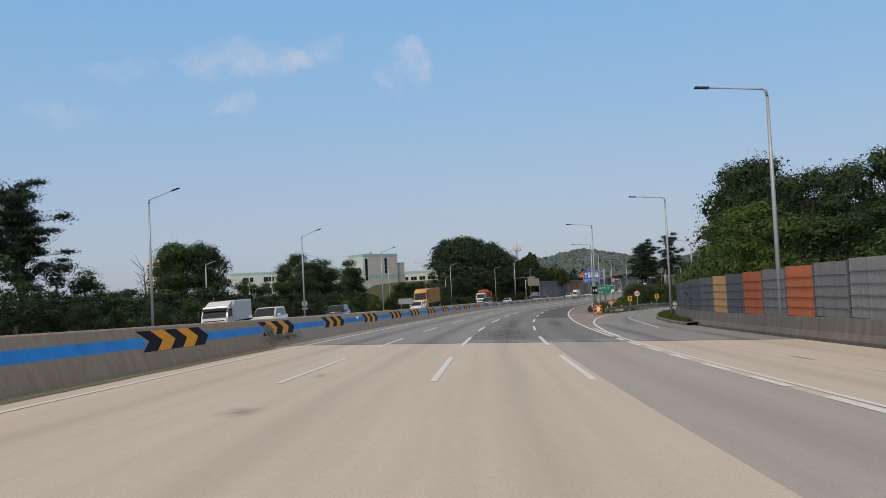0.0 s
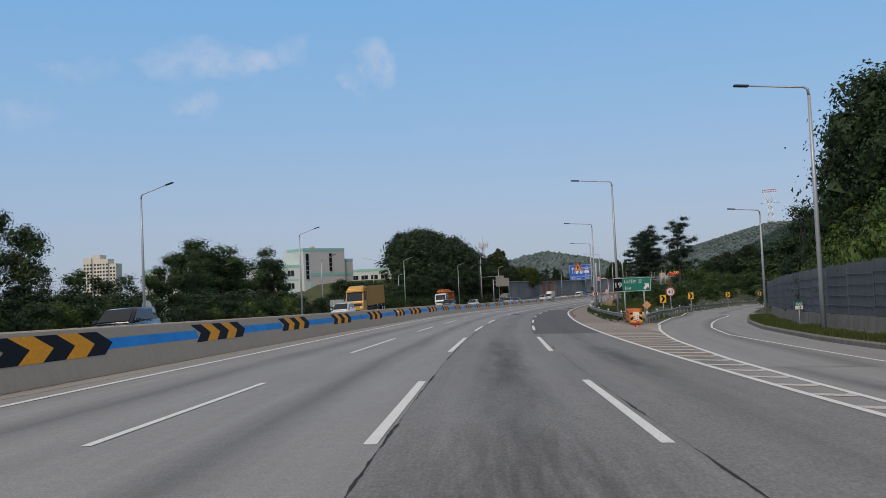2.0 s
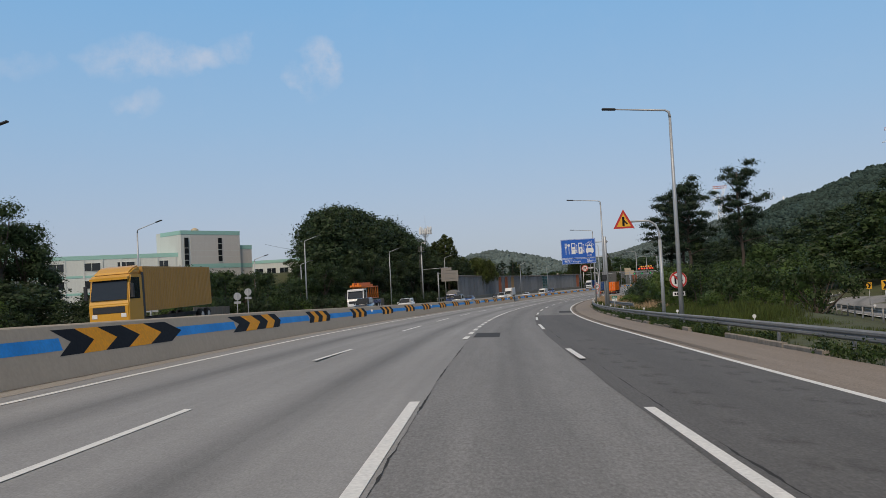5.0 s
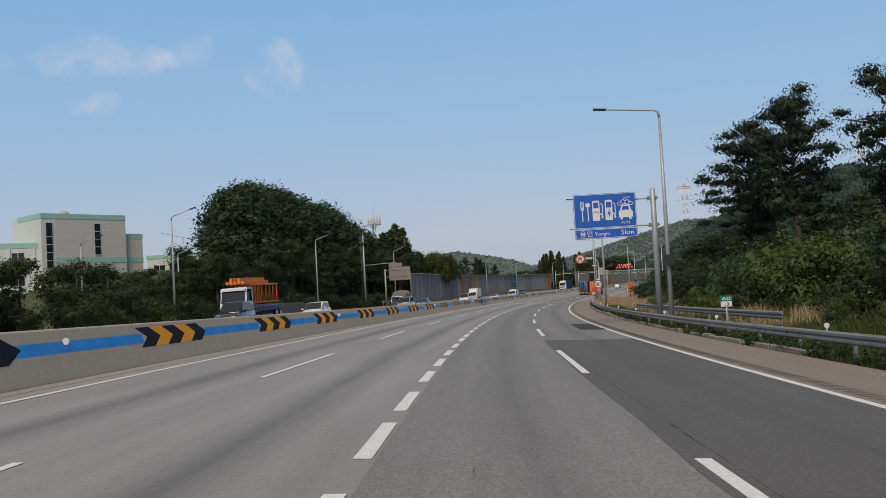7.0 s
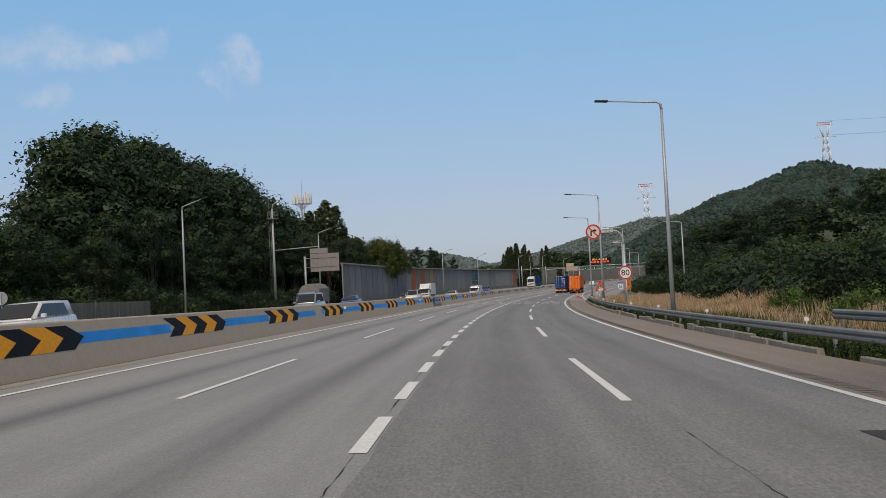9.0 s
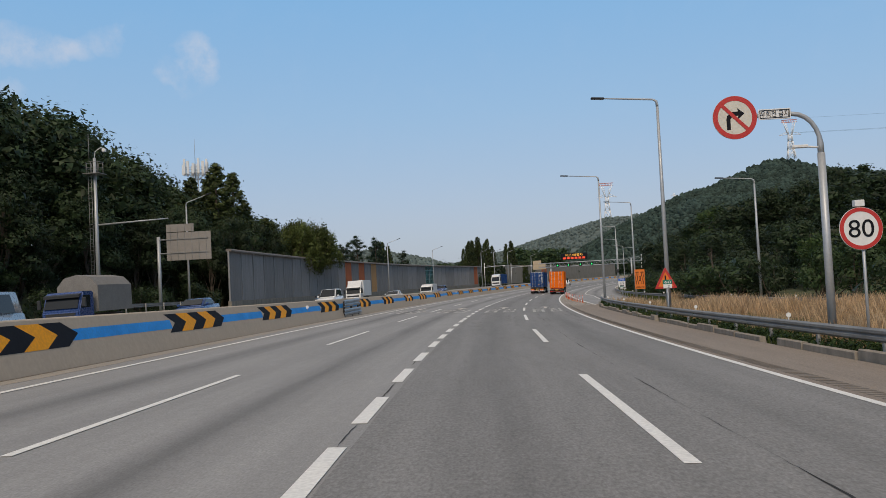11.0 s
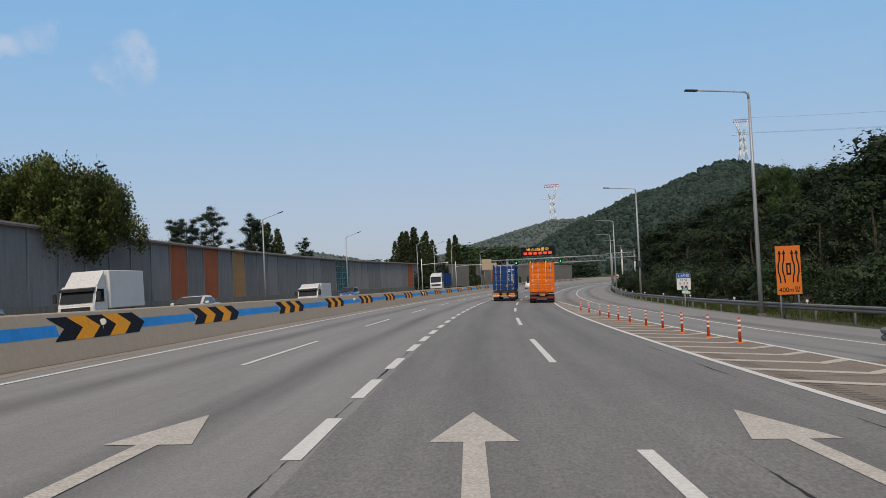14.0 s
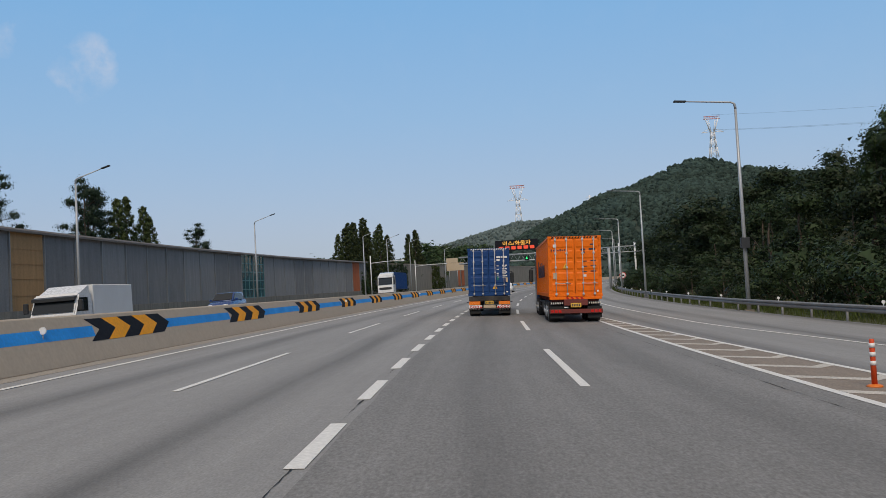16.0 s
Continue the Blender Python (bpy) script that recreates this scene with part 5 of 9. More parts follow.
# wooded knoll
belt("broad", 292, 374, -39, -44, 20, 9, 13, (3, 1, 3), 1.1)
belt("bush", 255, 348, -33.5, -38, 28, 2.5, 4.5, (3, 1, 3))
KNOLL = lambda s, n: n > -47.5 - 0.42 * (s - 290)
woods("knoll_woods", scatter(292, 368, -72, -45, 78, 14.5, 17.8, 1.2, KNOLL) + scatter(296, 372, -51, -46, 18, 15.0, 17.0, 1.2), SHADED_LEAF, "dense dark broadleaf wood on a knoll", 0.16, 140, 18)
tree("bare", 303, -40, 10)
for s, n, hh in ((367, -39.4, 19.6), (371.8, -39.0, 19.0), (369.5, -41.5, 17.5), (376.5, -39.0, 15.0), (381.0, -37.6, 13.4), (384.0, -37.8, 13.0), (363.5, -41.5, 16.5)):
    tree("cone", s, n, hh, 0, 1.2)
belt("broad", 350, 380, -38, -43, 10, 11, 14, (3, 3, 3), 1.1)
belt("broad", 374, 406, -38.5, -46, 14, 10.5, 13.5, (3, 3, 1), 1.15)
for s, hh in ((353.5, 9.4), (357, 10.2), (361, 11.0), (365, 11.4), (369.5, 10.8), (374, 11.2), (379, 10.6), (384, 10.2)):
    tree("broad", s, lerp_table(WALL_L, s) - 3.3, hh + 1.2, 3, 0.85)
for s, n, hh in ((386.5, -35.2, 12.4), (390.0, -34.2, 12.8), (394.5, -34.2, 12.0), (392.0, -36.0, 13.0)):
    tree("willow", s, n, hh, 0, 1.12)
woods("wall_end_wood", scatter(352, 402, -50, -42, 20, 12.5, 15.5, 1.2), SHADED_LEAF, "dark wood behind the end of the tall noise wall", 0.16, 140, 18)
# behind the tall wall
for s, n, hh in ((431.0, -37.4, 12.8), (421.5, -38.0, 10.6), (426.5, -38.6, 11.4), (447.0, -37.5, 13.2), (450.0, -38.5, 12.4), (480, -40, 11.2)):
    tree("pine", s, n, hh, 0, 0.62)
for s, n, hh in ((408, -38, 11.6), (456.0, -39, 12.4), (459.0, -39.5, 12.9), (462.0, -39, 12.1), (464.5, -39.5, 11.2)):
    tree("cone", s, n, hh, 0, 0.85)
tree("bare", 436.0, -38.5, 10.0)
for s, n, hh in ((551, -41, 13.6), (555, -40.5, 15.2), (559, -41, 16.4), (563, -41, 16.8), (566.5, -42, 15.6), (570, -40.8, 18.2), (574, -42.5, 14.6), (587, -45, 15.0), (591.5, -46.5, 17.4), (596.6, -44.5, 18.5), (600, -46.5, 17.2), (605, -45, 16.0), (610, -46.5, 13.0), (627, -45, 15.4), (630, -46, 17.4), (634.2, -45, 18.8), (639, -46, 18.0), (643, -46.5, 14.4)):
    tree("cone", s, n, hh, 0, rng.uniform(0.85, 1.1))
woods("portal_wood", scatter(690, 745, -62, -45, 18, 15.0, 19.5, 1.5) + scatter(622, 690, -52, -43, 14, 9.5, 12.0, 1.4), LEAF_DARK, "dark wood on the mound above the retaining wall", 0.3, 60, 13)
woods("far_woods", scatter(470, 700, -75, -48, 56, 7.8, 10.2, 1.5), LEAF_DARK, "far dark wood behind the tall noise wall")

# right: bank behind the near noise wall
for s, n, hh in ((119, 29, 18.0), (114, 27.5, 18.4), (108, 26, 18.2), (100, 25.5, 17.5), (95, 26, 16.6), (88, 26, 14.0), (79, 26, 13.2), (72, 27, 11.5), (62, 26, 11.0), (54, 27, 11), (45, 27, 11)):
    tree("broad", s, n, hh, 1, 1.0)
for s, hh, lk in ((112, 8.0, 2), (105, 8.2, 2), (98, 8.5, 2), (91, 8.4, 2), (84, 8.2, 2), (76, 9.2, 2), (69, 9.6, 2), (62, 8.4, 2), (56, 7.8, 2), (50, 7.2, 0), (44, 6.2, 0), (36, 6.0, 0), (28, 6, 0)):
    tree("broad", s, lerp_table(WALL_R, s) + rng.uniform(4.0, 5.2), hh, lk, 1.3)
for k in range(34):
    s = 40 + 2.3 * k + rng.uniform(-0.8, 0.8)
    tree("bush", s, lerp_table(WALL_R, s) + rng.uniform(5.2, 6.0), rng.uniform(4.4, 5.6), rng.choice((2, 0, 2)), 1.2)
for k in range(22):
    s = 63 + 2.1 * k + rng.uniform(-0.6, 0.6)
    tree("bush", s, lerp_table(WALL_R, s) + rng.uniform(2.0, 2.5), rng.uniform(5.2, 6.6), rng.choice((2, 2, 0)), 0.56)
belt("broad", 112, 150, 30, 42, 12, 7, 10, (0, 1), 1.2)
for k in range(10):
    s = 96 + 3.9 * k
    tree("broad", s, lerp_table(WALL_R, s) + rng.uniform(5.0, 7.0), rng.uniform(6.5, 9.5), 1, 1.2)
for k in range(22):
    s, n = rng.uniform(190, 245), rng.uniform(42, 62)
    tree("broad", s, n + max(0.0, (s - 205) * 0.27), 15.0 + 0.40 * (n - 42) + rng.uniform(-1.5, 1.5), rng.choice((0, 1, 1)), 1.1)
woods("bank_woods", scatter(10, 125, 32, 70, 45, 8, 12, 1.4), LEAF_DARK, "dense wood on the bank behind the noise wall")
# pines by the service sign
for s, n, hh, w, ivied in ((225.5, 18.4, 13.4, 0.98, 0), (218.2, 19.9, 14.8, 0.84, 1), (215.5, 25.5, 16.0, 0.74, 0), (223.8, 19.8, 13.9, 0.9, 0)):
    e = tree("pine", s, n, hh, 0, w)
    if ivied:
        co = [v.co for v in e.children[0].data.vertices[:42]]
        rings = [sum(co[7 * i:7 * i + 7], Vector()) / 7 for i in range(6)]
        vs, fs = cloud(), []
        for k in range(22):
            f = 4.0 * k / 21
            c = rings[int(f)].lerp(rings[min(5, int(f) + 1)], f - int(f))
            leaf_cloud(vs, fs, c, (0.42, 0.42, 0.36), 90, 0.085, rng, shell=0.4, core=0.6)
        ivy = new("ivy", mesh_of("ivy", vs, fs, LEAF))
        ivy.parent = e
        tagged(e, "dark red pine with ivy climbing its trunk", "tree", "roadside trees")
belt("bush", 204, 224, 16.0, 19.0, 8, 4.4, 5.6, (0, 1, 2))
belt("bush", 168, 250, 13.0, 17, 22, 1.2, 2.2, (0, 2, 2))
belt("bush", 172, 250, 17, 26, 26, 3.0, 5.2, (0, 1, 2))
belt("bush", 250, 345, 17, 26, 30, 3.0, 5.2, (3, 3, 1))
woods("verge_trees", scatter(150, 350, 27, 46, 40, 5.0, 8.5, 1.25), LEAF, "green young trees behind the verge", 0.15, 150, 13)
woods("verge_woods", scatter(130, 330, 50, 130, 80, 8, 12, 1.5), LEAF, "green wood beyond the verge")
# beyond the exit ramp
for k in range(30):
    s = 140 + 4.4 * k
    n = lerp_table(RAMP, s)
    tree("bush", s, n + rng.uniform(6.5, 8.5), rng.uniform(2.8, 4.4), rng.choice((1, 0, 1)), 1.2)
woods("ramp_wood", [(s, lerp_table(RAMP, s) + rng.uniform(9.5, 14.0), rng.uniform(6.5, 9.5), 1.25) for s in range(142, 272, 4)], LEAF_DARK, "dark trees beyond the exit ramp", 0.2, 110, 13)
# wooded slope beside the joining lane
belt("bush", 345, 600, 18.8, 22, 66, 2.6, 4.4, (3, 3, 1), 1.2)
belt("bush", 250, 345, 17.5, 21, 30, 3.2, 4.8, (3, 1, 3), 1.3)
for s, n, hh in ((440, 33.5, 12.4), (436, 30, 10.0), (445, 36, 12.8), (428, 33, 11.6), (452, 37, 12.6)):
    tree("broad", s, n, hh, 0, 0.75)
belt("broad", 342, 470, 22, 33, 30, 6.0, 8.6, (3, 3, 3), 1.3)
woods("roadside_wood", scatter(465, 605, 22, 33, 28, 8.0, 12.0, 1.3), SHADED_LEAF, "dark broadleaf trees beside the joining lane", 0.15, 150, 16)
woods("slope_woods", scatter(335, 640, 34, 190, 230, 7.5, 11.5, 1.6) + scatter(262, 345, 66, 190, 75, 8.0, 12.0, 1.6), SHADED_LEAF, "dense dark broadleaf wood on the slope", 0.30, 60, 13)
woods("slope_edge_woods", scatter(345, 620, 30, 50, 66, 8.5, 12, 1.45), SHADED_LEAF, "green broadleaf trees along the foot of the slope", 0.14, 170, 15)
tree("broad", 482, 50, 12.5, 0, 0.7)
woods("distant_woods", scatter(640, 1000, 20, 90, 60, 8, 13, 1.6) + scatter(700, 1000, -120, -42, 60, 7, 11, 1.7), LEAF_DARK, "distant wood beside the road", 0.5, 26, 11)

# ivy over the retaining wall and up the end of the tall wall
irnd = random.Random(31)
for mat, label, spans in ((SHADED_LEAF, "dense dark green ivy", ((567, 611, 3.6, 620),)), (WILLOW, "yellow-green climbing ivy", ((633, 640.5, 3.3, 130), (640, 648, 1.5, 50)))):
    vs, fs = cloud(), []
    for s0, s1, mid, count in spans:
        for _ in range(count):
            s, h = irnd.uniform(s0, s1), min(7.2, max(0.1, mid + irnd.uniform(-1, 1) * mid))
            leaf_cloud(vs, fs, at(s, lerp_table(WALL_END, s) + 0.4, h), (0.6, 0.6, 0.7), 26, 0.16, irnd, shell=0.3, core=0.7)
    ivy = new("ivy", mesh_of("ivy", vs, fs, mat))
    ivy.parent = ret
    tagged(ivy, label)
vs, fs = cloud(), []
for _ in range(70):
    s, h = irnd.uniform(542.5, 547), irnd.uniform(0.2, 1) * irnd.uniform(0.4, 5.2)
    leaf_cloud(vs, fs, at(s, lerp_table(WALL_L, s) + 0.3, h), (0.35, 0.35, 0.5), 30, 0.11, irnd, shell=0.3, core=0.7)
ivy = new("ivy", mesh_of("ivy", vs, fs, LEAF_DARK))
ivy.parent = wall_l
tagged(ivy, "dark ivy climbing the wall's end")

# tall grass on the verge
def grass(name, s0, s1, n0, n1, count, h0, h1, mat, label, clump=5, strip=None):
    rnd = random.Random(hash_of(name + str(s0)))
    vs, fs = [], []
    for _ in range(count):
        s, n = rnd.uniform(s0, s1), n0 + (n1 - n0) * rnd.random()
        patch = noise.noise((s * 0.22, n * 0.3, h0 * 9))
        if strip:
            n = strip(s, rnd.random())
        elif by_ramp(s, n) < (4.1 if mat is DRY else 5.2) or patch < -0.28:
            continue
        base = at(s, n, 0.18 if strip else lie(s, n) - 0.03)
        for _ in range(clump):
            a = rnd.uniform(0, 6.28)
            w = rnd.uniform(0.004, 0.012)
            hh = rnd.uniform(h0, h1) * (0.85 + 0.6 * patch)
            b = base + Vector((rnd.uniform(-0.15, 0.15), rnd.uniform(-0.15, 0.15), 0))
            d = Vector((math.cos(a), math.sin(a), 0))
            tip = b + Vector((rnd.uniform(-0.3, 0.3), rnd.uniform(-0.3, 0.3), 1)) * hh
            mid = b.lerp(tip, 0.55) + Vector((0, 0, 0.12 * hh))
            k = len(vs)
            vs += [b - d * w, b + d * w, mid + d * w * 1.2, tip]
            fs += [(k, k + 1, k + 2), (k, k + 2, k + 3)]
    ob = new(name, mesh_of(name, vs, fs, mat))
    return tagged(ob, label, "grass", kind="stuff")


grass("dry_grass", 252, 345, 9.5, 17, 30000, 0.5, 1.25, DRY, "tall dry straw-coloured grass behind the guardrail")
grass("dry_grass", 195, 256, 10.5, 17, 2600, 0.6, 1.2, DRY, "patchy dry grass among green weeds")
grass("green_grass", 118, 168, 9.4, 16, 6000, 0.10, 0.32, GRASS, "short green grass behind the exit nose")
grass("green_grass", 160, 260, 9.4, 17, 9500, 0.4, 1.0, GRASS, "green roadside weeds and grass")
grass("green_grass", 118, 334, 8.6, 9.6, 6500, 0.15, 0.5, GRASS, "low grass under the guardrail")
grass("green_grass", 250, 345, 9.4, 15, 4500, 0.4, 0.9, GRASS, "green weeds among the dry grass")
vs, fs = cloud(), []
for _ in range(2300):
    s, r = rng.uniform(120, 340), rng.uniform(0.16, 0.42)
    if noise.noise((s * 0.3, 1, 1)) > (-0.12 if s < 225 else -0.6):
        leaf_cloud(vs, fs, at(s, rng.uniform(8.52 if s < 225 else 8.85, 9.4) + lerp_table(((326, 0.0), (341, 0.6)), s), r * 0.5), (r, r, r), 40, 0.05, rng, shell=0.2)
tagged(new("weeds", mesh_of("weeds", vs, fs, LEAF)), "low leafy weeds growing over the kerb under the guardrail", "weeds", kind="stuff")
grass("green_grass", 345, 600, 15.6, 19.5, 6500, 0.2, 0.7, GRASS, "grass behind the joining lane's guardrail")
grass("green_grass", 66, 131, 0, 1, 4200, 0.12, 0.32, GRASS, "grass strip between the kerb and the noise wall", strip=lambda s, f: lerp_table(KERB_R, s) + 0.3 + f * (lerp_table(WALL_R, s) - lerp_table(KERB_R, s) - 0.55))

# ---- wooded hills and far ridges ----


def hill(name, ridge, half, base, label, mat, leaves, crowns, du=9.0, dv=9.0, size=(2.6, 4.6)):
    """A wooded ridge through (x, y, z) points, falling away to both sides, with the round crowns of its trees."""
    pts = [Vector(p) for p in ridge]
    lens = [0.0]
    for a, b in zip(pts, pts[1:]):
        lens.append(lens[-1] + (b - a).xy.length)
    total = lens[-1]
    xs, ys, zs = ([p[i] for p in pts] for i in range(3))

    def spot(u, v):
        p = Vector((np.interp(u, lens, xs), np.interp(u, lens, ys), np.interp(u, lens, zs)))
        a = Vector((np.interp(u + 60, lens, xs), np.interp(u + 60, lens, ys), 0)) - Vector((np.interp(u - 60, lens, xs), np.interp(u - 60, lens, ys), 0))
        q = p + Vector((a.y, -a.x, 0)).normalized() * half * v
        f = 0.35 * (0.5 + 0.5 * math.cos(math.pi * abs(v))) + 0.65 * (1 - abs(v)) ** 1.35
        # gullies and spurs run down the flanks
        f *= 1 + (0.30 * noise.noise((q.x * 0.006, q.y * 0.006, 3.1)) + 0.16 * noise.noise((u * 0.016, v * 1.2, 7.7))) * min(1.0, abs(v) * 2.2)
        q.z = base + (p.z - base) * f + 1.5 * noise.noise((q.x * 0.03, q.y * 0.03, 0))
        return q

    nu, nv = int(total / du), int(2 * half / dv)
    rows = [[spot(total * i / nu, 2 * j / nv - 1) for j in range(nv + 1)] for i in range(nu + 1)]
    me = bpy.data.meshes.new(name)
    w = nv + 1
    me.from_pydata([tuple(q) for r in rows for q in r], [], [(i * w + j, i * w + j + 1, (i + 1) * w + j + 1, (i + 1) * w + j) for i in range(nu) for j in range(nv)])
    me.materials.append(mat)
    tagged(new(name, me), label, "hill", kind="structure")
    rnd = random.Random(len(ridge) * 7 + crowns)
    ico = np.array([tuple(v) for v in ICO_V])
    vs, fs = [], []
    for _ in range(crowns):
        # denser towards the crest and on the flank that faces the road
        v = abs(rnd.gauss(0, 0.40)) if rnd.random() < 0.88 else rnd.uniform(-0.15, 0)
        if v > 0.96:
            continue
        q = spot(rnd.uniform(0, total), v)
        r = rnd.uniform(*size)
        k = len(vs)
        blob = ico * (r, r, r * rnd.uniform(0.8, 1.25)) * np.array([[rnd.uniform(0.7, 1.25)] for _ in range(len(ico))])
        vs += [(q.x + x, q.y + y, q.z + z + r * 0.25) for x, y, z in blob]
        fs += [tuple(i + k for i in f) for f in ICO_F]
    return tagged(new(name + "_trees", mesh_of(name + "_trees", vs, fs, leaves)), "many round tree crowns covering " + label, "woodland", kind="stuff")


# Distance haze is mixed into the hill's greens as a bluish cast.
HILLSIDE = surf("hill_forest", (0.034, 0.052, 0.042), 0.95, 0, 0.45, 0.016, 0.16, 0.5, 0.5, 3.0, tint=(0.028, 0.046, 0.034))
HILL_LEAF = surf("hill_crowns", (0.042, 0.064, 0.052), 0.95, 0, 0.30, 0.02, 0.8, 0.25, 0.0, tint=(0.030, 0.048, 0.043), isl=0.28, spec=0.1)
# Thicker haze on the far ridges, put into paler and greyer forest colours.
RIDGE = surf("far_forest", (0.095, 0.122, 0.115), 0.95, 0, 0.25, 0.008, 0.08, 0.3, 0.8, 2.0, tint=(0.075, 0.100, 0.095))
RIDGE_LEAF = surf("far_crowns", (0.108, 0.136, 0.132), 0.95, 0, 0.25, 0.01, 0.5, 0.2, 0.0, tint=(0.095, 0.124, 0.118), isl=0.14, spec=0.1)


def skyline(rows):
    """Ridge points by bearing, rise and distance from the road's station 312."""
    return [(43.2 + d * math.sin(radians(a)), 299.3 + d * math.cos(radians(a)), -2.7 + d * math.tan(radians(e)) - 4.0) for a, e, d in rows]


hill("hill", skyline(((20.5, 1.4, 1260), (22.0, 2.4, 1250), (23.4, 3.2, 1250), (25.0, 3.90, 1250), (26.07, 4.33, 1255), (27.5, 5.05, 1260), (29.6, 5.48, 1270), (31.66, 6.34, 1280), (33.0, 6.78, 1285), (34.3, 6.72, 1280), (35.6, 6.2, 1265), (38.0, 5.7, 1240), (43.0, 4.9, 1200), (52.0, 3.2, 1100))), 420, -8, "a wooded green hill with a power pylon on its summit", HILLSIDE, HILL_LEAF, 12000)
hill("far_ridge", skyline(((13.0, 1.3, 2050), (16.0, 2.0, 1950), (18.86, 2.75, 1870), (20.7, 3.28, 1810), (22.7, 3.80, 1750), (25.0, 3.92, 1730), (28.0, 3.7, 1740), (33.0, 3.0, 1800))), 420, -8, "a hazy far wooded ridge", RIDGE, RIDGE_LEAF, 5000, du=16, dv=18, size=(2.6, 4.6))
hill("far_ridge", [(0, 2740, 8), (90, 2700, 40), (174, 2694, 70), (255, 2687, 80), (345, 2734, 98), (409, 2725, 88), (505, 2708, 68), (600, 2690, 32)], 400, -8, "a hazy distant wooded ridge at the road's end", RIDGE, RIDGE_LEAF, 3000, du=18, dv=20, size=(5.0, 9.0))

# ---- container trucks ahead ----
STEEL = surf("dull_steel", (0.50, 0.51, 0.51), 0.5, 0.1, 0.15, 1.5, 14, 0.12, 0.08)
CHASSIS = surf("chassis_black", (0.022, 0.022, 0.024), 0.6, 0.2, 0.3, 1.5, 12, 0.25, 0.15, tint=(0.05, 0.045, 0.04))
CHASSIS_RED = surf("chassis_red", (0.16, 0.030, 0.022), 0.6, 0.1, 0.25, 1.5, 12, 0.2, 0.1)
LAMP_RED = surf("red_lamp_glass", (0.55, 0.02, 0.015), 0.15, 0, 0.1, 3, 20, 0.1, 0)
LAMP_AMBER = surf("amber_reflector", (0.85, 0.22, 0.02), 0.25, 0, 0.15, 3, 20, 0.12, 0)
PLATE = surf("yellow_plate", (0.72, 0.44, 0.05), 0.45, 0, 0.08, 3, 20, 0.06, 0)
BEIGE = surf("beige_sticker", (0.50, 0.40, 0.28), 0.6, 0, 0.12, 3, 20, 0.1, 0)
GLASS_DARK = surf("dark_window_glass", (0.018, 0.022, 0.026), 0.06, 0, 0.1, 1, 6, 0.05, 0)
INK = surf("dark_lettering", (0.045, 0.030, 0.045), 0.55, 0, 0.15, 2, 20, 0.1, 0)


def wheel(parent, x, y, r, w, face=1):
    """Tyre and rim, axle along x; face is the outer side."""
    bm = B()
    tube(bm, [(x - w / 2, y, r), (x - w / 2 + 0.05, y, r), (x + w / 2 - 0.05, y, r), (x + w / 2, y, r)], [r * 0.9, r, r, r * 0.9], 24)
    t = part("tyre", bm, RUBBER, parent, "black rubber tyre")
    bm = B()
    o = x + face * (w / 2 + 0.004)
    tube(bm, [(o, y, r), (o + face * 0.012, y, r)], [r * 0.58, r * 0.5], 18)
    tube(bm, [(o + face * 0.012, y, r), (o + face * 0.06, y, r)], [r * 0.2, r * 0.16], 12)
    part("rim", bm, STEEL, t, "dull steel rim")
    return t


def corrugated(bm, y0, y1, z0, z1, x, depth, pitch=0.28):
    """A side wall in the plane x with upright folds."""
    n = int((y1 - y0) / pitch)
    pts = []
    for i in range(n):
        y = y0 + (y1 - y0) * i / n
        q = (y1 - y0) / n
        pts += [(x, y), (x, y + q * 0.3), (x - depth, y + q * 0.5), (x - depth, y + q * 0.8)]
    pts.append((x, y1))
    rows = [(bm.verts.new((a, b, z0)), bm.verts.new((a, b, z1))) for a, b in pts]
    for a, b in zip(rows, rows[1:]):
        bm.faces.new((a[0], b[0], b[1], a[1]))


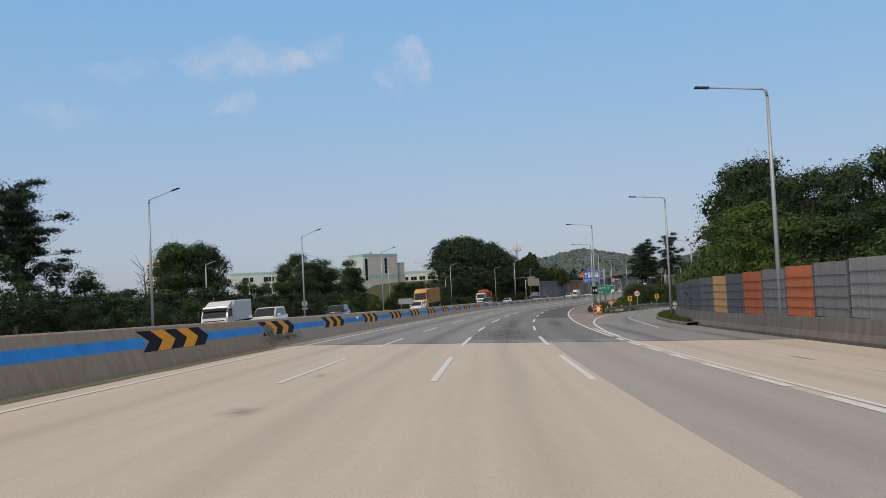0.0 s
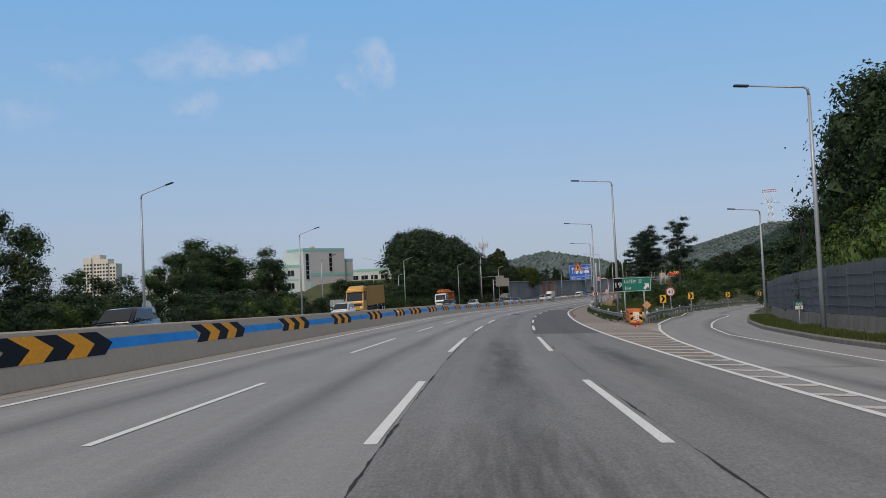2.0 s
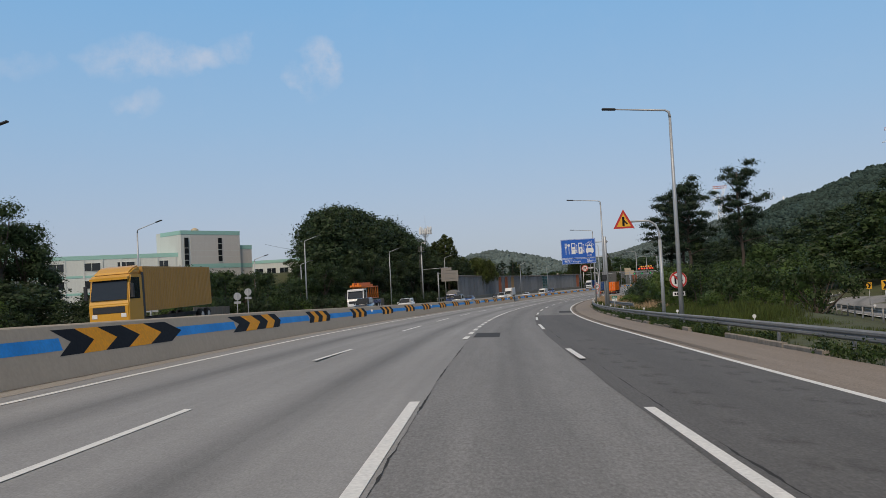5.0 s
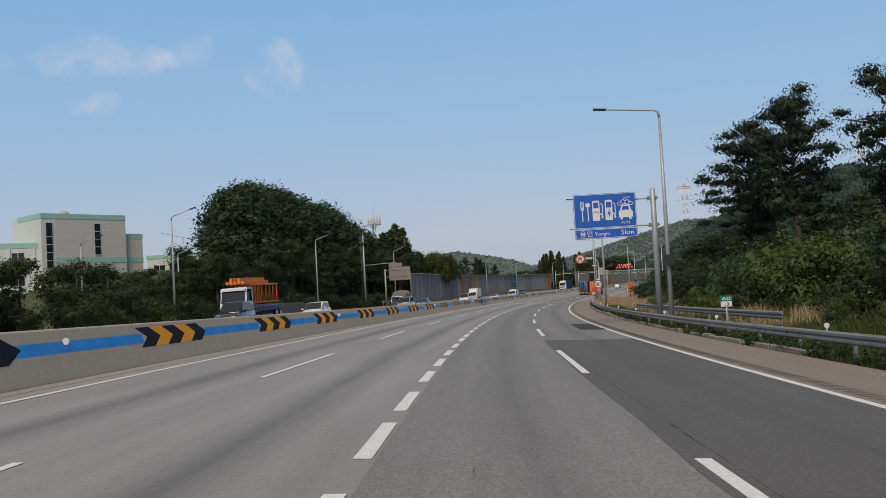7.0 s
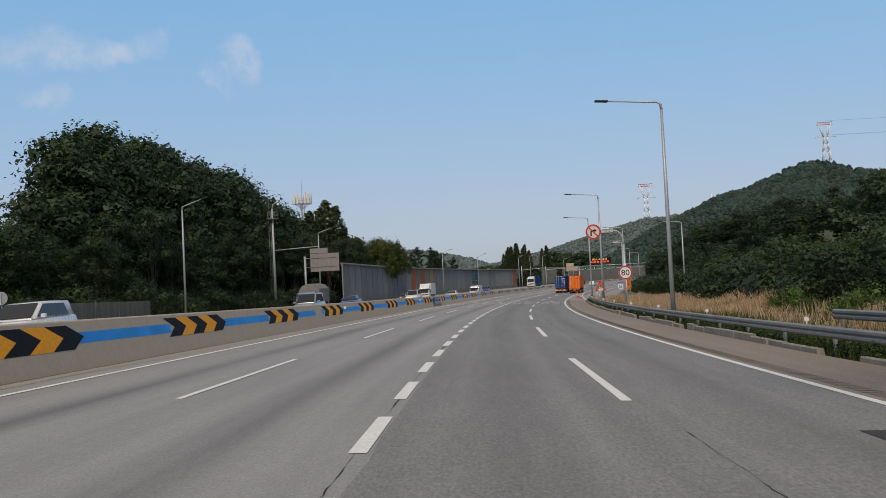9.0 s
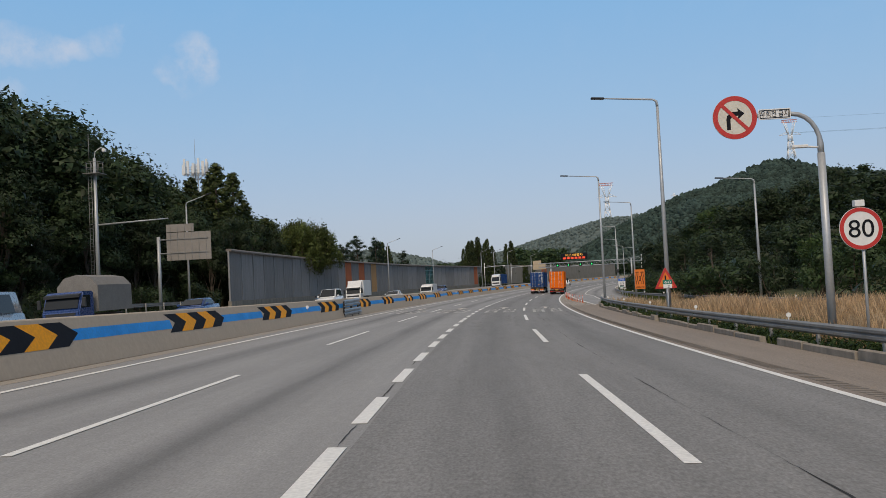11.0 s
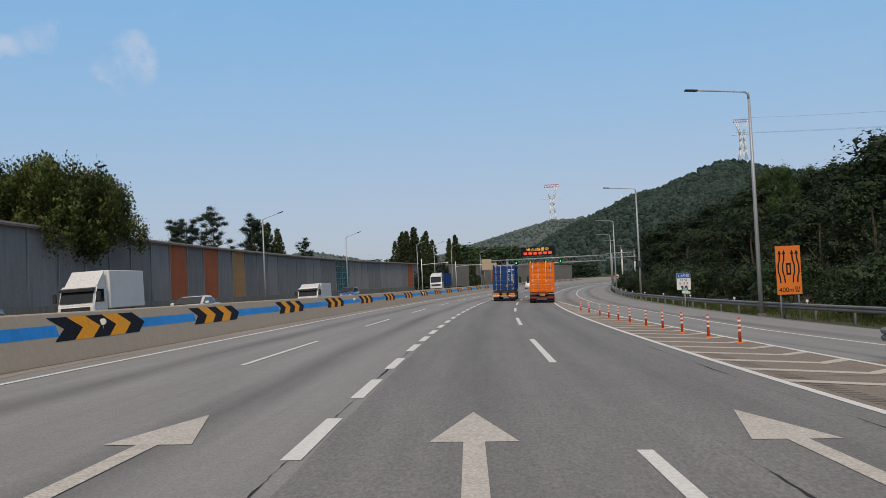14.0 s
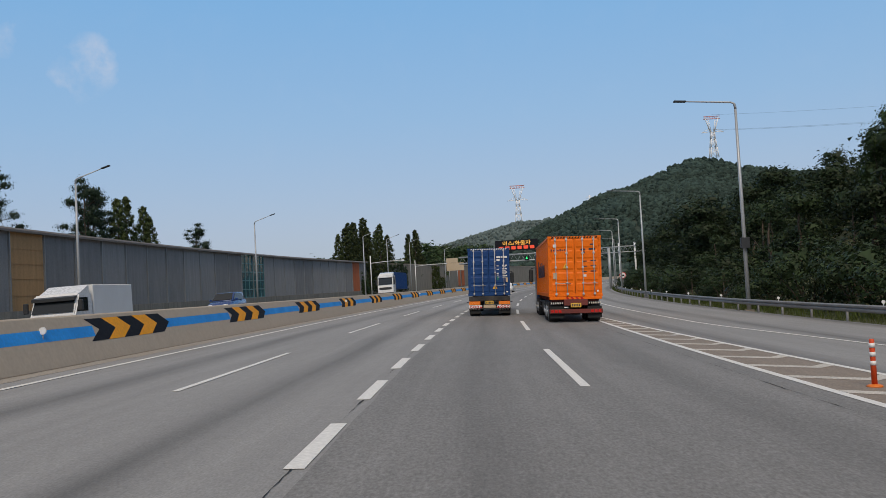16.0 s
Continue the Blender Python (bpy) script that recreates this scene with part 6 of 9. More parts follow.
def container(t, z0, length, paint, hazard, decals):
    """A shipping container whose doors face -y, under thing t."""
    W, H = 1.22, 2.78
    z1 = z0 + H
    bm = B()
    for sx in (-1, 1):
        corrugated(bm, 0.1, length - 0.1, z0 + 0.16, z1 - 0.1, sx * (W - 0.02), sx * 0.035)
    box(bm, -W + 0.03, W - 0.03, length - 0.1, length - 0.04, z0 + 0.1, z1 - 0.06)
    box(bm, -W + 0.02, W - 0.02, 0.1, length - 0.06, z1 - 0.05, z1 - 0.015)
    box(bm, -W + 0.05, W - 0.05, 0.1, length - 0.06, z0 + 0.1, z0 + 0.14)
    part("container_body", bm, paint, t, "corrugated steel container walls")
    bm = B()
    for sx in (-1, 1):
        x0, x1 = sorted((sx * W, sx * (W - 0.09)))
        box(bm, x0, x1, -0.02, 0.1, z0, z1, 0.008)
        box(bm, x0, x1, length - 0.1, length, z0, z1, 0.008)
        box(bm, x0, x1, 0.1, length - 0.1, z0, z0 + 0.17, 0.008)
        box(bm, x0, x1, 0.1, length - 0.1, z1 - 0.11, z1, 0.008)
    box(bm, -W + 0.09, W - 0.09, -0.02, 0.08, z0, z0 + 0.13, 0.008)
    box(bm, -W + 0.09, W - 0.09, -0.02, 0.08, z1 - 0.10, z1, 0.008)
    part("container_frame", bm, paint, t, "container corner posts and rails")
    for sx in (-1, 1):
        for zz in (z0 - 0.01, z1 - 0.11):
            for yy in (-0.035, length - 0.14):
                bm = B()
                box(bm, sx * W - 0.09, sx * W + 0.09, yy, yy + 0.17, zz, zz + 0.125, 0.012)
                bmesh.ops.translate(bm, vec=(-sx * 0.075, 0, 0), verts=bm.verts)
                part("corner_casting", bm, paint, t)
    for sx in (-1, 1):
        bm = B()
        xa, xb = sorted((sx * 0.012, sx * (W - 0.095)))
        za, zb = z0 + 0.135, z1 - 0.105
        box(bm, xa, xb, 0.0, 0.05, za, zb)
        d = part("container_door", bm, paint, t, "pressed steel container door")
        # pressed panels: proud bands between recessed fields
        k = 5
        for i in range(k):
            p, q = za + (zb - za) * i / k, za + (zb - za) * (i + 1) / k
            bm = B()
            slab(bm, [(xa + 0.08, 0.0, p + 0.07), (xb - 0.08, 0.0, p + 0.07), (xb - 0.08, -0.03, p + 0.15), (xa + 0.08, -0.03, p + 0.15)], 0.012, (0, 0.9, 0.3))
            box(bm, xa + 0.08, xb - 0.08, -0.03, 0.0, p + 0.15, q - 0.09)
            slab(bm, [(xa + 0.08, -0.03, q - 0.09), (xb - 0.08, -0.03, q - 0.09), (xb - 0.08, 0.0, q - 0.02), (xa + 0.08, 0.0, q - 0.02)], 0.012, (0, 0.9, -0.3))
            part("door_pressing", bm, paint, d)
        for f in (0.30, 0.72):
            x = sx * (W * f)
            bm = B()
            tube(bm, [(x, -0.075, z0 + 0.03), (x, -0.075, z1 - 0.03)], 0.019, 8)
            part("lock_rod", bm, STEEL, d, "galvanised lock rod")
            for zz in (z0 + 0.12, z0 + 0.62, z0 + 1.35, z0 + 2.0, z1 - 0.14):
                bm = B()
                box(bm, x - 0.05, x + 0.05, -0.10, -0.03, zz - 0.045, zz + 0.045, 0.01)
                part("rod_bracket", bm, STEEL, d)
            bm = B()
            tube(bm, [(x, -0.09, z0 + 0.62), (x + 0.16, -0.105, z0 + 0.60), (x + 0.40 * (1 if f < 0.5 else -1) * sx, -0.11, z0 + 0.60)], 0.014, 7)
            part("lock_handle", bm, STEEL, d)
        for zz in (0.35, 1.0, 1.75, 2.4):
            bm = B()
            xh = sx * (W - 0.07)
            box(bm, xh - 0.05, xh + 0.05, -0.04, -0.01, z0 + zz - 0.06, z0 + zz + 0.06, 0.008)
            part("hinge", bm, paint, d)
    # slanted warning stripes over the doors
    for i in range(16):
        x = -W + 0.16 + i * (2 * W - 0.28) / 16
        bm = B()
        slab(bm, [(x, -0.026, z1 - 0.088), (x + 0.07, -0.026, z1 - 0.088), (x + 0.11, -0.026, z1 - 0.015), (x + 0.04, -0.026, z1 - 0.015)], 0.004)
        part("warning_stripe", bm, hazard, t)
    for x0, x1, h0, h1, mt in decals:
        bm = B()
        box(bm, x0, x1, -0.041, -0.032, z0 + h0, z0 + h1)
        part("marking", bm, mt, t)
    for xc, hh in ((0.34, 0.40) if paint is CONT_BLUE else (-0.42, 1.30),):
        bm = B()
        slab(bm, [(xc - 0.14, -0.046, z0 + hh), (xc + 0.14, -0.046, z0 + hh), (xc, -0.046, z0 + hh + 0.24)], 0.006)
        part("warning_triangle", bm, SIGN_YELLOW, t, "yellow warning triangle sticker")
        bm = B()
        slab(bm, [(xc - 0.018, -0.050, z0 + hh + 0.05), (xc + 0.018, -0.050, z0 + hh + 0.05), (xc, -0.050, z0 + hh + 0.17)], 0.004)
        part("warning_mark", bm, BLACK, t)


def cab(t, y, paint, mirror=True):
    """The tractor's cab with its back at y, front ahead."""
    bm = B()
    pts = [(y, 0.95), (y, 3.55), (y + 0.55, 3.8), (y + 1.55, 3.55), (y + 2.15, 2.3), (y + 2.25, 1.5), (y + 2.25, 0.45), (y + 0.2, 0.45)]
    slab(bm, [(-1.2, a, b) for a, b in pts], 2.4, (1, 0, 0))
    bmesh.ops.bevel(bm, geom=list(bm.edges), offset=0.05, segments=2, affect="EDGES")
    c = part("cab", bm, paint, t, "tractor cab")
    bm = B()
    slab(bm, [(-1.10, y + 1.62, 3.42), (1.10, y + 1.62, 3.42), (1.10, y + 2.17, 2.25), (-1.10, y + 2.17, 2.25)], 0.03, (0, 1, 0.4))
    part("windscreen", bm, GLASS_DARK, c)
    for sx in (-1, 1):
        bm = B()
        slab(bm, [(sx * 1.205, y + 0.75, 2.2), (sx * 1.205, y + 1.9, 2.2), (sx * 1.205, y + 1.5, 3.2), (sx * 1.205, y + 0.75, 3.2)], 0.012, (sx, 0, 0))
        part("side_window", bm, GLASS_DARK, c)
        bm = B()
        box(bm, sx * 1.46 - 0.13, sx * 1.46 + 0.13, y + 1.72, y + 1.9, 1.95, 2.75, 0.05)
        tube(bm, [(sx * 1.18, y + 1.75, 2.85), (sx * 1.46, y + 1.8, 2.8), (sx * 1.46, y + 1.8, 2.7)], 0.025, 6)
        part("wing_mirror", bm, DARKMETAL, c, "black wing mirror")
        wheel(t, sx * 1.02, y + 1.35, 0.5, 0.32, sx)
    bm = B()
    box(bm, -1.2, 1.2, y + 2.2, y + 2.42, 0.35, 0.85, 0.06)
    part("front_bumper", bm, paint, c)
    return c


def trailer(m, paint, hazard, decals, label, low_lights, length=12.19, z0=1.2):
    t = thing("container_truck", m, label, "truck", "container trucks on the carriageway")
    container(t, z0, length, paint, hazard, decals)
    bm = B()
    for sx in (-1, 1):
        box(bm, sx * 0.45 - 0.07, sx * 0.45 + 0.07, 0.02, length + 0.3, z0 - 0.36, z0 - 0.05)
    for yy in (0.25, 2.5, 5.0, 8.0, 11.5):
        box(bm, -1.1, 1.1, yy, yy + 0.14, z0 - 0.22, z0 - 0.04)
    part("trailer_frame", bm, CHASSIS_RED if paint is CONT_ORANGE else CHASSIS, t, "trailer chassis rails")
    for yy in (1.3, 2.62, 3.94):
        for sx in (-1, 1):
            wheel(t, sx * 0.93, yy, 0.49, 0.56, sx)
        bm = B()
        tube(bm, [(-0.8, yy, 0.49), (0.8, yy, 0.49)], 0.08, 10)
        part("axle", bm, CHASSIS, t)
    for yy in (length - 1.2, length + 0.1):
        for sx in (-1, 1):
            wheel(t, sx * 0.93, yy, 0.5, 0.56, sx)
    bm = B()
    for sx in (-1, 1):
        box(bm, sx * 0.98 - 0.2, sx * 0.98 + 0.2, 5.6, 7.4, 0.45, 0.95, 0.05)
        box(bm, sx * 1.16 - 0.02, sx * 1.16 + 0.02, 4.7, 10.2, 0.85, 0.92)
        box(bm, sx * 1.16 - 0.02, sx * 1.16 + 0.02, 4.7, 10.2, 0.55, 0.62)
    part("side_guard", bm, CHASSIS, t, "dark side guard and tool boxes")
    cab(t, length + 0.75, CAB_BLUE if paint is CONT_ORANGE else WHITE)
    # rear end
    bm = B()
    if low_lights:
        box(bm, -1.2, 1.2, -0.06, 0.08, z0 - 0.30, z0 - 0.03, 0.02)
        box(bm, -1.22, 1.22, -0.10, 0.02, 0.42, 0.50, 0.01)
        part("rear_beam", bm, CHASSIS, t, "dark rear cross beam")
        for sx in (-1, 1):
            bm = B()
            box(bm, sx * 0.87 - 0.33, sx * 0.87 + 0.33, -0.09, -0.05, z0 - 0.52, z0 - 0.32, 0.01)
            part("reflector_board", bm, LAMP_AMBER, t, "orange reflector board")
            bm = B()
            box(bm, sx * 0.82 - 0.38, sx * 0.82 + 0.38, -0.10, -0.05, z0 - 0.74, z0 - 0.55, 0.01)
            lb = part("lamp_board", bm, WHITE, t, "white tail lamp board")
            for k in range(3):
                bm = B()
                disc(bm, sx * (1.08 - 0.19 * k), z0 - 0.645, 0.075, -0.125, 0.024, 16)
                part("tail_lamp", bm, LAMP_RED, lb)
                bm = B()
                disc(bm, sx * (1.08 - 0.19 * k), z0 - 0.645, 0.042, -0.131, 0.006, 14)
                part("lamp_lens", bm, WHITE, lb)
            bm = B()
            slab(bm, [(sx * 0.51 - 0.08, -0.115, z0 - 0.71), (sx * 0.51 + 0.08, -0.115, z0 - 0.71), (sx * 0.51, -0.115, z0 - 0.57)], 0.01)
            part("red_triangle", bm, LAMP_RED, lb)
            bm = B()
            box(bm, sx * 0.86 - 0.33, sx * 0.86 + 0.33, 0.04, 0.07, 0.16, 0.52, 0.01)
            mf = part("mud_flap", bm, RUBBER, t, "black mud flap")
            for k in range(4):
                bm = B()
                box(bm, sx * 0.86 - 0.30 + 0.15 * k, sx * 0.86 - 0.19 + 0.15 * k, 0.03, 0.04, 0.38, 0.47)
                part("flap_mark", bm, WORN_PAINT, mf)
            bm = B()
            tube(bm, [(sx * 1.2, -0.05, z0 - 0.36), (sx * 1.34, -0.05, z0 - 0.36)], [0.012, 0.03], 8)
            part("side_marker", bm, DARKMETAL, t)
        bm = B()
        box(bm, -1.2, 1.2, -0.09, -0.05, 0.42, 0.50, 0.01)
        part("underrun_stripe", bm, LAMP_RED, t, "red striped underrun bar")
        bm = B()
        box(bm, -0.36, 0.36, -0.08, 0.0, z0 - 0.78, z0 - 0.56, 0.02)
        part("light_bar", bm, BEIGE, t, "pale centre panel")
    else:
        box(bm, -1.2, 1.2, -0.04, 0.06, z0 - 0.14, z0 - 0.01, 0.015)
        part("rear_beam", bm, CONT_ORANGE, t, "orange rear cross beam")
        bm = B()
        box(bm, -0.55, 0.55, -0.05, 0.02, z0 - 0.42, z0 - 0.12, 0.015)
        part("tail_frame", bm, CHASSIS_RED, t, "dark red tail frame")
        bm = B()
        box(bm, -1.22, 1.22, -0.10, 0.02, 0.42, 0.62, 0.02)
        bp = part("underrun_bar", bm, CHASSIS_RED, t, "dark red underrun bar")
        for sx in (-1, 1):
            for k in range(3):
                bm = B()
                box(bm, sx * (1.08 - 0.17 * k) - 0.065, sx * (1.08 - 0.17 * k) + 0.065, -0.125, -0.09, 0.46, 0.58, 0.012)
                part("tail_lamp", bm, LAMP_RED, bp)
            for k in range(6):
                bm = B()
                box(bm, sx * (1.12 - 0.1 * k) - 0.03, sx * (1.12 - 0.1 * k) + 0.03, -0.05, -0.02, z0 - 0.34, z0 - 0.26)
                part("marker_lamp", bm, WORN_PAINT, t)
            bm = B()
            box(bm, sx * 0.86 - 0.33, sx * 0.86 + 0.33, 0.06, 0.09, 0.2, 0.75, 0.01)
            part("mud_flap", bm, RUBBER, t, "black mud flap")
        bm = B()
        for k in range(4):
            slab(bm, [(-0.40 + 0.22 * k, -0.056, z0 - 0.12), (-0.30 + 0.22 * k, -0.056, z0 - 0.12), (-0.36 + 0.22 * k, -0.056, z0 - 0.02), (-0.46 + 0.22 * k, -0.056, z0 - 0.02)], 0.01)
        part("tail_stripe", bm, LAMP_RED, t)
    bm = B()
    box(bm, -0.24, 0.24, -0.12, -0.09, z0 - 0.50, z0 - 0.30, 0.01)
    pl = part("number_plate", bm, PLATE, t, "yellow number plate")
    for k in range(5):
        bm = B()
        box(bm, -0.19 + 0.08 * k, -0.14 + 0.08 * k, -0.124, -0.12, z0 - 0.46, z0 - 0.34)
        part("plate_bar", bm, INK, pl)
    return t


CAB_BLUE = surf("dark_blue_cab_paint", (0.02, 0.035, 0.09), 0.35, 0, 0.1, 1, 10, 0.06, 0.02, coat=0.4)
W3 = WHITE
blue_marks = [(0.46, 0.70, 2.20, 2.31, W3), (0.76, 0.82, 2.20, 2.31, W3), (0.85, 1.08, 2.20, 2.31, W3), (0.46, 0.66, 2.03, 2.13, W3)]
for k in range(4):
    blue_marks += [(0.46, 0.58 + 0.03 * (k % 2), 1.72 - 0.22 * k, 1.76 - 0.22 * k, W3), (0.80, 0.92, 1.73 - 0.2 * k, 1.80 - 0.2 * k, W3), (0.95, 1.06, 1.73 - 0.2 * k, 1.80 - 0.2 * k, W3), (0.80, 1.0, 1.65 - 0.2 * k, 1.69 - 0.2 * k, W3)]
blue_marks += [(0.46, 0.56, 0.90, 1.12, GREEN), (0.46, 0.58, 1.18, 1.22, W3), (0.98, 1.10, 0.78, 1.05, BEIGE), (1.0, 1.1, 0.18, 0.25, W3)]
orange_marks = [(-0.98, -0.83, 2.28, 2.42, W3), (0.28, 0.50, 2.12, 2.20, INK), (0.66, 0.96, 2.14, 2.22, INK), (0.34, 0.48, 1.99, 2.07, INK), (0.72, 0.9, 2.36, 2.42, INK), (-1.0, -0.83, 0.82, 1.10, BEIGE), (0.38, 0.52, 0.90, 1.0, W3), (0.98, 1.06, 0.2, 0.27, W3)]
for k in range(8):
    orange_marks.append((-1.08 + 0.1 * k, -1.02 + 0.1 * k, 2.10, 2.20 - 0.03 * (k % 2), INK))
for k in range(3):
    orange_marks += [(0.34, 0.56, 1.60 - 0.24 * k, 1.64 - 0.24 * k, INK), (0.72, 0.98, 1.62 - 0.24 * k, 1.66 - 0.24 * k, INK)]
trailer(laid(419.6, 0.36), CONT_BLUE, WHITE, blue_marks, "blue shipping container on a semi-trailer driving ahead", True)
orange_truck = trailer(laid(408.6, 4.48), CONT_ORANGE, BLACK, orange_marks, "bright orange shipping container on a semi-trailer driving ahead", False)
for k, (w, hh) in enumerate(((0.62, 0.9), (0.5, 0.6), (0.52, 0.75), (0.5, 0.6), (0.5, 0.75), (0.5, 0.6), (0.55, 0.6))):
    bm = B()
    box(bm, -1.238, -1.222, 9.6 - 0.95 * k - w, 9.6 - 0.95 * k, 2.15, 2.15 + hh)
    part("side_lettering", bm, INK, orange_truck, "large dark side lettering")

# ---- signs ----


def lettering(body, size, mat, parent, x, y, z, name="lettering", width=None, turn=None):
    """Raised characters on a plate that faces -y; x is their middle, z their foot."""
    cu = bpy.data.curves.new("characters", "FONT")
    cu.body, cu.size, cu.extrude, cu.align_x = body, size, 0.002, "CENTER"
    tmp = new("characters", cu)
    me = bpy.data.meshes.new_from_object(tmp.evaluated_get(bpy.context.evaluated_depsgraph_get()))
    bpy.data.objects.remove(tmp)
    me.materials.clear()
    me.materials.append(mat)
    ob = new(name, me)
    ob.parent = parent
    k = 1.0
    if width and len(me.vertices):
        xs = [v.co.x for v in me.vertices]
        k = width / max(max(xs) - min(xs), 1e-3)
    ob.matrix_basis = Matrix.Translation((x, y, z)) @ (turn or pose(0, 0, 0, 90)) @ Matrix.Diagonal((k, 1, 1, 1))
    return ob


def plate(t, x0, x1, z0, z1, mat, y=0.0, name="sign_panel", label="", rim=None, thick=0.03):
    bm = B()
    box(bm, x0, x1, y, y + thick, z0, z1, 0.006)
    p = part(name, bm, mat, t, label)
    if rim:
        e, w = 0.03, 0.025
        bm = B()
        for a, b, c, d in ((x0 + e, x1 - e, z0 + e, z0 + e + w), (x0 + e, x1 - e, z1 - e - w, z1 - e), (x0 + e, x0 + e + w, z0 + e + w, z1 - e - w), (x1 - e - w, x1 - e, z0 + e + w, z1 - e - w)):
            box(bm, a, b, y - 0.004, y, c, d)
        part("sign_border", bm, rim, p)
    return p


def pole_of(t, x, y, z0, z1, r=0.05, mat=None, name="pole"):
    bm = B()
    tube(bm, [(x, y, z0), (x, y, z1)], r, 12)
    return part(name, bm, mat or POLE, t, smooth=True)


def shape(t, name, pts, mat, y=-0.006, depth=0.005, label=""):
    bm = B()
    slab(bm, [(x, y, z) for x, z in pts], depth)
    return part(name, bm, mat, t, label)


def round_sign(m, z, r, label, pole_x=0.0, pole_top=None, post_r=0.038):
    t = thing("traffic_sign", m, label, "traffic sign", "traffic signs")
    bm = B()
    disc(bm, 0, z, r, 0.0, 0.025, 36)
    p = part("sign_panel", bm, WHITE, t)
    bm = B()
    disc(bm, 0, z, r * 0.985, -0.006, 0.005, 36, r * 0.80)
    part("red_ring", bm, RED, p, "red ring")
    if pole_top is not False:
        pole_of(t, pole_x, 0.07, -0.4, pole_top or z + r * 0.6, post_r)
    return t, p


# exit direction sign
t = thing("direction_sign", post(123.3, 8.9), "green exit direction sign with a black number field", "road sign")
p = plate(t, 0.0, 3.15, 2.38, 3.58, GREEN, label="green sign panel", rim=WHITE)
bm = B()
box(bm, 0.06, 0.78, -0.012, 0.0, 2.45, 3.51, 0.004)
part("number_field", bm, BLACK, p, "black number field")
lettering("19", 0.62, WHITE, p, 0.42, -0.016, 2.76, width=0.52)
lettering("나가는 곳", 0.38, WHITE, p, 1.68, -0.008, 3.10, width=1.45)
lettering("Exit", 0.34, WHITE, p, 1.24, -0.008, 2.58, width=0.5)
shape(p, "arrow", [(2.50, 2.62), (2.66, 2.50), (2.86, 2.74), (2.98, 2.62), (2.98, 3.02), (2.58, 3.02), (2.70, 2.90)], WHITE)
for x in (0.95, 2.55):
    pole_of(t, x, 0.1, -0.4, 3.4, 0.06)

t, p = round_sign(post(early(140.3), 15.9), 2.45, 0.46, "round white 40 speed limit sign with a red ring")
lettering("40", 0.56, BLACK, p, 0, -0.008, 2.26, width=0.52)


def curve_board(s, n, z):
    t = thing("chevron_sign", post(s, n), "yellow board with a black bend chevron", "traffic sign", "chevron boards on the ramp")
    p = plate(t, -0.3, 0.3, z - 0.38, z + 0.38, SIGN_YELLOW)
    shape(p, "chevron", [(-0.2, z + 0.3), (0.0, z + 0.3), (0.2, z), (0.0, z - 0.3), (-0.2, z - 0.3), (0.0, z)], BLACK)
    pole_of(t, 0, 0.06, -0.4, z, 0.035)


for s, n, z in ((136, 14.6, 1.75), (early(152), 19.6, 2.0), (early(190), 29.8, 2.2), (early(225), 40.0, 2.3)):
    curve_board(s, n, z)

# crash cushion on the exit nose
cush = thing("crash_cushion", post(111.0, 9.32, 0, -3.0), "orange ribbed crash cushion with a black and yellow striped nose", "crash cushion")
ORANGE_OLD = surf("faded_orange_plastic", (0.50, 0.13, 0.045), 0.65, 0, 0.18, 1.2, 10, 0.15, 0.1)
for k in range(2):
    for lv in range(3):
        bm = B()
        z = 0.18 + 0.30 * lv
        slab(bm, [(-0.42, 0.7 + 2.0 * k, z), (0.42, 0.7 + 2.0 * k, z), (0.45, 0.7 + 2.0 * k, z + 0.06), (0.45, 0.7 + 2.0 * k, z + 0.18), (0.40, 0.7 + 2.0 * k, z + 0.26), (-0.40, 0.7 + 2.0 * k, z + 0.26), (-0.45, 0.7 + 2.0 * k, z + 0.18), (-0.45, 0.7 + 2.0 * k, z + 0.06)], 1.94, (0, 1, 0))
        part("cushion_panel", bm, ORANGE_OLD, cush, "ribbed faded orange panel")
bm = B()
pts = [(-0.45, 0.0), (-0.30, -0.28), (0.30, -0.28), (0.45, 0.0), (0.45, 0.68), (-0.45, 0.68)]
slab(bm, [(x, y, 0.12) for x, y in pts], 1.0, (0, 0, 1))
nose = part("nose", bm, ORANGE, cush, "bright orange nose cap")
for sx in (-1, 1):
    for k in range(4):
        bm = B()
        a = 0.22 + 0.2 * k
        slab(bm, [(sx * 0.41, -0.30, a - 0.1 if k else 0.2), (sx * 0.41, -0.30, a + 0.08), (sx * 0.18, -0.30, a + 0.2 if k < 3 else 0.86), (sx * 0.18, -0.30, a + 0.04)], 0.02)
        part("nose_stripe", bm, BLACK if k % 2 else SIGN_YELLOW, nose)
bm = B()
box(bm, -0.19, 0.19, -0.32, -0.29, 0.38, 0.92)
part("notice", bm, WHITE, nose, "white notice plate")
t = thing("striped_board", post(116.9, 9.18, 0, 0), "black and pale striped guard board at the guardrail's end", "guard board")
bm = B()
box(bm, -0.02, 0.02, -1.3, 1.3, 0.15, 0.85)
p = part("board", bm, PLATE, t)
for k in range(11):
    bm = B()
    y = -1.25 + 0.23 * k
    slab(bm, [(-0.026, y, 0.17), (-0.026, y + 0.1, 0.17), (-0.026, min(y + 0.45, 1.29), 0.83), (-0.026, min(y + 0.35, 1.25), 0.83)], 0.006, (1, 0, 0))
    part("stripe", bm, BLACK, p)
for yy in (-1.1, 1.1):
    bm = B()
    box(bm, 0.02, 0.1, yy - 0.04, yy + 0.04, -0.4, 0.85)
    part("stake", bm, GALV, t)
t = thing("marker_board", post(120.6, 11.3), "diamond marker board with round orange reflectors", "traffic sign")
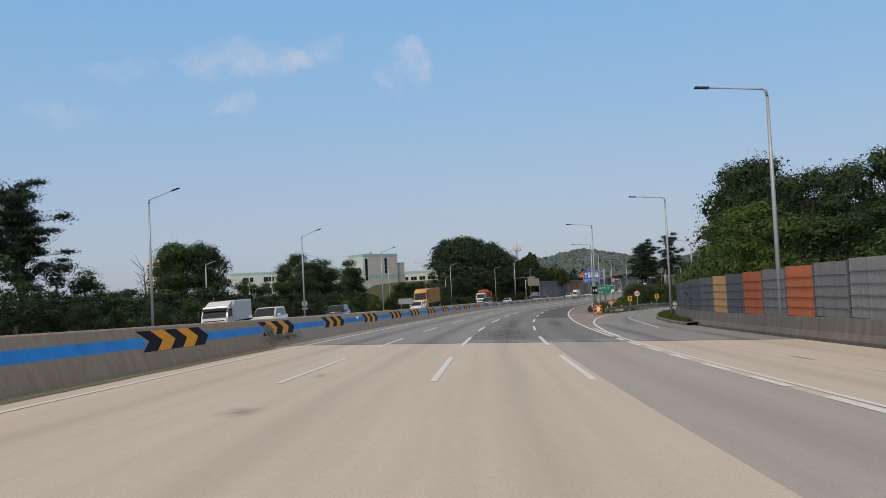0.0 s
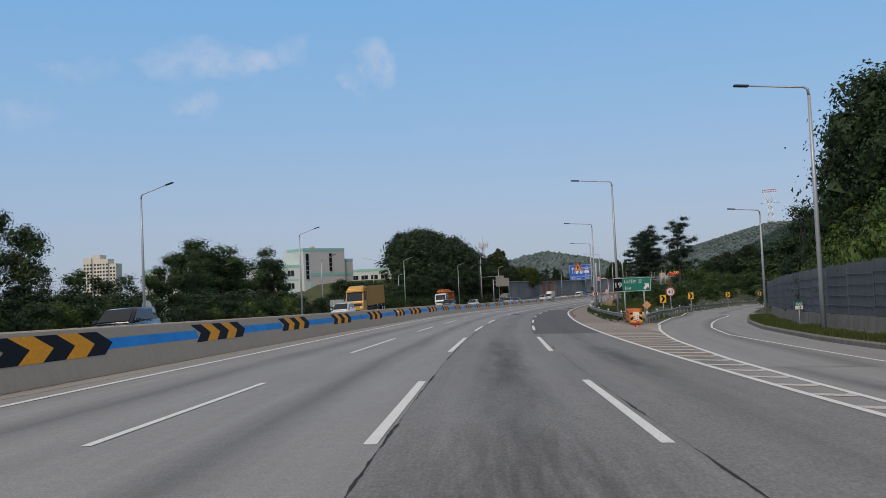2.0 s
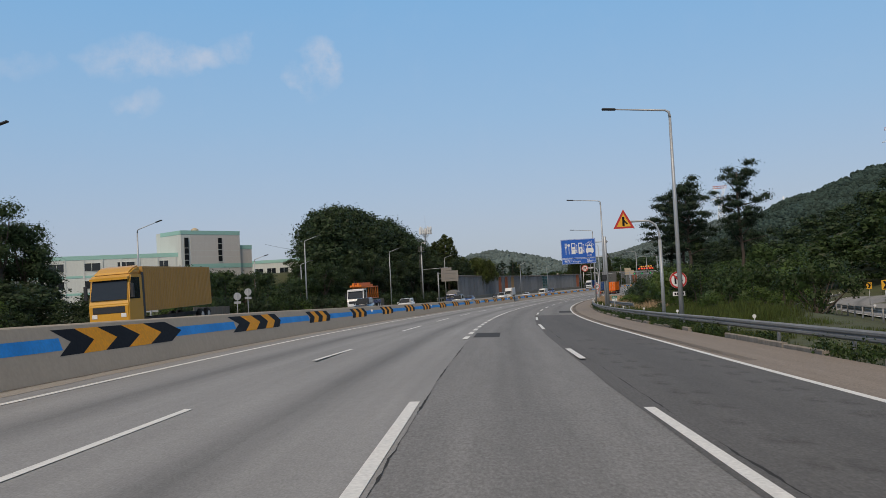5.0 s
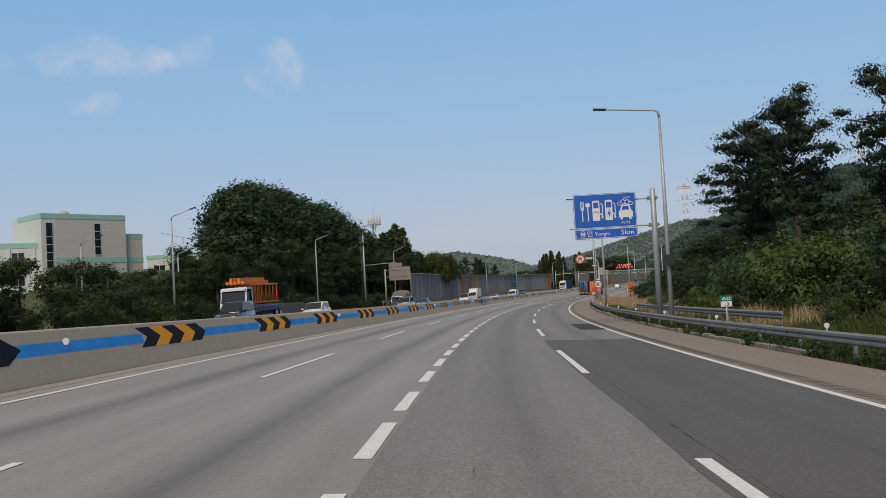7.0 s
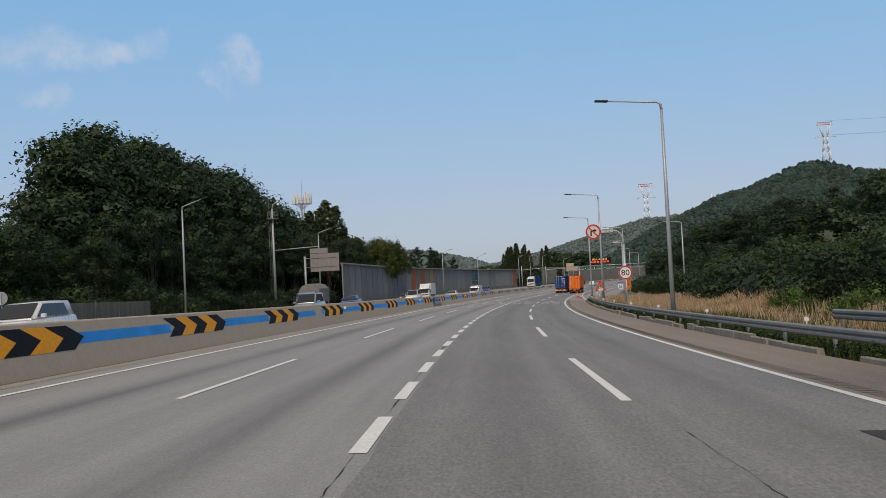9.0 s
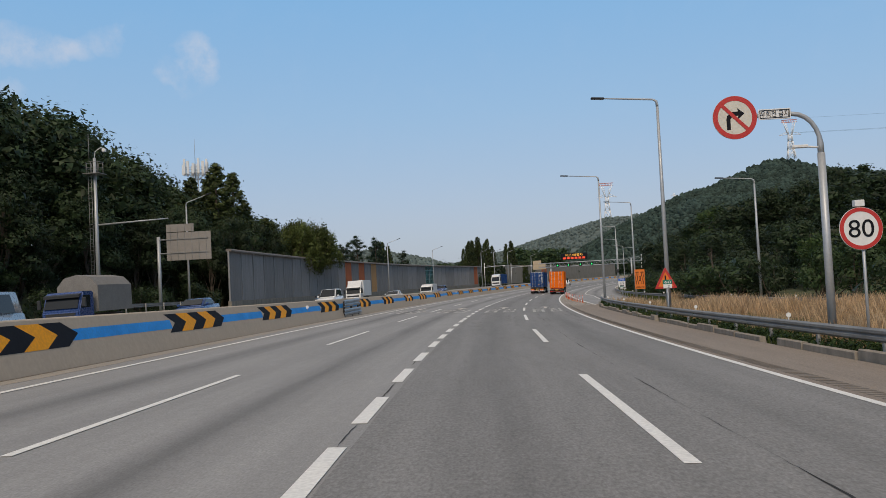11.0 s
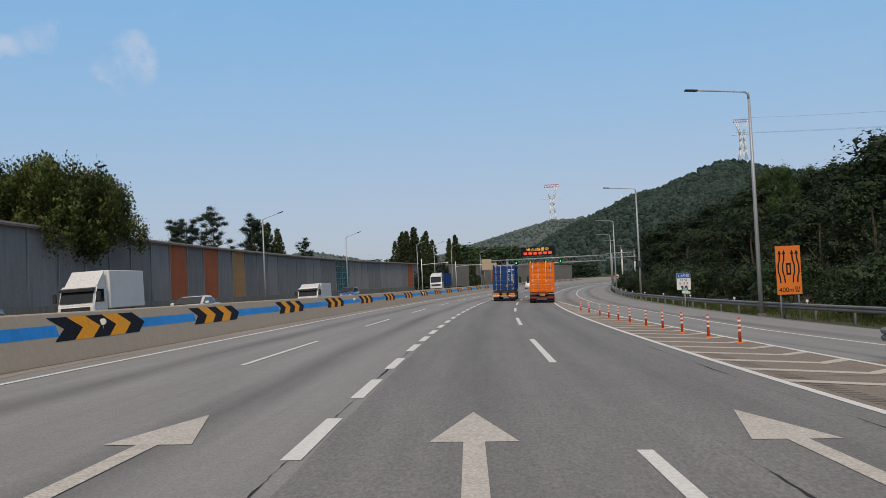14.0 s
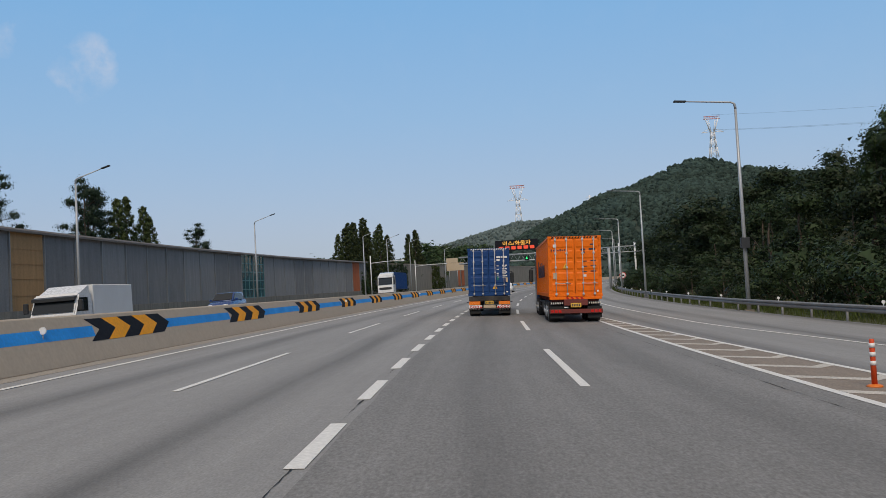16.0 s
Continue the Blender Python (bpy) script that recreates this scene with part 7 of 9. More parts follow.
p = shape(t, "board", [(0, 0.95), (0.36, 1.31), (0, 1.67), (-0.36, 1.31)], BEIGE, 0.0, 0.02)
for i in range(3):
    for j in range(3):
        u, v = (i - 1) * 0.21, (j - 1) * 0.21
        bm = B()
        disc(bm, (u + v) * 0.72, 1.31 + (u - v) * 0.72, 0.06, -0.012, 0.012, 12)
        part("reflector", bm, LAMP_AMBER, p)
pole_of(t, 0, 0.06, -0.3, 1.3, 0.035)


def delineator(s, n, first=[None]):
    """A soft orange post with white bands."""
    m = post(s, n)
    if first[0] is not None:
        return copy_thing(first[0], m)
    t = thing("delineator_post", m, "orange flexible delineator post with white reflective bands", "delineator", "delineators on the gore")
    bm = B()
    tube(bm, [(0, 0, 0), (0, 0, 0.03), (0, 0, 0.05)], [0.13, 0.12, 0.06], 14)
    part("base", bm, ORANGE, t)
    bm = B()
    tube(bm, [(0, 0, 0.05), (0, 0, 0.74), (0, 0, 0.76)], [0.045, 0.04, 0.03], 14)
    part("tube", bm, surf("red_orange_plastic", (0.68, 0.075, 0.015), 0.5, 0, 0.1, 2, 15, 0.08, 0.05), t)
    for z in (0.38, 0.52, 0.66):
        bm = B()
        tube(bm, [(0, 0, z - 0.035), (0, 0, z + 0.035)], 0.047, 14)
        part("band", bm, WHITE, t)
    first[0] = t
    return t


for s, n in ((104.8, 8.5), (107.8, 9.05), (346.5, 7.9), (349.6, 7.75), (352.6, 7.54), (355.4, 7.38), (358.0, 7.18), (361.7, 7.05), (364.7, 6.93), (367.9, 6.84), (371.7, 6.78), (376.5, 6.6), (381.4, 6.48)):
    delineator(s, n)

# merging warning triangle on a cantilever
def cantilever(t, x_pole, top, x_tip, z_tip, r=0.11):
    bm = B()
    tube(bm, [(x_pole, 0.1, -0.5), (x_pole, 0.1, top)], [r, r * 0.9], 14)
    part("pole", bm, POLE, t, smooth=True)
    bm = B()
    pts = [(x_pole, 0.1, top - 0.1), (x_pole, 0.1, top + 0.25)]
    for k in range(1, 7):
        a = k / 6 * math.pi / 2
        pts.append((x_pole - 0.75 * (1 - math.cos(a)), 0.1, top + 0.25 + (z_tip - top - 0.25) * math.sin(a)))
    pts.append((x_tip, 0.1, z_tip))
    tube(bm, pts, [r * 0.75] * 2 + [r * 0.55] * (len(pts) - 2), 10)
    part("arm", bm, POLE, t, smooth=True)


t = thing("warning_sign", post(162.8, 7.27), "red-edged yellow merging traffic warning triangle on a cantilever", "traffic sign")
p = shape(t, "sign_panel", [(-0.62, 5.66), (0.62, 5.66), (0, 6.80)], RED, 0.0, 0.03)
shape(p, "yellow_field", [(-0.42, 5.77), (0.42, 5.77), (0, 6.55)], SIGN_YELLOW)
shape(p, "arrow", [(-0.08, 5.82), (0.05, 5.82), (0.05, 6.03), (0.19, 5.88), (0.24, 5.94), (0.05, 6.17), (0.05, 6.32), (-0.01, 6.38), (-0.08, 6.32)], BLACK, -0.012)
cantilever(t, 2.05, 4.9, 0.3, 6.05)
t, p = round_sign(post(early(163.5), 9.26), 2.46, 0.45, "round white no U-turn sign with a red ring", 0.12)
shape(p, "turn_arrow", [(-0.2, 2.25), (-0.1, 2.25), (-0.1, 2.55), (0.08, 2.55), (0.08, 2.45), (0.02, 2.45), (0.14, 2.3), (0.26, 2.45), (0.19, 2.45), (0.19, 2.66), (-0.2, 2.66)], BLACK)
shape(p, "slash", [(-0.3, 2.74), (-0.24, 2.80), (0.30, 2.18), (0.24, 2.12)], RED, -0.011)
q = plate(t, -0.32, 0.32, 1.62, 1.84, WHITE, name="plate")
for k in range(4):
    shape(q, "bar", [(-0.24 + 0.13 * k, 1.67), (-0.14 + 0.13 * k, 1.67), (-0.14 + 0.13 * k, 1.79), (-0.24 + 0.13 * k, 1.79)], BLACK)

# rest area sign on a single heavy column
t = thing("service_sign", post(213.5, 4.88), "large blue rest area sign with white service symbols", "road sign")
p = plate(t, 0, 3.93, 6.02, 8.2, SIGN_BLUE, label="blue symbol panel", rim=WHITE, thick=0.05)
q = plate(t, 0.02, 3.93, 5.36, 5.98, SIGN_BLUE, name="name_panel", label="blue name panel", rim=WHITE, thick=0.05)
lettering("용인", 0.42, WHITE, q, 0.72, -0.008, 5.53, width=0.78)
lettering("Yongin", 0.32, WHITE, q, 1.72, -0.008, 5.55, width=0.92)
lettering("5km", 0.42, WHITE, q, 3.3, -0.008, 5.54, width=0.8)
for x in (0.45, 0.53, 0.61):
    shape(p, "fork_tine", [(x, 7.35), (x + 0.045, 7.35), (x + 0.045, 7.75), (x, 7.75)], WHITE)
shape(p, "fork", [(0.45, 7.2), (0.655, 7.2), (0.655, 7.36), (0.58, 7.36), (0.58, 6.5), (0.52, 6.5), (0.52, 7.36), (0.45, 7.36)], WHITE)
bm = B()
disc(bm, 0.9, 7.52, 0.15, -0.006, 0.005, 20)
part("spoon_bowl", bm, WHITE, p)
shape(p, "spoon", [(0.87, 6.5), (0.93, 6.5), (0.93, 7.42), (0.87, 7.42)], WHITE)


def pump(p, x, bolt):
    shape(p, "pump", [(x, 6.5), (x + 0.46, 6.5), (x + 0.46, 7.72), (x + 0.4, 7.78), (x + 0.06, 7.78), (x, 7.72)], WHITE)
    shape(p, "pump_window", [(x + 0.07, 7.3), (x + 0.39, 7.3), (x + 0.39, 7.66), (x + 0.07, 7.66)], SIGN_BLUE, -0.012)
    shape(p, "pump_hose", [(x + 0.46, 6.9), (x + 0.56, 6.85), (x + 0.56, 6.62), (x + 0.66, 6.62), (x + 0.66, 7.5), (x + 0.56, 7.62), (x + 0.52, 7.57), (x + 0.61, 7.47), (x + 0.61, 6.67), (x + 0.60, 6.92), (x + 0.46, 6.98)], WHITE)
    if bolt:
        shape(p, "bolt", [(x + 0.22, 6.62), (x + 0.36, 6.98), (x + 0.26, 6.98), (x + 0.3, 7.22), (x + 0.12, 6.88), (x + 0.23, 6.88)], SIGN_BLUE, -0.012)
    else:
        lettering("LPG", 0.17, SIGN_BLUE, p, x + 0.23, -0.014, 6.98, width=0.34)


pump(p, 1.18, False)
pump(p, 1.98, True)
shape(p, "car", [(2.82, 6.62), (2.92, 6.62), (2.92, 6.5), (3.06, 6.5), (3.06, 6.62), (3.46, 6.62), (3.46, 6.5), (3.60, 6.5), (3.60, 6.62), (3.70, 6.62), (3.70, 6.98), (3.6, 7.1), (3.5, 7.42), (3.02, 7.42), (2.92, 7.1), (2.82, 6.98)], WHITE)
shape(p, "car_window", [(3.02, 7.1), (3.5, 7.1), (3.43, 7.34), (3.09, 7.34)], SIGN_BLUE, -0.012)
for x, z, r in ((2.9, 7.5, 0.13), (3.12, 7.6, 0.16), (3.38, 7.58, 0.16), (3.6, 7.5, 0.13), (3.25, 7.84, 0.08), (3.48, 7.88, 0.07)):
    bm = B()
    disc(bm, x, z, r, -0.007, 0.005, 18, r * 0.72)
    part("foam_bubble", bm, WHITE, p)
lettering("세차", 0.24, WHITE, p, 3.22, -0.008, 6.2, width=0.56)
bm = B()
tube(bm, [(5.02, 0.15, -0.6), (5.02, 0.15, 8.3), (5.02, 0.15, 8.36)], [0.19, 0.17, 0.1], 18)
part("column", bm, POLE, t, "thick grey steel column", smooth=True)
for z in (7.75, 6.05):
    bm = B()
    tube(bm, [(3.6, 0.12, z), (5.35, 0.12, z)], 0.055, 10)
    part("arm", bm, POLE, t)
    for x in (4.75, 5.2):
        bm = B()
        box(bm, x - 0.05, x + 0.05, -0.1, 0.4, z - 0.12, z + 0.12, 0.01)
        part("clamp", bm, GALV, t)

# no right turn sign, its name plate and curved column
t = thing("traffic_sign", post(277.0, 7.49), "round white sign forbidding a turn, red ring and slash", "traffic sign", "traffic signs")
bm = B()
disc(bm, 0, 6.47, 0.62, 0.0, 0.03, 40)
p = part("sign_panel", bm, surf("cream_sheet", (0.66, 0.63, 0.55), 0.5, 0, 0.06, 1, 10, 0.05, 0.02), t)
bm = B()
disc(bm, 0, 6.47, 0.615, -0.006, 0.005, 40, 0.48)
part("red_ring", bm, RED, p)
shape(p, "turn_arrow", [(-0.24, 6.13), (-0.13, 6.13), (-0.13, 6.42), (-0.06, 6.52), (0.10, 6.52), (0.07, 6.40), (0.27, 6.58), (0.07, 6.74), (0.10, 6.64), (-0.10, 6.63), (-0.22, 6.52), (-0.24, 6.42)], BLACK)
shape(p, "slash", [(-0.41, 6.82), (-0.34, 6.89), (0.41, 6.12), (0.34, 6.05)], RED, -0.011)
q = plate(t, 0.66, 1.56, 6.36, 6.66, WHITE, name="name_plate", rim=BLACK)
lettering("우회전 금지", 0.2, BLACK, q, 1.11, -0.008, 6.44, width=0.78)
cantilever(t, 2.36, 5.35, 0.4, 6.5, 0.12)
bm = B()
box(bm, 1.5, 1.95, -0.12, 0.06, 5.5, 5.58, 0.01)
tube(bm, [(1.95, 0.05, 5.54), (2.36, 0.1, 5.5)], 0.03, 8)
part("camera_lamp", bm, WHITE, t, "small white lamp on a bracket")
t, p = round_sign(post(274.0, 9.55), 3.07, 0.53, "round white 80 speed limit sign with a red ring", 0.05)
lettering("80", 0.62, BLACK, p, 0, -0.008, 2.86, width=0.62)
bm = B()
box(bm, -0.12, 0.12, -0.02, 0.16, 3.62, 3.78, 0.01)
part("solar_lamp", bm, WHITE, t)


def km_marker(s, n, z, tenth="", text="60"):
    t = thing("kilometre_marker", post(s, n), "small green and white kilometre marker plate", "road sign", "kilometre markers")
    p = plate(t, -0.22, 0.22, z, z + 0.21, WHITE, name="lower_plate")
    q = plate(t, -0.24, 0.24, z + 0.213, z + 0.44, GREEN, name="upper_plate")
    lettering(text, 0.19, WHITE, q, 0, -0.006, z + 0.255, width=0.32)
    if tenth:
        lettering(tenth, 0.19, BLACK, p, 0.02, -0.006, z + 0.035, width=0.15)
    else:
        shape(p, "bar", [(0.0, z + 0.04), (0.11, z + 0.04), (0.11, z + 0.17), (0.0, z + 0.17)], BLACK)
    pole_of(t, 0, 0.06, -0.3, z + 0.4, 0.03)


km_marker(99.0, 17.0, 1.12, ".4")
km_marker(192.6, 9.2, 1.24, ".3")
km_marker(297.9, 9.22, 1.62, ".2")
km_marker(388.6, 14.8, 1.02, ".1")

t = thing("warning_sign", post(298.5, 9.24), "orange-yellow roadwork warning triangle with a red edge", "traffic sign")
p = shape(t, "sign_panel", [(-0.54, 1.68), (-0.56, 1.64), (-0.53, 1.61), (0.53, 1.61), (0.56, 1.64), (0.54, 1.68), (0.04, 2.66), (0, 2.69), (-0.04, 2.66)], RED, 0.0, 0.03)
shape(p, "orange_field", [(-0.39, 1.71), (0.39, 1.71), (0, 2.48)], ORANGE)
shape(p, "narrowing_line", [(-0.07, 1.76), (0.06, 1.76), (0.06, 2.02), (0.02, 2.1), (0.02, 2.28), (-0.05, 2.28), (-0.05, 2.1), (-0.07, 2.02)], BLACK, -0.012)
pole_of(t, 0.05, 0.06, -0.4, 2.2, 0.04)

t = thing("roadwork_board", post(366.5, 15.82), "tall orange roadwork board with black lane arrows", "traffic sign")
p = plate(t, -0.62, 0.62, 1.15, 3.62, ORANGE, label="orange board")
for sx in (-1, 1):
    for o in (0.2, 0.42):
        pts = [(o, 1.75), (o + 0.02, 2.05), (o + 0.09, 2.3), (o + 0.09, 2.65), (o + 0.02, 2.9), (o, 3.2)]
        w = 0.07
        shape(p, "lane_line", [(sx * (a - w / 2), b) for a, b in pts] + [(sx * (a + w / 2), b) for a, b in reversed(pts)], BLACK)
        shape(p, "arrow_tip", [(sx * o - 0.09, 3.2), (sx * o + 0.09, 3.2), (sx * o, 3.42)], BLACK)
shape(p, "centre_bar", [(-0.12, 2.15), (0.12, 2.15), (0.12, 2.75), (-0.12, 2.75)], BLACK)
shape(p, "centre_mark", [(-0.05, 2.25), (0.05, 2.25), (0.05, 2.65), (-0.05, 2.65)], ORANGE, -0.012)
lettering("400m앞", 0.34, BLACK, p, 0, -0.008, 1.28, width=1.05)
for x in (-0.45, 0.45):
    pole_of(t, x, 0.08, -0.5, 3.5, 0.045)

t = thing("information_sign", post(389.4, 14.88), "white information sign with a blue heading", "road sign")
p = plate(t, -0.52, 0.52, 1.28, 2.56, WHITE)
bm = B()
box(bm, -0.51, 0.51, -0.008, 0.0, 2.16, 2.55)
part("heading", bm, SIGN_BLUE, p, "blue heading band")
lettering("1,2차로", 0.24, WHITE, p, 0, -0.012, 2.26, width=0.8)
lettering("터 널", 0.2, BLACK, p, 0, -0.006, 1.94, width=0.5)
lettering("통 과 후", 0.2, BLACK, p, 0, -0.006, 1.68, width=0.68)
for x in (-0.24, 0.06):
    shape(p, "bar", [(x, 1.45), (x + 0.2, 1.45), (x + 0.2, 1.6), (x, 1.6)], INK)
pole_of(t, 0, 0.06, -0.4, 2.3, 0.04)
t = thing("small_notice", post(390.6, 15.35), "small white notice plate on a stake", "road sign")
plate(t, -0.2, 0.2, 0.95, 1.15, WHITE)
pole_of(t, 0, 0.05, -0.4, 1.1, 0.02)

# backs of signs for the other direction
t = thing("road_sign", post(early(187.5), -31.0), "grey back of a wide road sign on two posts", "road sign", "far road signs")
plate(t, -1.7, 1.7, 1.0, 2.2, POLE)
for x in (-1.1, 1.1):
    pole_of(t, x, -0.1, -1.0, 2.2, 0.06)
for s, n, z in ((118.7, -29.95, 1.45), (208.5, -31.0, 2.5), (204.0, -30.6, 2.0), (258.0, -31.4, 1.6)):
    t = thing("road_sign", post(s, n), "grey back of a round sign with a plate below", "road sign", "far road signs")
    bm = B()
    disc(bm, 0, z + 0.35, 0.42, 0.0, 0.03, 26)
    part("sign_panel", bm, POLE, t)
    plate(t, -0.4, 0.4, z - 0.45, z - 0.2, POLE, name="plate")
    pole_of(t, 0, -0.06, -1.0, z + 0.7, 0.045)

# cantilever sign seen from behind, and the camera mast beside it
t = thing("overhead_sign_back", post(336.0, -32.2), "pale back of an overhead direction sign on a column", "road sign")
SIGN_BACK = surf("sign_back", (0.285, 0.265, 0.245), 0.6, 0.2, 0.12, 2, 16, 0.1, 0)
p = plate(t, -0.45, 4.05, 5.0, 7.74, SIGN_BACK, label="grey panel back", thick=0.06)
p2 = plate(t, -0.45, 2.35, 7.8, 8.56, SIGN_BACK, name="upper_panel", thick=0.06)
for z in (5.7, 7.05):
    bm = B()
    box(bm, -0.6, 3.75, -0.08, 0.0, z, z + 0.09)
    part("stiffener", bm, GALV, p)
for k in range(6):
    for q, z0, z1 in ((p, 5.02, 7.72), (p2, 7.82, 8.54)):
        if q is p or k < 4:
            bm = B()
            box(bm, -0.05 + 0.72 * k, -0.01 + 0.72 * k, -0.05, 0.0, z0, z1)
            part("rib", bm, GALV, q)
pole_of(t, -1.35, 0.2, -1.0, 7.4, 0.17)
bm = B()
for z in (5.74, 7.09):
    tube(bm, [(-1.35, 0.15, z), (0.8, 0.1, z)], 0.06, 8)
part("arm", bm, POLE, t)
t = thing("camera_mast", post(327.6, -35.4), "tall steel camera mast with a ladder and a long arm", "mast")
bm = B()
tube(bm, [(0, 0, -1), (0, 0, 14.0)], [0.2, 0.13], 14)
part("pole", bm, POLE, t, smooth=True)
bm = B()
tube(bm, [(0, 0, 8.0), (6.6, 0, 8.25)], [0.09, 0.05], 10)
part("arm", bm, POLE, t)
bm = B()
tube(bm, [(-0.52, -0.2, 1.5), (-0.52, -0.2, 13.0)], 0.02, 6)
ladder = part("ladder", bm, GALV, t)
bm = B()
tube(bm, [(-0.23, -0.2, 1.5), (-0.23, -0.2, 13.0)], 0.02, 6)
part("ladder_rail", bm, GALV, ladder)
for k in range(34):
    bm = B()
    tube(bm, [(-0.52, -0.2, 1.8 + 0.33 * k), (-0.23, -0.2, 1.8 + 0.33 * k)], 0.012, 5)
    part("rung", bm, GALV, ladder)
for z in (12.6, 13.1, 13.6):
    bm = B()
    pts = [(0.75 * math.cos(a), 0.75 * math.sin(a), z) for a in (2 * math.pi * k / 16 for k in range(17))]
    tube(bm, pts, 0.02, 6)
    part("guard_rail", bm, GALV, t)
for k in range(8):
    bm = B()
    a = 2 * math.pi * k / 8
    tube(bm, [(0.75 * math.cos(a), 0.75 * math.sin(a), 12.6), (0.75 * math.cos(a), 0.75 * math.sin(a), 13.6)], 0.016, 5)
    part("baluster", bm, GALV, t)
bm = B()
box(bm, -0.75, 0.75, -0.75, 0.75, 12.55, 12.6)
part("platform", bm, GALV, t)
bm = B()
tube(bm, [(0, 0, 13.9), (0.1, 0, 14.6), (0.6, 0, 14.9), (0.95, 0, 14.8)], 0.04, 8)
box(bm, 0.75, 1.1, -0.12, 0.12, 14.5, 14.78, 0.04)
part("camera_unit", bm, WHITE, t)
bm = B()
tube(bm, [(-0.5, 0, 13.5), (-0.5, 0, 16.2)], 0.02, 6)
part("lightning_rod", bm, GALV, t)

# message gantry over the road and the far truss
t = thing("message_gantry", post(548.0, -2.75), "lane control gantry with an orange message board and green signals", "gantry")
bm = B()
for z in (6.1, 7.4):
    tube(bm, [(-12, 0.2, z), (17, 0.2, z)], 0.13, 10)
    tube(bm, [(-12, 1.2, z), (17, 1.2, z)], 0.13, 10)
for k in range(20):
    x = -12 + 1.5 * k
    tube(bm, [(x, 0.2, 6.1), (x + 0.75, 0.2, 7.4), (x + 1.5, 0.2, 6.1)], 0.05, 6)
part("truss", bm, POLE, t, "steel lattice beam")
for x in (-8.0, 18.2):
    pole_of(t, x, 0.7, -0.8, 7.6, 0.28, name="column")
p = plate(t, -4.35, 4.3, 8.15, 10.3, BLACK, y=-0.3, name="message_board", label="dark message board", thick=0.5)
LED = bpy.data.materials.new("amber_led")
LED.use_nodes = True
_p = LED.node_tree.nodes["Principled BSDF"]
_p.inputs["Base Color"].default_value = (0.8, 0.35, 0.02, 1)
_p.inputs["Emission Color"].default_value, _p.inputs["Emission Strength"].default_value = (1.0, 0.55, 0.12, 1), 0.6
LED_G = bpy.data.materials.new("green_led")
LED_G.use_nodes = True
_p = LED_G.node_tree.nodes["Principled BSDF"]
_p.inputs["Base Color"].default_value = (0.02, 0.7, 0.15, 1)
_p.inputs["Emission Color"].default_value, _p.inputs["Emission Strength"].default_value = (0.05, 1.0, 0.25, 1), 0.9
LED_R = bpy.data.materials.new("red_led")
LED_R.use_nodes = True
_p = LED_R.node_tree.nodes["Principled BSDF"]
_p.inputs["Base Color"].default_value = (0.7, 0.05, 0.02, 1)
_p.inputs["Emission Color"].default_value, _p.inputs["Emission Strength"].default_value = (1.0, 0.12, 0.04, 1), 0.35
lettering("버스/화물차", 1.0, LED, p, 0, -0.31, 9.3, width=5.6)
for k in range(6):
    shape(p, "message_bar", [(-3.6 + 1.25 * k, 8.4), (-2.7 + 1.25 * k, 8.4), (-2.7 + 1.25 * k, 9.05), (-3.6 + 1.25 * k, 9.05)], LED_R, -0.31)
for x in (-5.6, -2.0, 1.9, 5.6):
    bm = B()
    box(bm, x - 0.45, x + 0.45, -0.25, 0.05, 6.05, 6.95, 0.03)
    q = part("lane_signal", bm, BLACK, t, "black lane signal box")
    shape(q, "green_arrow", [(x - 0.1, 6.75), (x + 0.1, 6.75), (x + 0.1, 6.5), (x + 0.25, 6.5), (x, 6.2), (x - 0.25, 6.5), (x - 0.1, 6.5)], LED_G, -0.26)
t = thing("sign_truss", post(563.0, 15.5), "steel lattice sign truss beside the far verge", "gantry")
bm = B()
for z in (7.5, 8.7):
    for y in (0, 0.9):
        tube(bm, [(-2, y, z), (9, y, z)], 0.09, 8)
for k in range(11):
    tube(bm, [(-2 + k, 0, 7.5), (-1.5 + k, 0, 8.7), (-1 + k, 0, 7.5)], 0.045, 6)
part("truss", bm, POLE, t)
for x in (2.2, 5.5):
    pole_of(t, x, 0.4, -1.0, 9.5, 0.2, WHITE, name="column")
t, p = round_sign(post(520.0, 16.9), 2.6, 0.55, "round white prohibition sign with a red ring")
shape(p, "truck_mark", [(-0.25, 2.45), (0.25, 2.45), (0.25, 2.7), (-0.05, 2.7), (-0.05, 2.6), (-0.25, 2.6)], BLACK)
t = thing("direction_sign", post(640.0, -34.2), "beige back of a large two-part road sign on posts", "road sign", "far road signs")
plate(t, -2.8, 2.8, 5.3, 7.7, BEIGE)
plate(t, -2.8, 0.9, 7.75, 9.2, BEIGE, name="upper_panel")
for x in (-2.0, 0.6):
    pole_of(t, x, 0.12, -0.4, 9.0, 0.11)
# poles with long arms for traffic cameras
for s, n, arm in ((540.4, -31.3, 6.6), (591.0, -33.8, 8.0)):
    t = thing("camera_pole", post(s, n), "thin white steel pole with a traffic camera on a long arm", "camera pole", "camera poles")
    pole_of(t, 0, 0, -0.4, 7.7, 0.10, WHITE)
    bm = B()
    tube(bm, [(0, 0, 6.2), (arm * 0.5, 0, 6.42), (arm, 0, 6.48)], [0.08, 0.06, 0.05], 8)
    a = part("arm", bm, WHITE, t)
    bm = B()
    box(bm, arm - 0.25, arm + 0.25, -0.5, 0.25, 6.25, 6.6, 0.06)
    part("camera_housing", bm, WHITE, a)

# road lettering
SIGN_TEXT = surf("faded_lettering", (0.46, 0.452, 0.435), 0.75, 0, 0.25, 1.5, 20, 0.30, 0.2, tint=(0.38, 0.37, 0.355))


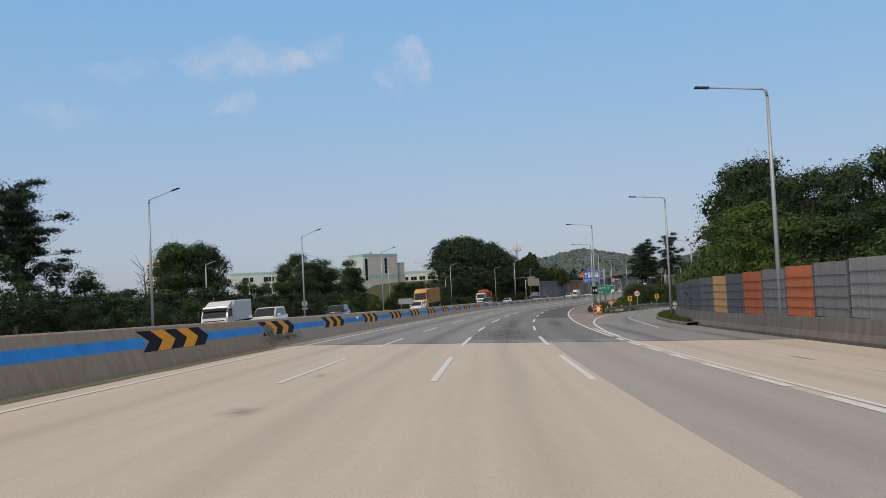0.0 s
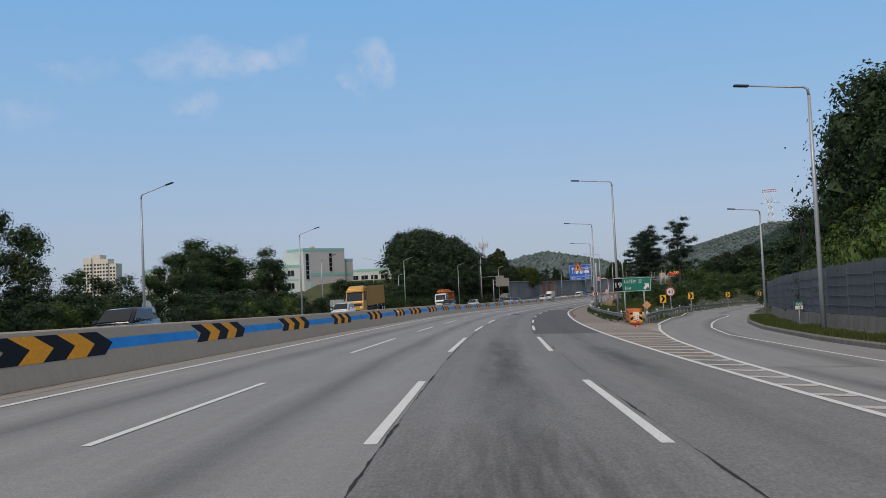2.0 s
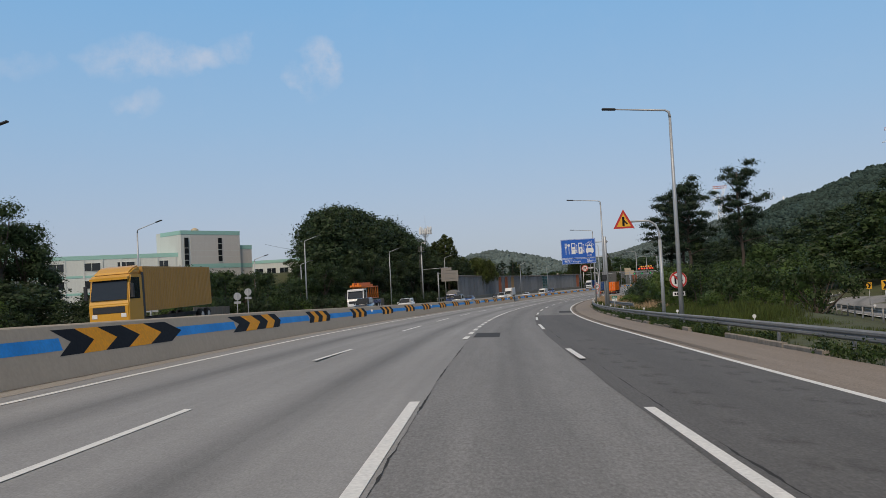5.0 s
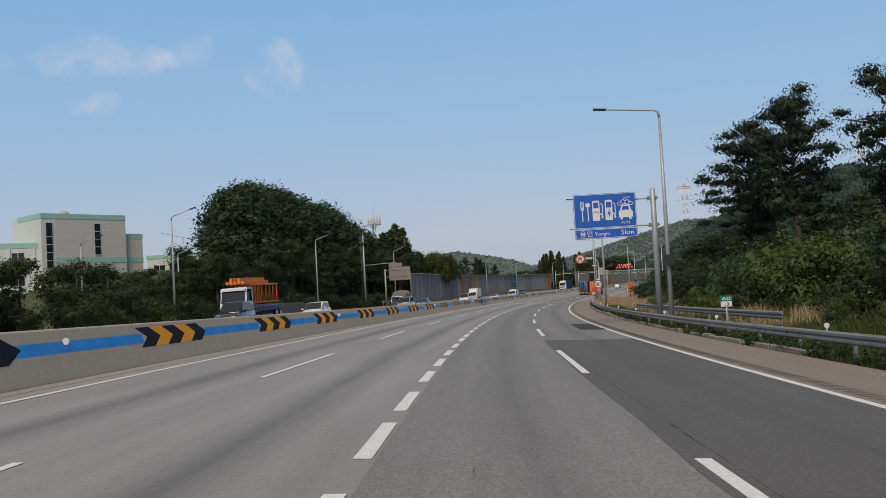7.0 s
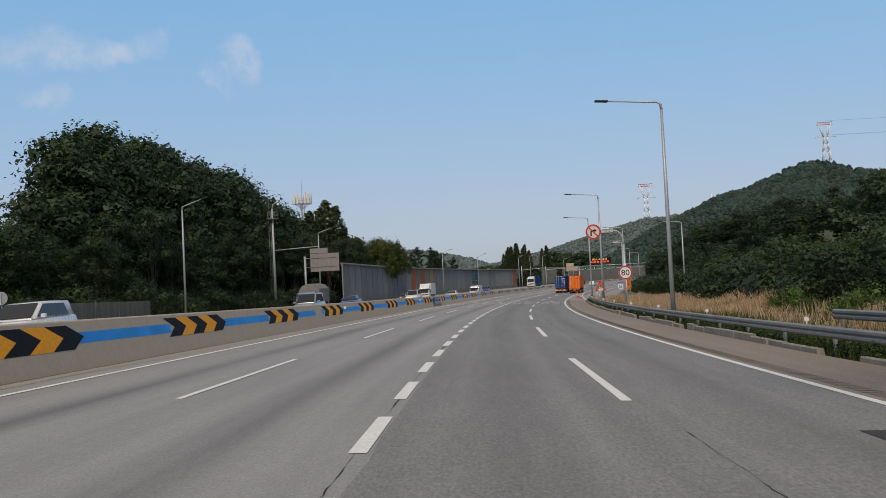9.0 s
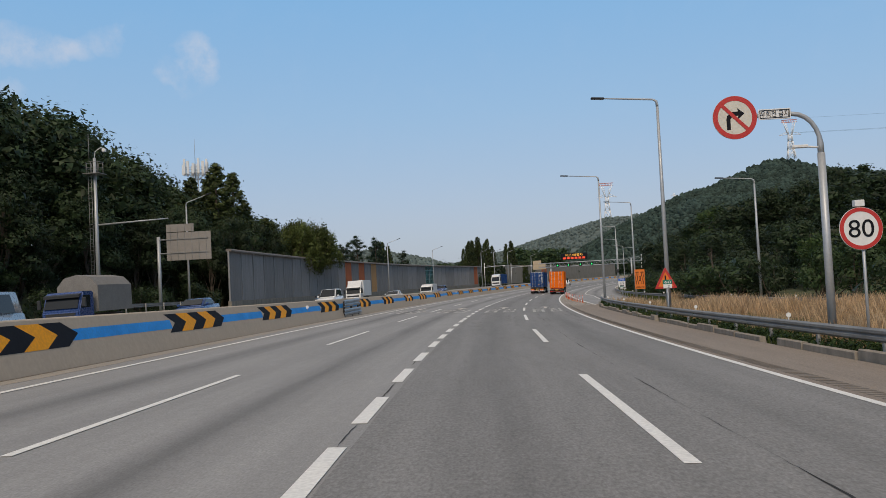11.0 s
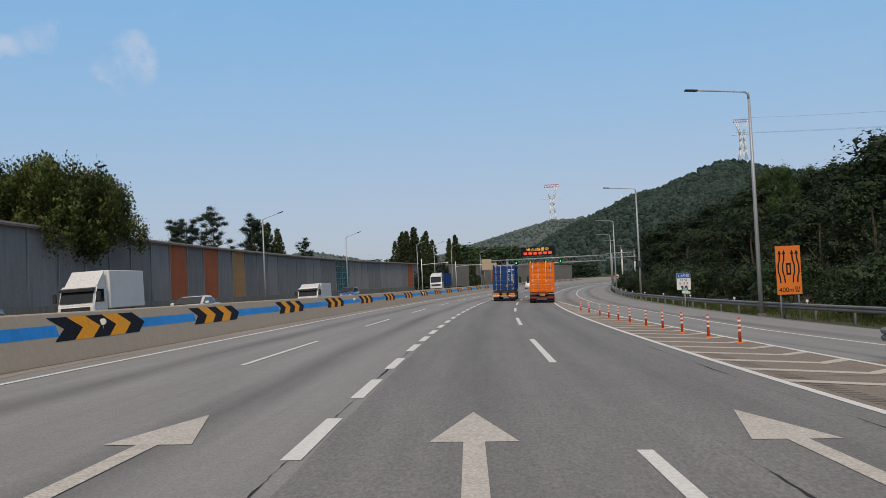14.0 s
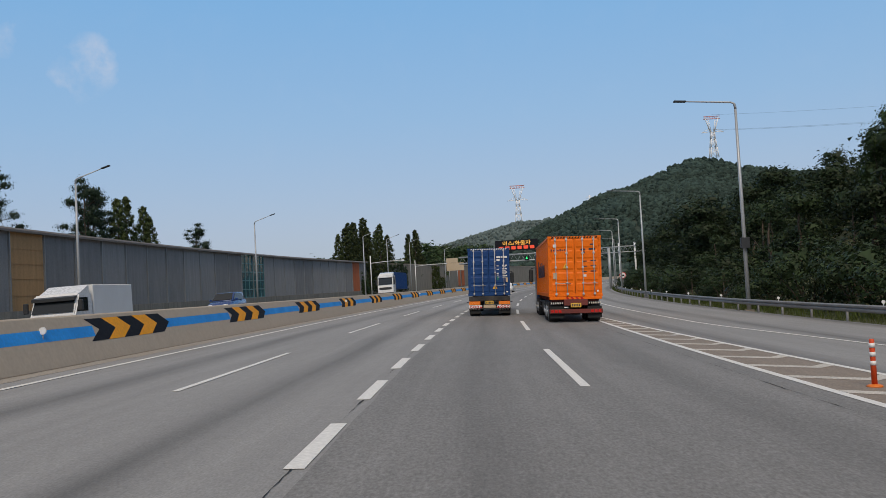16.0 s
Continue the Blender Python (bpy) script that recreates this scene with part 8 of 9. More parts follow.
STROKES = {
    "tunnel": [((-0.86, 317.0), (-0.64, 317.0), (-0.64, 320.6), (-0.86, 320.6)), ((-0.64, 320.35), (-0.40, 320.35), (-0.40, 320.6), (-0.64, 320.6)), ((-0.64, 318.55), (-0.43, 318.55), (-0.43, 318.8), (-0.64, 318.8)), ((-0.64, 317.0), (-0.40, 317.0), (-0.40, 317.22), (-0.64, 317.22)),
               ((-0.19, 317.0), (0.03, 317.0), (0.03, 320.7), (-0.19, 320.7)), ((-0.34, 318.6), (-0.19, 318.6), (-0.19, 318.9), (-0.34, 318.9)),
               ((0.50, 318.65), (0.68, 318.65), (0.68, 320.75), (0.50, 320.75)), ((0.68, 318.65), (0.97, 318.65), (0.97, 318.88), (0.68, 318.88)), ((1.16, 318.6), (1.34, 318.6), (1.34, 320.65), (1.16, 320.65)), ((1.0, 319.7), (1.16, 319.7), (1.16, 320.0), (1.0, 320.0)),
               ((0.48, 318.1), (1.33, 318.1), (1.33, 318.32), (0.48, 318.32)), ((1.13, 317.82), (1.33, 317.82), (1.33, 318.1), (1.13, 318.1)), ((0.48, 317.6), (1.33, 317.6), (1.33, 317.82), (0.48, 317.82)), ((0.48, 317.26), (0.68, 317.26), (0.68, 317.6), (0.48, 317.6)), ((0.48, 317.02), (1.30, 317.02), (1.30, 317.26), (0.48, 317.26))],
    "ahead": [((-0.03, 323.3), (0.12, 323.3), (0.12, 325.4), (-0.03, 325.4)), ((0.12, 324.7), (0.24, 324.7), (0.24, 324.95), (0.12, 324.95)), ((0.12, 324.0), (0.24, 324.0), (0.24, 324.25), (0.12, 324.25)),
              ((0.52, 325.0), (1.12, 325.0), (1.12, 325.3), (0.52, 325.3)), ((0.76, 323.3), (0.92, 323.3), (0.92, 325.0), (0.76, 325.0)), ((0.48, 321.8), (0.62, 321.8), (0.92, 323.3), (0.76, 323.3)), ((0.94, 321.8), (1.10, 321.8), (0.92, 323.3), (0.80, 323.0)), ((1.24, 321.75), (1.40, 321.75), (1.40, 325.2), (1.24, 325.2))],
}
RINGS = ((-0.40, 322.45, 0.44, 0.74), (-0.50, 324.3, 0.34, 1.0))


def road_word(shift, label):
    """Tall characters of straight strokes and rings, seen from far ahead."""
    m = laid(321.0, 0.25 + shift, 0.009)
    for key, strokes in STROKES.items():
        bm = B()
        for quad in strokes:
            slab(bm, [(n - 0.25, s - 321.0, 0) for n, s in quad], 0.002, (0, 0, 1))
        if key == "ahead":
            for n, s, rn, rs in RINGS:
                for k in range(24):
                    a0, a1 = 2 * math.pi * k / 24, 2 * math.pi * (k + 1) / 24
                    slab(bm, [(n - 0.25 + rn * f * math.cos(a), s - 321.0 + rs * (1 - (1 - f) * 0.8) * math.sin(a), 0) for f, a in ((0.68, a0), (1.0, a0), (1.0, a1), (0.68, a1))], 0.002, (0, 0, 1))
        tagged(part("road_lettering", bm, SIGN_TEXT, m=m), label, "road marking", kind="structure")
    bm = B()
    slab(bm, [(-0.12, 0, 0), (0.12, 0, 0), (0.12, 3.3, 0), (0.50, 3.3, 0), (0, 5.7, 0), (-0.50, 3.3, 0), (-0.12, 3.3, 0)], 0.003, (0, 0, 1))
    tagged(part("road_arrow", bm, WORN_PAINT, m=laid(326.8, 0.28 + shift, 0.0085)), "worn white straight-ahead arrow painted on the lane", "road marking", kind="structure")


for shift in (-7.25, -3.66, 0.0, 3.55):
    road_word(shift, "worn white tunnel lettering painted on the lane")

# reflectors on the median barrier
first = None
for s in (62.0, 128.0, 178.0, 213.5, 262.4, 301.2, 345.0, 388.2, 431.0, 474.0):
    m = post(s, -10.36 + widen(s))
    if first is None:
        first = thing("barrier_reflector", m, "round white reflector on a short stem at the barrier", "reflector", "barrier reflectors")
        bm = B()
        tube(bm, [(0.0, 0, 0.60), (0.12, 0, 0.60), (0.12, 0, 0.88)], 0.014, 6)
        part("stem", bm, GALV, first)
        bm = B()
        disc(bm, 0.12, 0.92, 0.09, -0.03, 0.05, 16)
        part("reflector", bm, WHITE, first)
        bm = B()
        box(bm, 0.0, 0.1, -0.05, 0.05, 0.52, 0.62, 0.01)
        part("lower_reflector", bm, WHITE, first)
    else:
        copy_thing(first, m)

# dented steel sheets bolted over a broken piece of the barrier
t = thing("barrier_repair", post(313.6, -9.97), "dented galvanised guardrail sheets covering a barrier gap", "guardrail")
for z, y0, y1, tilt in ((0.74, -3.2, 2.9, 0.05), (0.13, -2.9, 3.3, 0.01)):
    bm = B()
    rnd = random.Random(3)
    prof = [(0.0, 0.0), (0.07, 0.06), (0.07, 0.15), (0.0, 0.22), (0.07, 0.29), (0.07, 0.38), (0.0, 0.45)]
    rows = []
    for k in range(15):
        y = y0 + (y1 - y0) * k / 14
        d = 0.09 * noise.noise((y * 1.3, z, 2.0)) + 0.03 * noise.noise((y * 4.0, z, 5.0)) + tilt * y * 0.1
        rows.append([bm.verts.new((x + d, y, z + h + d * 0.6)) for x, h in prof])
    for a, b in zip(rows, rows[1:]):
        for i in range(6):
            bm.faces.new((a[i], a[i + 1], b[i + 1], b[i]))
    ob = part("beam", bm, surf("new_galvanised_steel", (0.38, 0.42, 0.46), 0.38, 0.6, 0.12, 0.9, 10, 0.1, 0.08, streak=0.1), t, "dented corrugated sheet")
    mod = ob.modifiers.new("thickness", "SOLIDIFY")
    mod.thickness = 0.006
for y in (-2.6, 0, 2.6):
    bm = B()
    box(bm, -0.12, 0.0, y - 0.06, y + 0.06, 0.0, 1.1)
    part("stake", bm, RUBBER, t)

# ---- traffic on the opposite carriageway, facing the camera ----
BOX_WHITE = surf("white_box_panel", (0.70, 0.71, 0.71), 0.55, 0, 0.04, 0.6, 4, 0.02, 0, spec=0.3)
PAINT_WHITE = surf("white_car_paint", (0.72, 0.73, 0.74), 0.28, 0, 0.05, 1, 10, 0.03, 0, coat=0.5)
PAINT_DARK = surf("dark_car_paint", (0.020, 0.026, 0.040), 0.25, 0.2, 0.08, 1, 10, 0.04, 0, coat=0.6)
PAINT_SILVER = surf("silver_car_paint", (0.40, 0.42, 0.45), 0.3, 0.5, 0.06, 1, 10, 0.04, 0, coat=0.5)
PAINT_BLUE = surf("blue_car_paint", (0.03, 0.07, 0.22), 0.28, 0.1, 0.08, 1, 10, 0.04, 0, coat=0.5)
PAINT_YELLOW = surf("yellow_truck_paint", (0.62, 0.32, 0.03), 0.4, 0, 0.1, 1, 10, 0.06, 0.03, coat=0.2)
CONT_YELLOW = surf("yellow_container_paint", (0.50, 0.27, 0.06), 0.55, 0, 0.1, 1, 10, 0.08, 0.05, streak=0.12)


def loft(bm, sections):
    """Rings of (y, [(x, z), ...]) joined along y, closed at both ends."""
    rings = [[bm.verts.new((x, y, z)) for x, z in ring] for y, ring in sections]
    n = len(rings[0])
    for a, b in zip(rings, rings[1:]):
        for i in range(n):
            bm.faces.new((a[i], a[(i + 1) % n], b[(i + 1) % n], b[i]))
    bm.faces.new(rings[0])
    bm.faces.new(rings[-1][::-1])
    bmesh.ops.recalc_face_normals(bm, faces=bm.faces)


def car(s, n, paint, label, kind="sedan", turn=180):
    """A car whose front is +y before it is turned."""
    t = thing("car", laid(s, n, 0, turn), label, "car", "oncoming cars")
    L, W, H = {"sedan": (4.7, 0.92, 1.46), "suv": (4.7, 0.95, 1.72), "van": (5.0, 0.96, 1.92)}[kind]
    hood = {"sedan": 0.98, "suv": 1.08, "van": 1.12}[kind]

    def ring(w0, w1, z0, z1):
        return [(-w0 * 0.94, z0), (-w0, z0 + 0.2), (-w0, z0 + 0.45), (-w1, z1), (w1, z1), (w0, z0 + 0.45), (w0, z0 + 0.2), (w0 * 0.94, z0)]

    bm = B()
    loft(bm, [(-L / 2, ring(W * 0.9, W * 0.82, 0.35, hood - 0.1)), (-L / 2 + 0.25, ring(W, W * 0.92, 0.25, hood + 0.02)), (0, ring(W, W * 0.95, 0.22, hood)), (L / 2 - 0.7, ring(W, W * 0.9, 0.22, hood - 0.08)), (L / 2 - 0.12, ring(W * 0.92, W * 0.8, 0.28, hood - 0.22)), (L / 2, ring(W * 0.82, W * 0.72, 0.35, hood - 0.34))])
    bmesh.ops.bevel(bm, geom=list(bm.edges), offset=0.03, segments=2, affect="EDGES")
    body = part("body", bm, paint, t, smooth=True)
    yb = {"sedan": -1.75, "suv": -2.2, "van": -2.4}[kind]
    bm = B()

    def cab_ring(w, z):
        return [(-w, hood - 0.06), (-w * 0.84, z), (w * 0.84, z), (w, hood - 0.06)]

    loft(bm, [(yb, cab_ring(W * 0.86, hood + 0.02)), (yb + (0.75 if kind == "sedan" else 0.3), cab_ring(W * 0.9, H - 0.03)), (-0.3, cab_ring(W * 0.92, H)), (0.35, cab_ring(W * 0.92, H - 0.04)), (1.25, cab_ring(W * 0.9, hood))])
    bmesh.ops.bevel(bm, geom=list(bm.edges), offset=0.03, segments=2, affect="EDGES")
    cabin = part("cabin", bm, paint, t, smooth=True)
    bm = B()
    slab(bm, [(-W * 0.80, 1.24, hood + 0.04), (W * 0.80, 1.24, hood + 0.04), (W * 0.70, 0.44, H - 0.08), (-W * 0.70, 0.44, H - 0.08)], 0.03, (0, 0.4, 1))
    part("windscreen", bm, GLASS_DARK, cabin)
    for sx in (-1, 1):
        bm = B()
        slab(bm, [(sx * W * 0.90, yb + 0.7, hood + 0.05), (sx * W * 0.90, 0.95, hood + 0.05), (sx * W * 0.80, 0.30, H - 0.10), (sx * W * 0.80, yb + 0.85, H - 0.12)], 0.03, (sx, 0, 0.1))
        part("side_window", bm, GLASS_DARK, cabin)
        bm = B()
        box(bm, sx * (W + 0.1) - 0.1, sx * (W + 0.1) + 0.1, 0.72, 0.88, hood + 0.0, hood + 0.16, 0.03)
        part("wing_mirror", bm, paint, cabin)
        bm = B()
        box(bm, sx * W * 0.66 - 0.18, sx * W * 0.66 + 0.18, L / 2 - 0.2, L / 2 - 0.02, hood - 0.42, hood - 0.28, 0.03)
        part("headlight", bm, WHITE, body)
        for y in (-L / 2 + 0.9, L / 2 - 0.85):
            wheel(t, sx * (W - 0.1), y, 0.34, 0.24, sx)
    bm = B()
    box(bm, -0.45, 0.45, L / 2 - 0.06, L / 2 + 0.01, 0.45, hood - 0.36, 0.02)
    part("grille", bm, DARKMETAL, body)
    return t


def lorry(s, n, cab_paint, box_paint, label, cab_h=2.5, box_w=1.1, box_l=6.0, box_z=(0.95, 3.2), load=None, big=False, spoiler=True):
    """A rigid lorry whose cab looks back along the road."""
    t = thing("truck", laid(s, n, 0, 180), label, "truck", "oncoming trucks")
    W = 1.22 if big else 0.98
    d = 2.1 if big else 1.7
    z0 = 0.5
    bm = B()
    slab(bm, [(-W, 0, z0), (-W, 0, cab_h), (-W, d - 0.5, cab_h), (-W, d - 0.12, cab_h * 0.58), (-W, d, cab_h * 0.5), (-W, d, z0)], 2 * W, (1, 0, 0))
    bmesh.ops.bevel(bm, geom=list(bm.edges), offset=0.06, segments=2, affect="EDGES")
    c = part("cab", bm, cab_paint, t)
    bm = B()
    slab(bm, [(-W * 0.9, d - 0.06, cab_h * 0.58), (W * 0.9, d - 0.06, cab_h * 0.58), (W * 0.86, d - 0.44, cab_h - 0.16), (-W * 0.86, d - 0.44, cab_h - 0.16)], 0.04, (0, 1, 0.3))
    part("windscreen", bm, GLASS_DARK, c)
    bm = B()
    slab(bm, [(-W * 0.95, d - 0.42, cab_h - 0.10), (-W * 0.95, d - 0.16, cab_h - 0.16), (-W * 0.95, d - 0.16, cab_h - 0.30), (-W * 0.95, d - 0.36, cab_h - 0.22)], 2 * W * 0.95, (1, 0, 0))
    part("sun_visor", bm, DARKMETAL if not big else cab_paint, c)
    bm = B()
    box(bm, -W - 0.02, W + 0.02, d - 0.1, d + 0.09, z0 - 0.12, z0 + 0.28, 0.04)
    part("bumper", bm, DARKMETAL if big else cab_paint, c)
    for sx in (-1, 1):
        bm = B()
        tube(bm, [(sx * W * 0.2, d - 0.05, cab_h * 0.58), (sx * W * 0.62, d - 0.12, cab_h * 0.66)], 0.018, 5)
        part("wiper", bm, RUBBER, c)
    if big:
        bm = B()
        slab(bm, [(-W * 0.92, 0.0, cab_h - 0.02), (-W * 0.92, d - 0.55, cab_h - 0.02), (-W * 0.92, d - 0.62, cab_h + 0.12), (-W * 0.92, 0.75, cab_h + 0.42), (-W * 0.92, 0.0, cab_h + 0.55)], 2 * W * 0.92, (1, 0, 0))
        bmesh.ops.bevel(bm, geom=list(bm.edges), offset=0.09, segments=2, affect="EDGES")
        part("roof_deflector", bm, cab_paint, c) if load != "lattice" else bm.free()
        for sx in (-1, 1):
            bm = B()
            box(bm, sx * (W - 0.03) - 0.03, sx * (W - 0.03) + 0.03, -0.28, 0.02, 0.9, cab_h + 0.1, 0.01)
            part("side_fairing", bm, DARKMETAL, c)
    bm = B()
    box(bm, -W * 0.8, W * 0.8, d - 0.02, d + 0.03, cab_h * 0.36, cab_h * 0.47, 0.01)
    part("grille", bm, DARKMETAL, c)
    for sx in (-1, 1):
        bm = B()
        slab(bm, [(sx * (W + 0.002), 0.45, cab_h * 0.58), (sx * (W + 0.002), d - 0.2, cab_h * 0.58), (sx * (W + 0.002), d - 0.5, cab_h - 0.2), (sx * (W + 0.002), 0.45, cab_h - 0.2)], 0.015, (sx, 0, 0))
        part("side_window", bm, GLASS_DARK, c)
        bm = B()
        box(bm, sx * (W + 0.2) - 0.1, sx * (W + 0.2) + 0.1, d - 0.25, d - 0.1, cab_h * 0.6, cab_h * 0.84, 0.03)
        part("wing_mirror", bm, DARKMETAL, c)
        bm = B()
        box(bm, sx * W * 0.72 - 0.16, sx * W * 0.72 + 0.16, d - 0.03, d + 0.03, cab_h * 0.28, cab_h * 0.35, 0.02)
        part("headlight", bm, WHITE, c)
        r = 0.48 if big else 0.36
        for y in ([d - 0.8, -box_l + 0.6, -box_l + 1.9] if big else [d - 0.7, -box_l + 1.1]):
            wheel(t, sx * (W - 0.18), y, r, 0.34, sx)
    bm = B()
    for sx in (-1, 1):
        box(bm, sx * 0.4 - 0.05, sx * 0.4 + 0.05, -box_l - 0.1, 0.4, 0.55, 0.8)
    part("chassis", bm, CHASSIS, t)
    if load == "container":
        bm = B()
        for sx in (-1, 1):
            corrugated(bm, -box_l - 0.2, -0.25, box_z[0] + 0.1, box_z[1] - 0.1, sx * 1.2, sx * 0.035)
        box(bm, -1.16, 1.16, -box_l - 0.2, -0.25, box_z[0], box_z[0] + 0.12)
        box(bm, -1.19, 1.19, -box_l - 0.2, -0.25, box_z[1] - 0.12, box_z[1])
        box(bm, -1.2, 1.2, -0.3, -0.2, box_z[0], box_z[1])
        part("container", bm, box_paint, t, "corrugated container")
        for k in range(4):
            bm = B()
            box(bm, 1.222, 1.236, -box_l * 0.45 - 0.55 * (k % 2), -box_l * 0.45 - 0.55 * (k % 2) + 0.42, 1.9 + 0.75 * (k // 2), 2.5 + 0.75 * (k // 2))
            part("side_lettering", bm, INK, t)
    elif load == "lattice":
        bm = B()
        box(bm, -1.15, 1.15, -box_l - 0.2, -0.25, 0.85, 1.35, 0.03)
        part("load_bed", bm, PAINT_BLUE, t, "blue load bed")
        for x in (-0.9, 0.9):
            bm = B()
            for z in (1.7, 3.4):
                tube(bm, [(x, -box_l, z), (x, -0.4, z)], 0.07, 6)
            for k in range(7):
                y = -box_l + k * (box_l - 0.6) / 7
                tube(bm, [(x, y, 1.7), (x, y + 0.4, 3.4), (x, y + 0.8, 1.7)], 0.05, 6)
            part("lattice_boom", bm, ORANGE, t, "orange steel lattice boom")
        for k in range(5):
            bm = B()
            x = -0.75 + 0.36 * k
            box(bm, x, x + 0.28, -box_l + 2.6, 0.9, 3.5, 3.78 + 0.3 * (k % 2), 0.02)
            part("loaded_beam", bm, ORANGE, t, "orange steel beam")
        for k in range(6):
            y = -box_l + 0.3 + k * (box_l - 1) / 5
            bm = B()
            tube(bm, [(-0.9, y, 3.4), (0.9, y, 3.4)], 0.05, 6)
            part("cross_bar", bm, ORANGE, t)
    elif load == "canvas":
        bm = B()
        pts = [(-1.1, 0.9), (-1.1, 2.3), (-0.7, 2.75), (0, 2.9), (0.7, 2.75), (1.1, 2.3), (1.1, 0.9)]
        slab(bm, [(x, -box_l, z) for x, z in pts], box_l - 0.25, (0, 1, 0))
        part("canvas_cover", bm, box_paint, t, "taut canvas cover")
    else:
        bm = B()
        box(bm, -box_w, box_w, -box_l - 0.2, -0.2, box_z[0], box_z[1], 0.03)
        part("box_body", bm, box_paint, t, "plain box body")
        if spoiler:
            bm = B()
            slab(bm, [(-W * 0.9, 0.05, cab_h - 0.02), (-W * 0.9, d - 0.7, cab_h - 0.02), (-W * 0.9, 0.05, box_z[1])], 2 * W * 0.9, (1, 0, 0))
            part("roof_fairing", bm, cab_paint, t)
    return t


lorry(65.0, -21.0, PAINT_WHITE, BOX_WHITE, "white refrigerated box truck on the opposite carriageway", 1.85, 0.95, 4.2, (0.7, 2.2))
car(64.5, -17.3, PAINT_WHITE, "white estate car on the opposite carriageway", "suv")
car(88.0, -17.5, PAINT_DARK, "dark off-road car on the opposite carriageway", "suv")
car(139.5, -18.3, PAINT_WHITE, "white pickup car on the opposite carriageway", "suv")
lorry(162.0, -23.0, PAINT_YELLOW, CONT_YELLOW, "yellow truck carrying a long ochre container", 3.5, 1.2, 12.0, (1.2, 3.95), "container", True)
lorry(236.0, -24.6, PAINT_WHITE, PAINT_BLUE, "white truck carrying orange steel lattice booms", 3.2, 1.1, 9.0, (0.9, 3.0), "lattice", True)
car(224.0, -21.0, PAINT_DARK, "dark blue people carrier on the opposite carriageway", "van")
car(237.5, -18.0, PAINT_WHITE, "white estate car on the opposite carriageway", "suv")
car(280.0, -17.0, PAINT_SILVER, "silver people carrier on the opposite carriageway", "van")
CANVAS = surf("canvas", (0.21, 0.20, 0.185), 0.85, 0, 0.15, 2, 14, 0.15, 0.3)
lorry(297.0, -21.5, PAINT_BLUE, CANVAS, "dark blue small truck with a grey canvas cover", 2.0, 1.0, 4.5, (0.9, 2.6), "canvas")
car(312.0, -20.5, PAINT_BLUE, "dark blue sedan on the opposite carriageway")
car(343.0, -18.2, PAINT_WHITE, "white van on the opposite carriageway", "van")
lorry(367.0, -20.8, PAINT_WHITE, BOX_WHITE, "white small box truck on the opposite carriageway", 2.1, 1.05, 4.6, (0.85, 2.9))
car(358.0, -22.5, PAINT_DARK, "dark sedan on the opposite carriageway")
car(371.0, -16.5, PAINT_WHITE, "white sedan on the opposite carriageway")
lorry(405.0, -17.6, PAINT_WHITE, BOX_WHITE, "white small box truck with pale side panels", 1.85, 0.95, 4.2, (0.75, 2.2))
car(437.0, -21.0, PAINT_BLUE, "blue estate car on the opposite carriageway", "suv")
lorry(505.0, -20.0, PAINT_WHITE, CONT_BLUE, "white truck carrying a blue container", 3.4, 1.2, 10.0, (1.2, 3.9), "container", True)
car(532.0, 2.2 - 5.6, PAINT_WHITE, "white car far ahead on the carriageway", "suv", 0)

# ---- buildings ----
PLASTER = surf("pale_plaster", (0.64, 0.66, 0.63), 0.85, 0, 0.08, 0.2, 5, 0.06, 0.1, streak=0.06)
# Shade on the tower's main faces is mixed into this greyer pink.
SHADED_PINK = surf("pink_grey_cladding", (0.60, 0.565, 0.53), 0.8, 0, 0.08, 0.15, 5, 0.06, 0.1, streak=0.05)
MINT = surf("mint_trim", (0.33, 0.56, 0.50), 0.75, 0, 0.08, 0.3, 5, 0.06, 0.05)


def facade_windows(t, wall, x0, x1, z, w, h, count, y, side=1):
    for k in range(count):
        x = x0 + (x1 - x0) * (k + 0.5) / count
        bm = B()
        box(bm, x - w / 2, x + w / 2, y - 0.03, y + 0.10, z, z + h)
        win = part("window", bm, GLASS_DARK, wall)
        bm = B()
        for a, b, c, d in ((x - w / 2 - 0.08, x + w / 2 + 0.08, z - 0.08, z), (x - w / 2 - 0.08, x + w / 2 + 0.08, z + h, z + h + 0.08), (x - w / 2 - 0.08, x - w / 2, z, z + h), (x + w / 2, x + w / 2 + 0.08, z, z + h), (x - 0.03, x + 0.03, z, z + h)):
            box(bm, a, b, y - 0.06, y + 0.02, c, d)
        part("window_frame", bm, PLASTER, win)


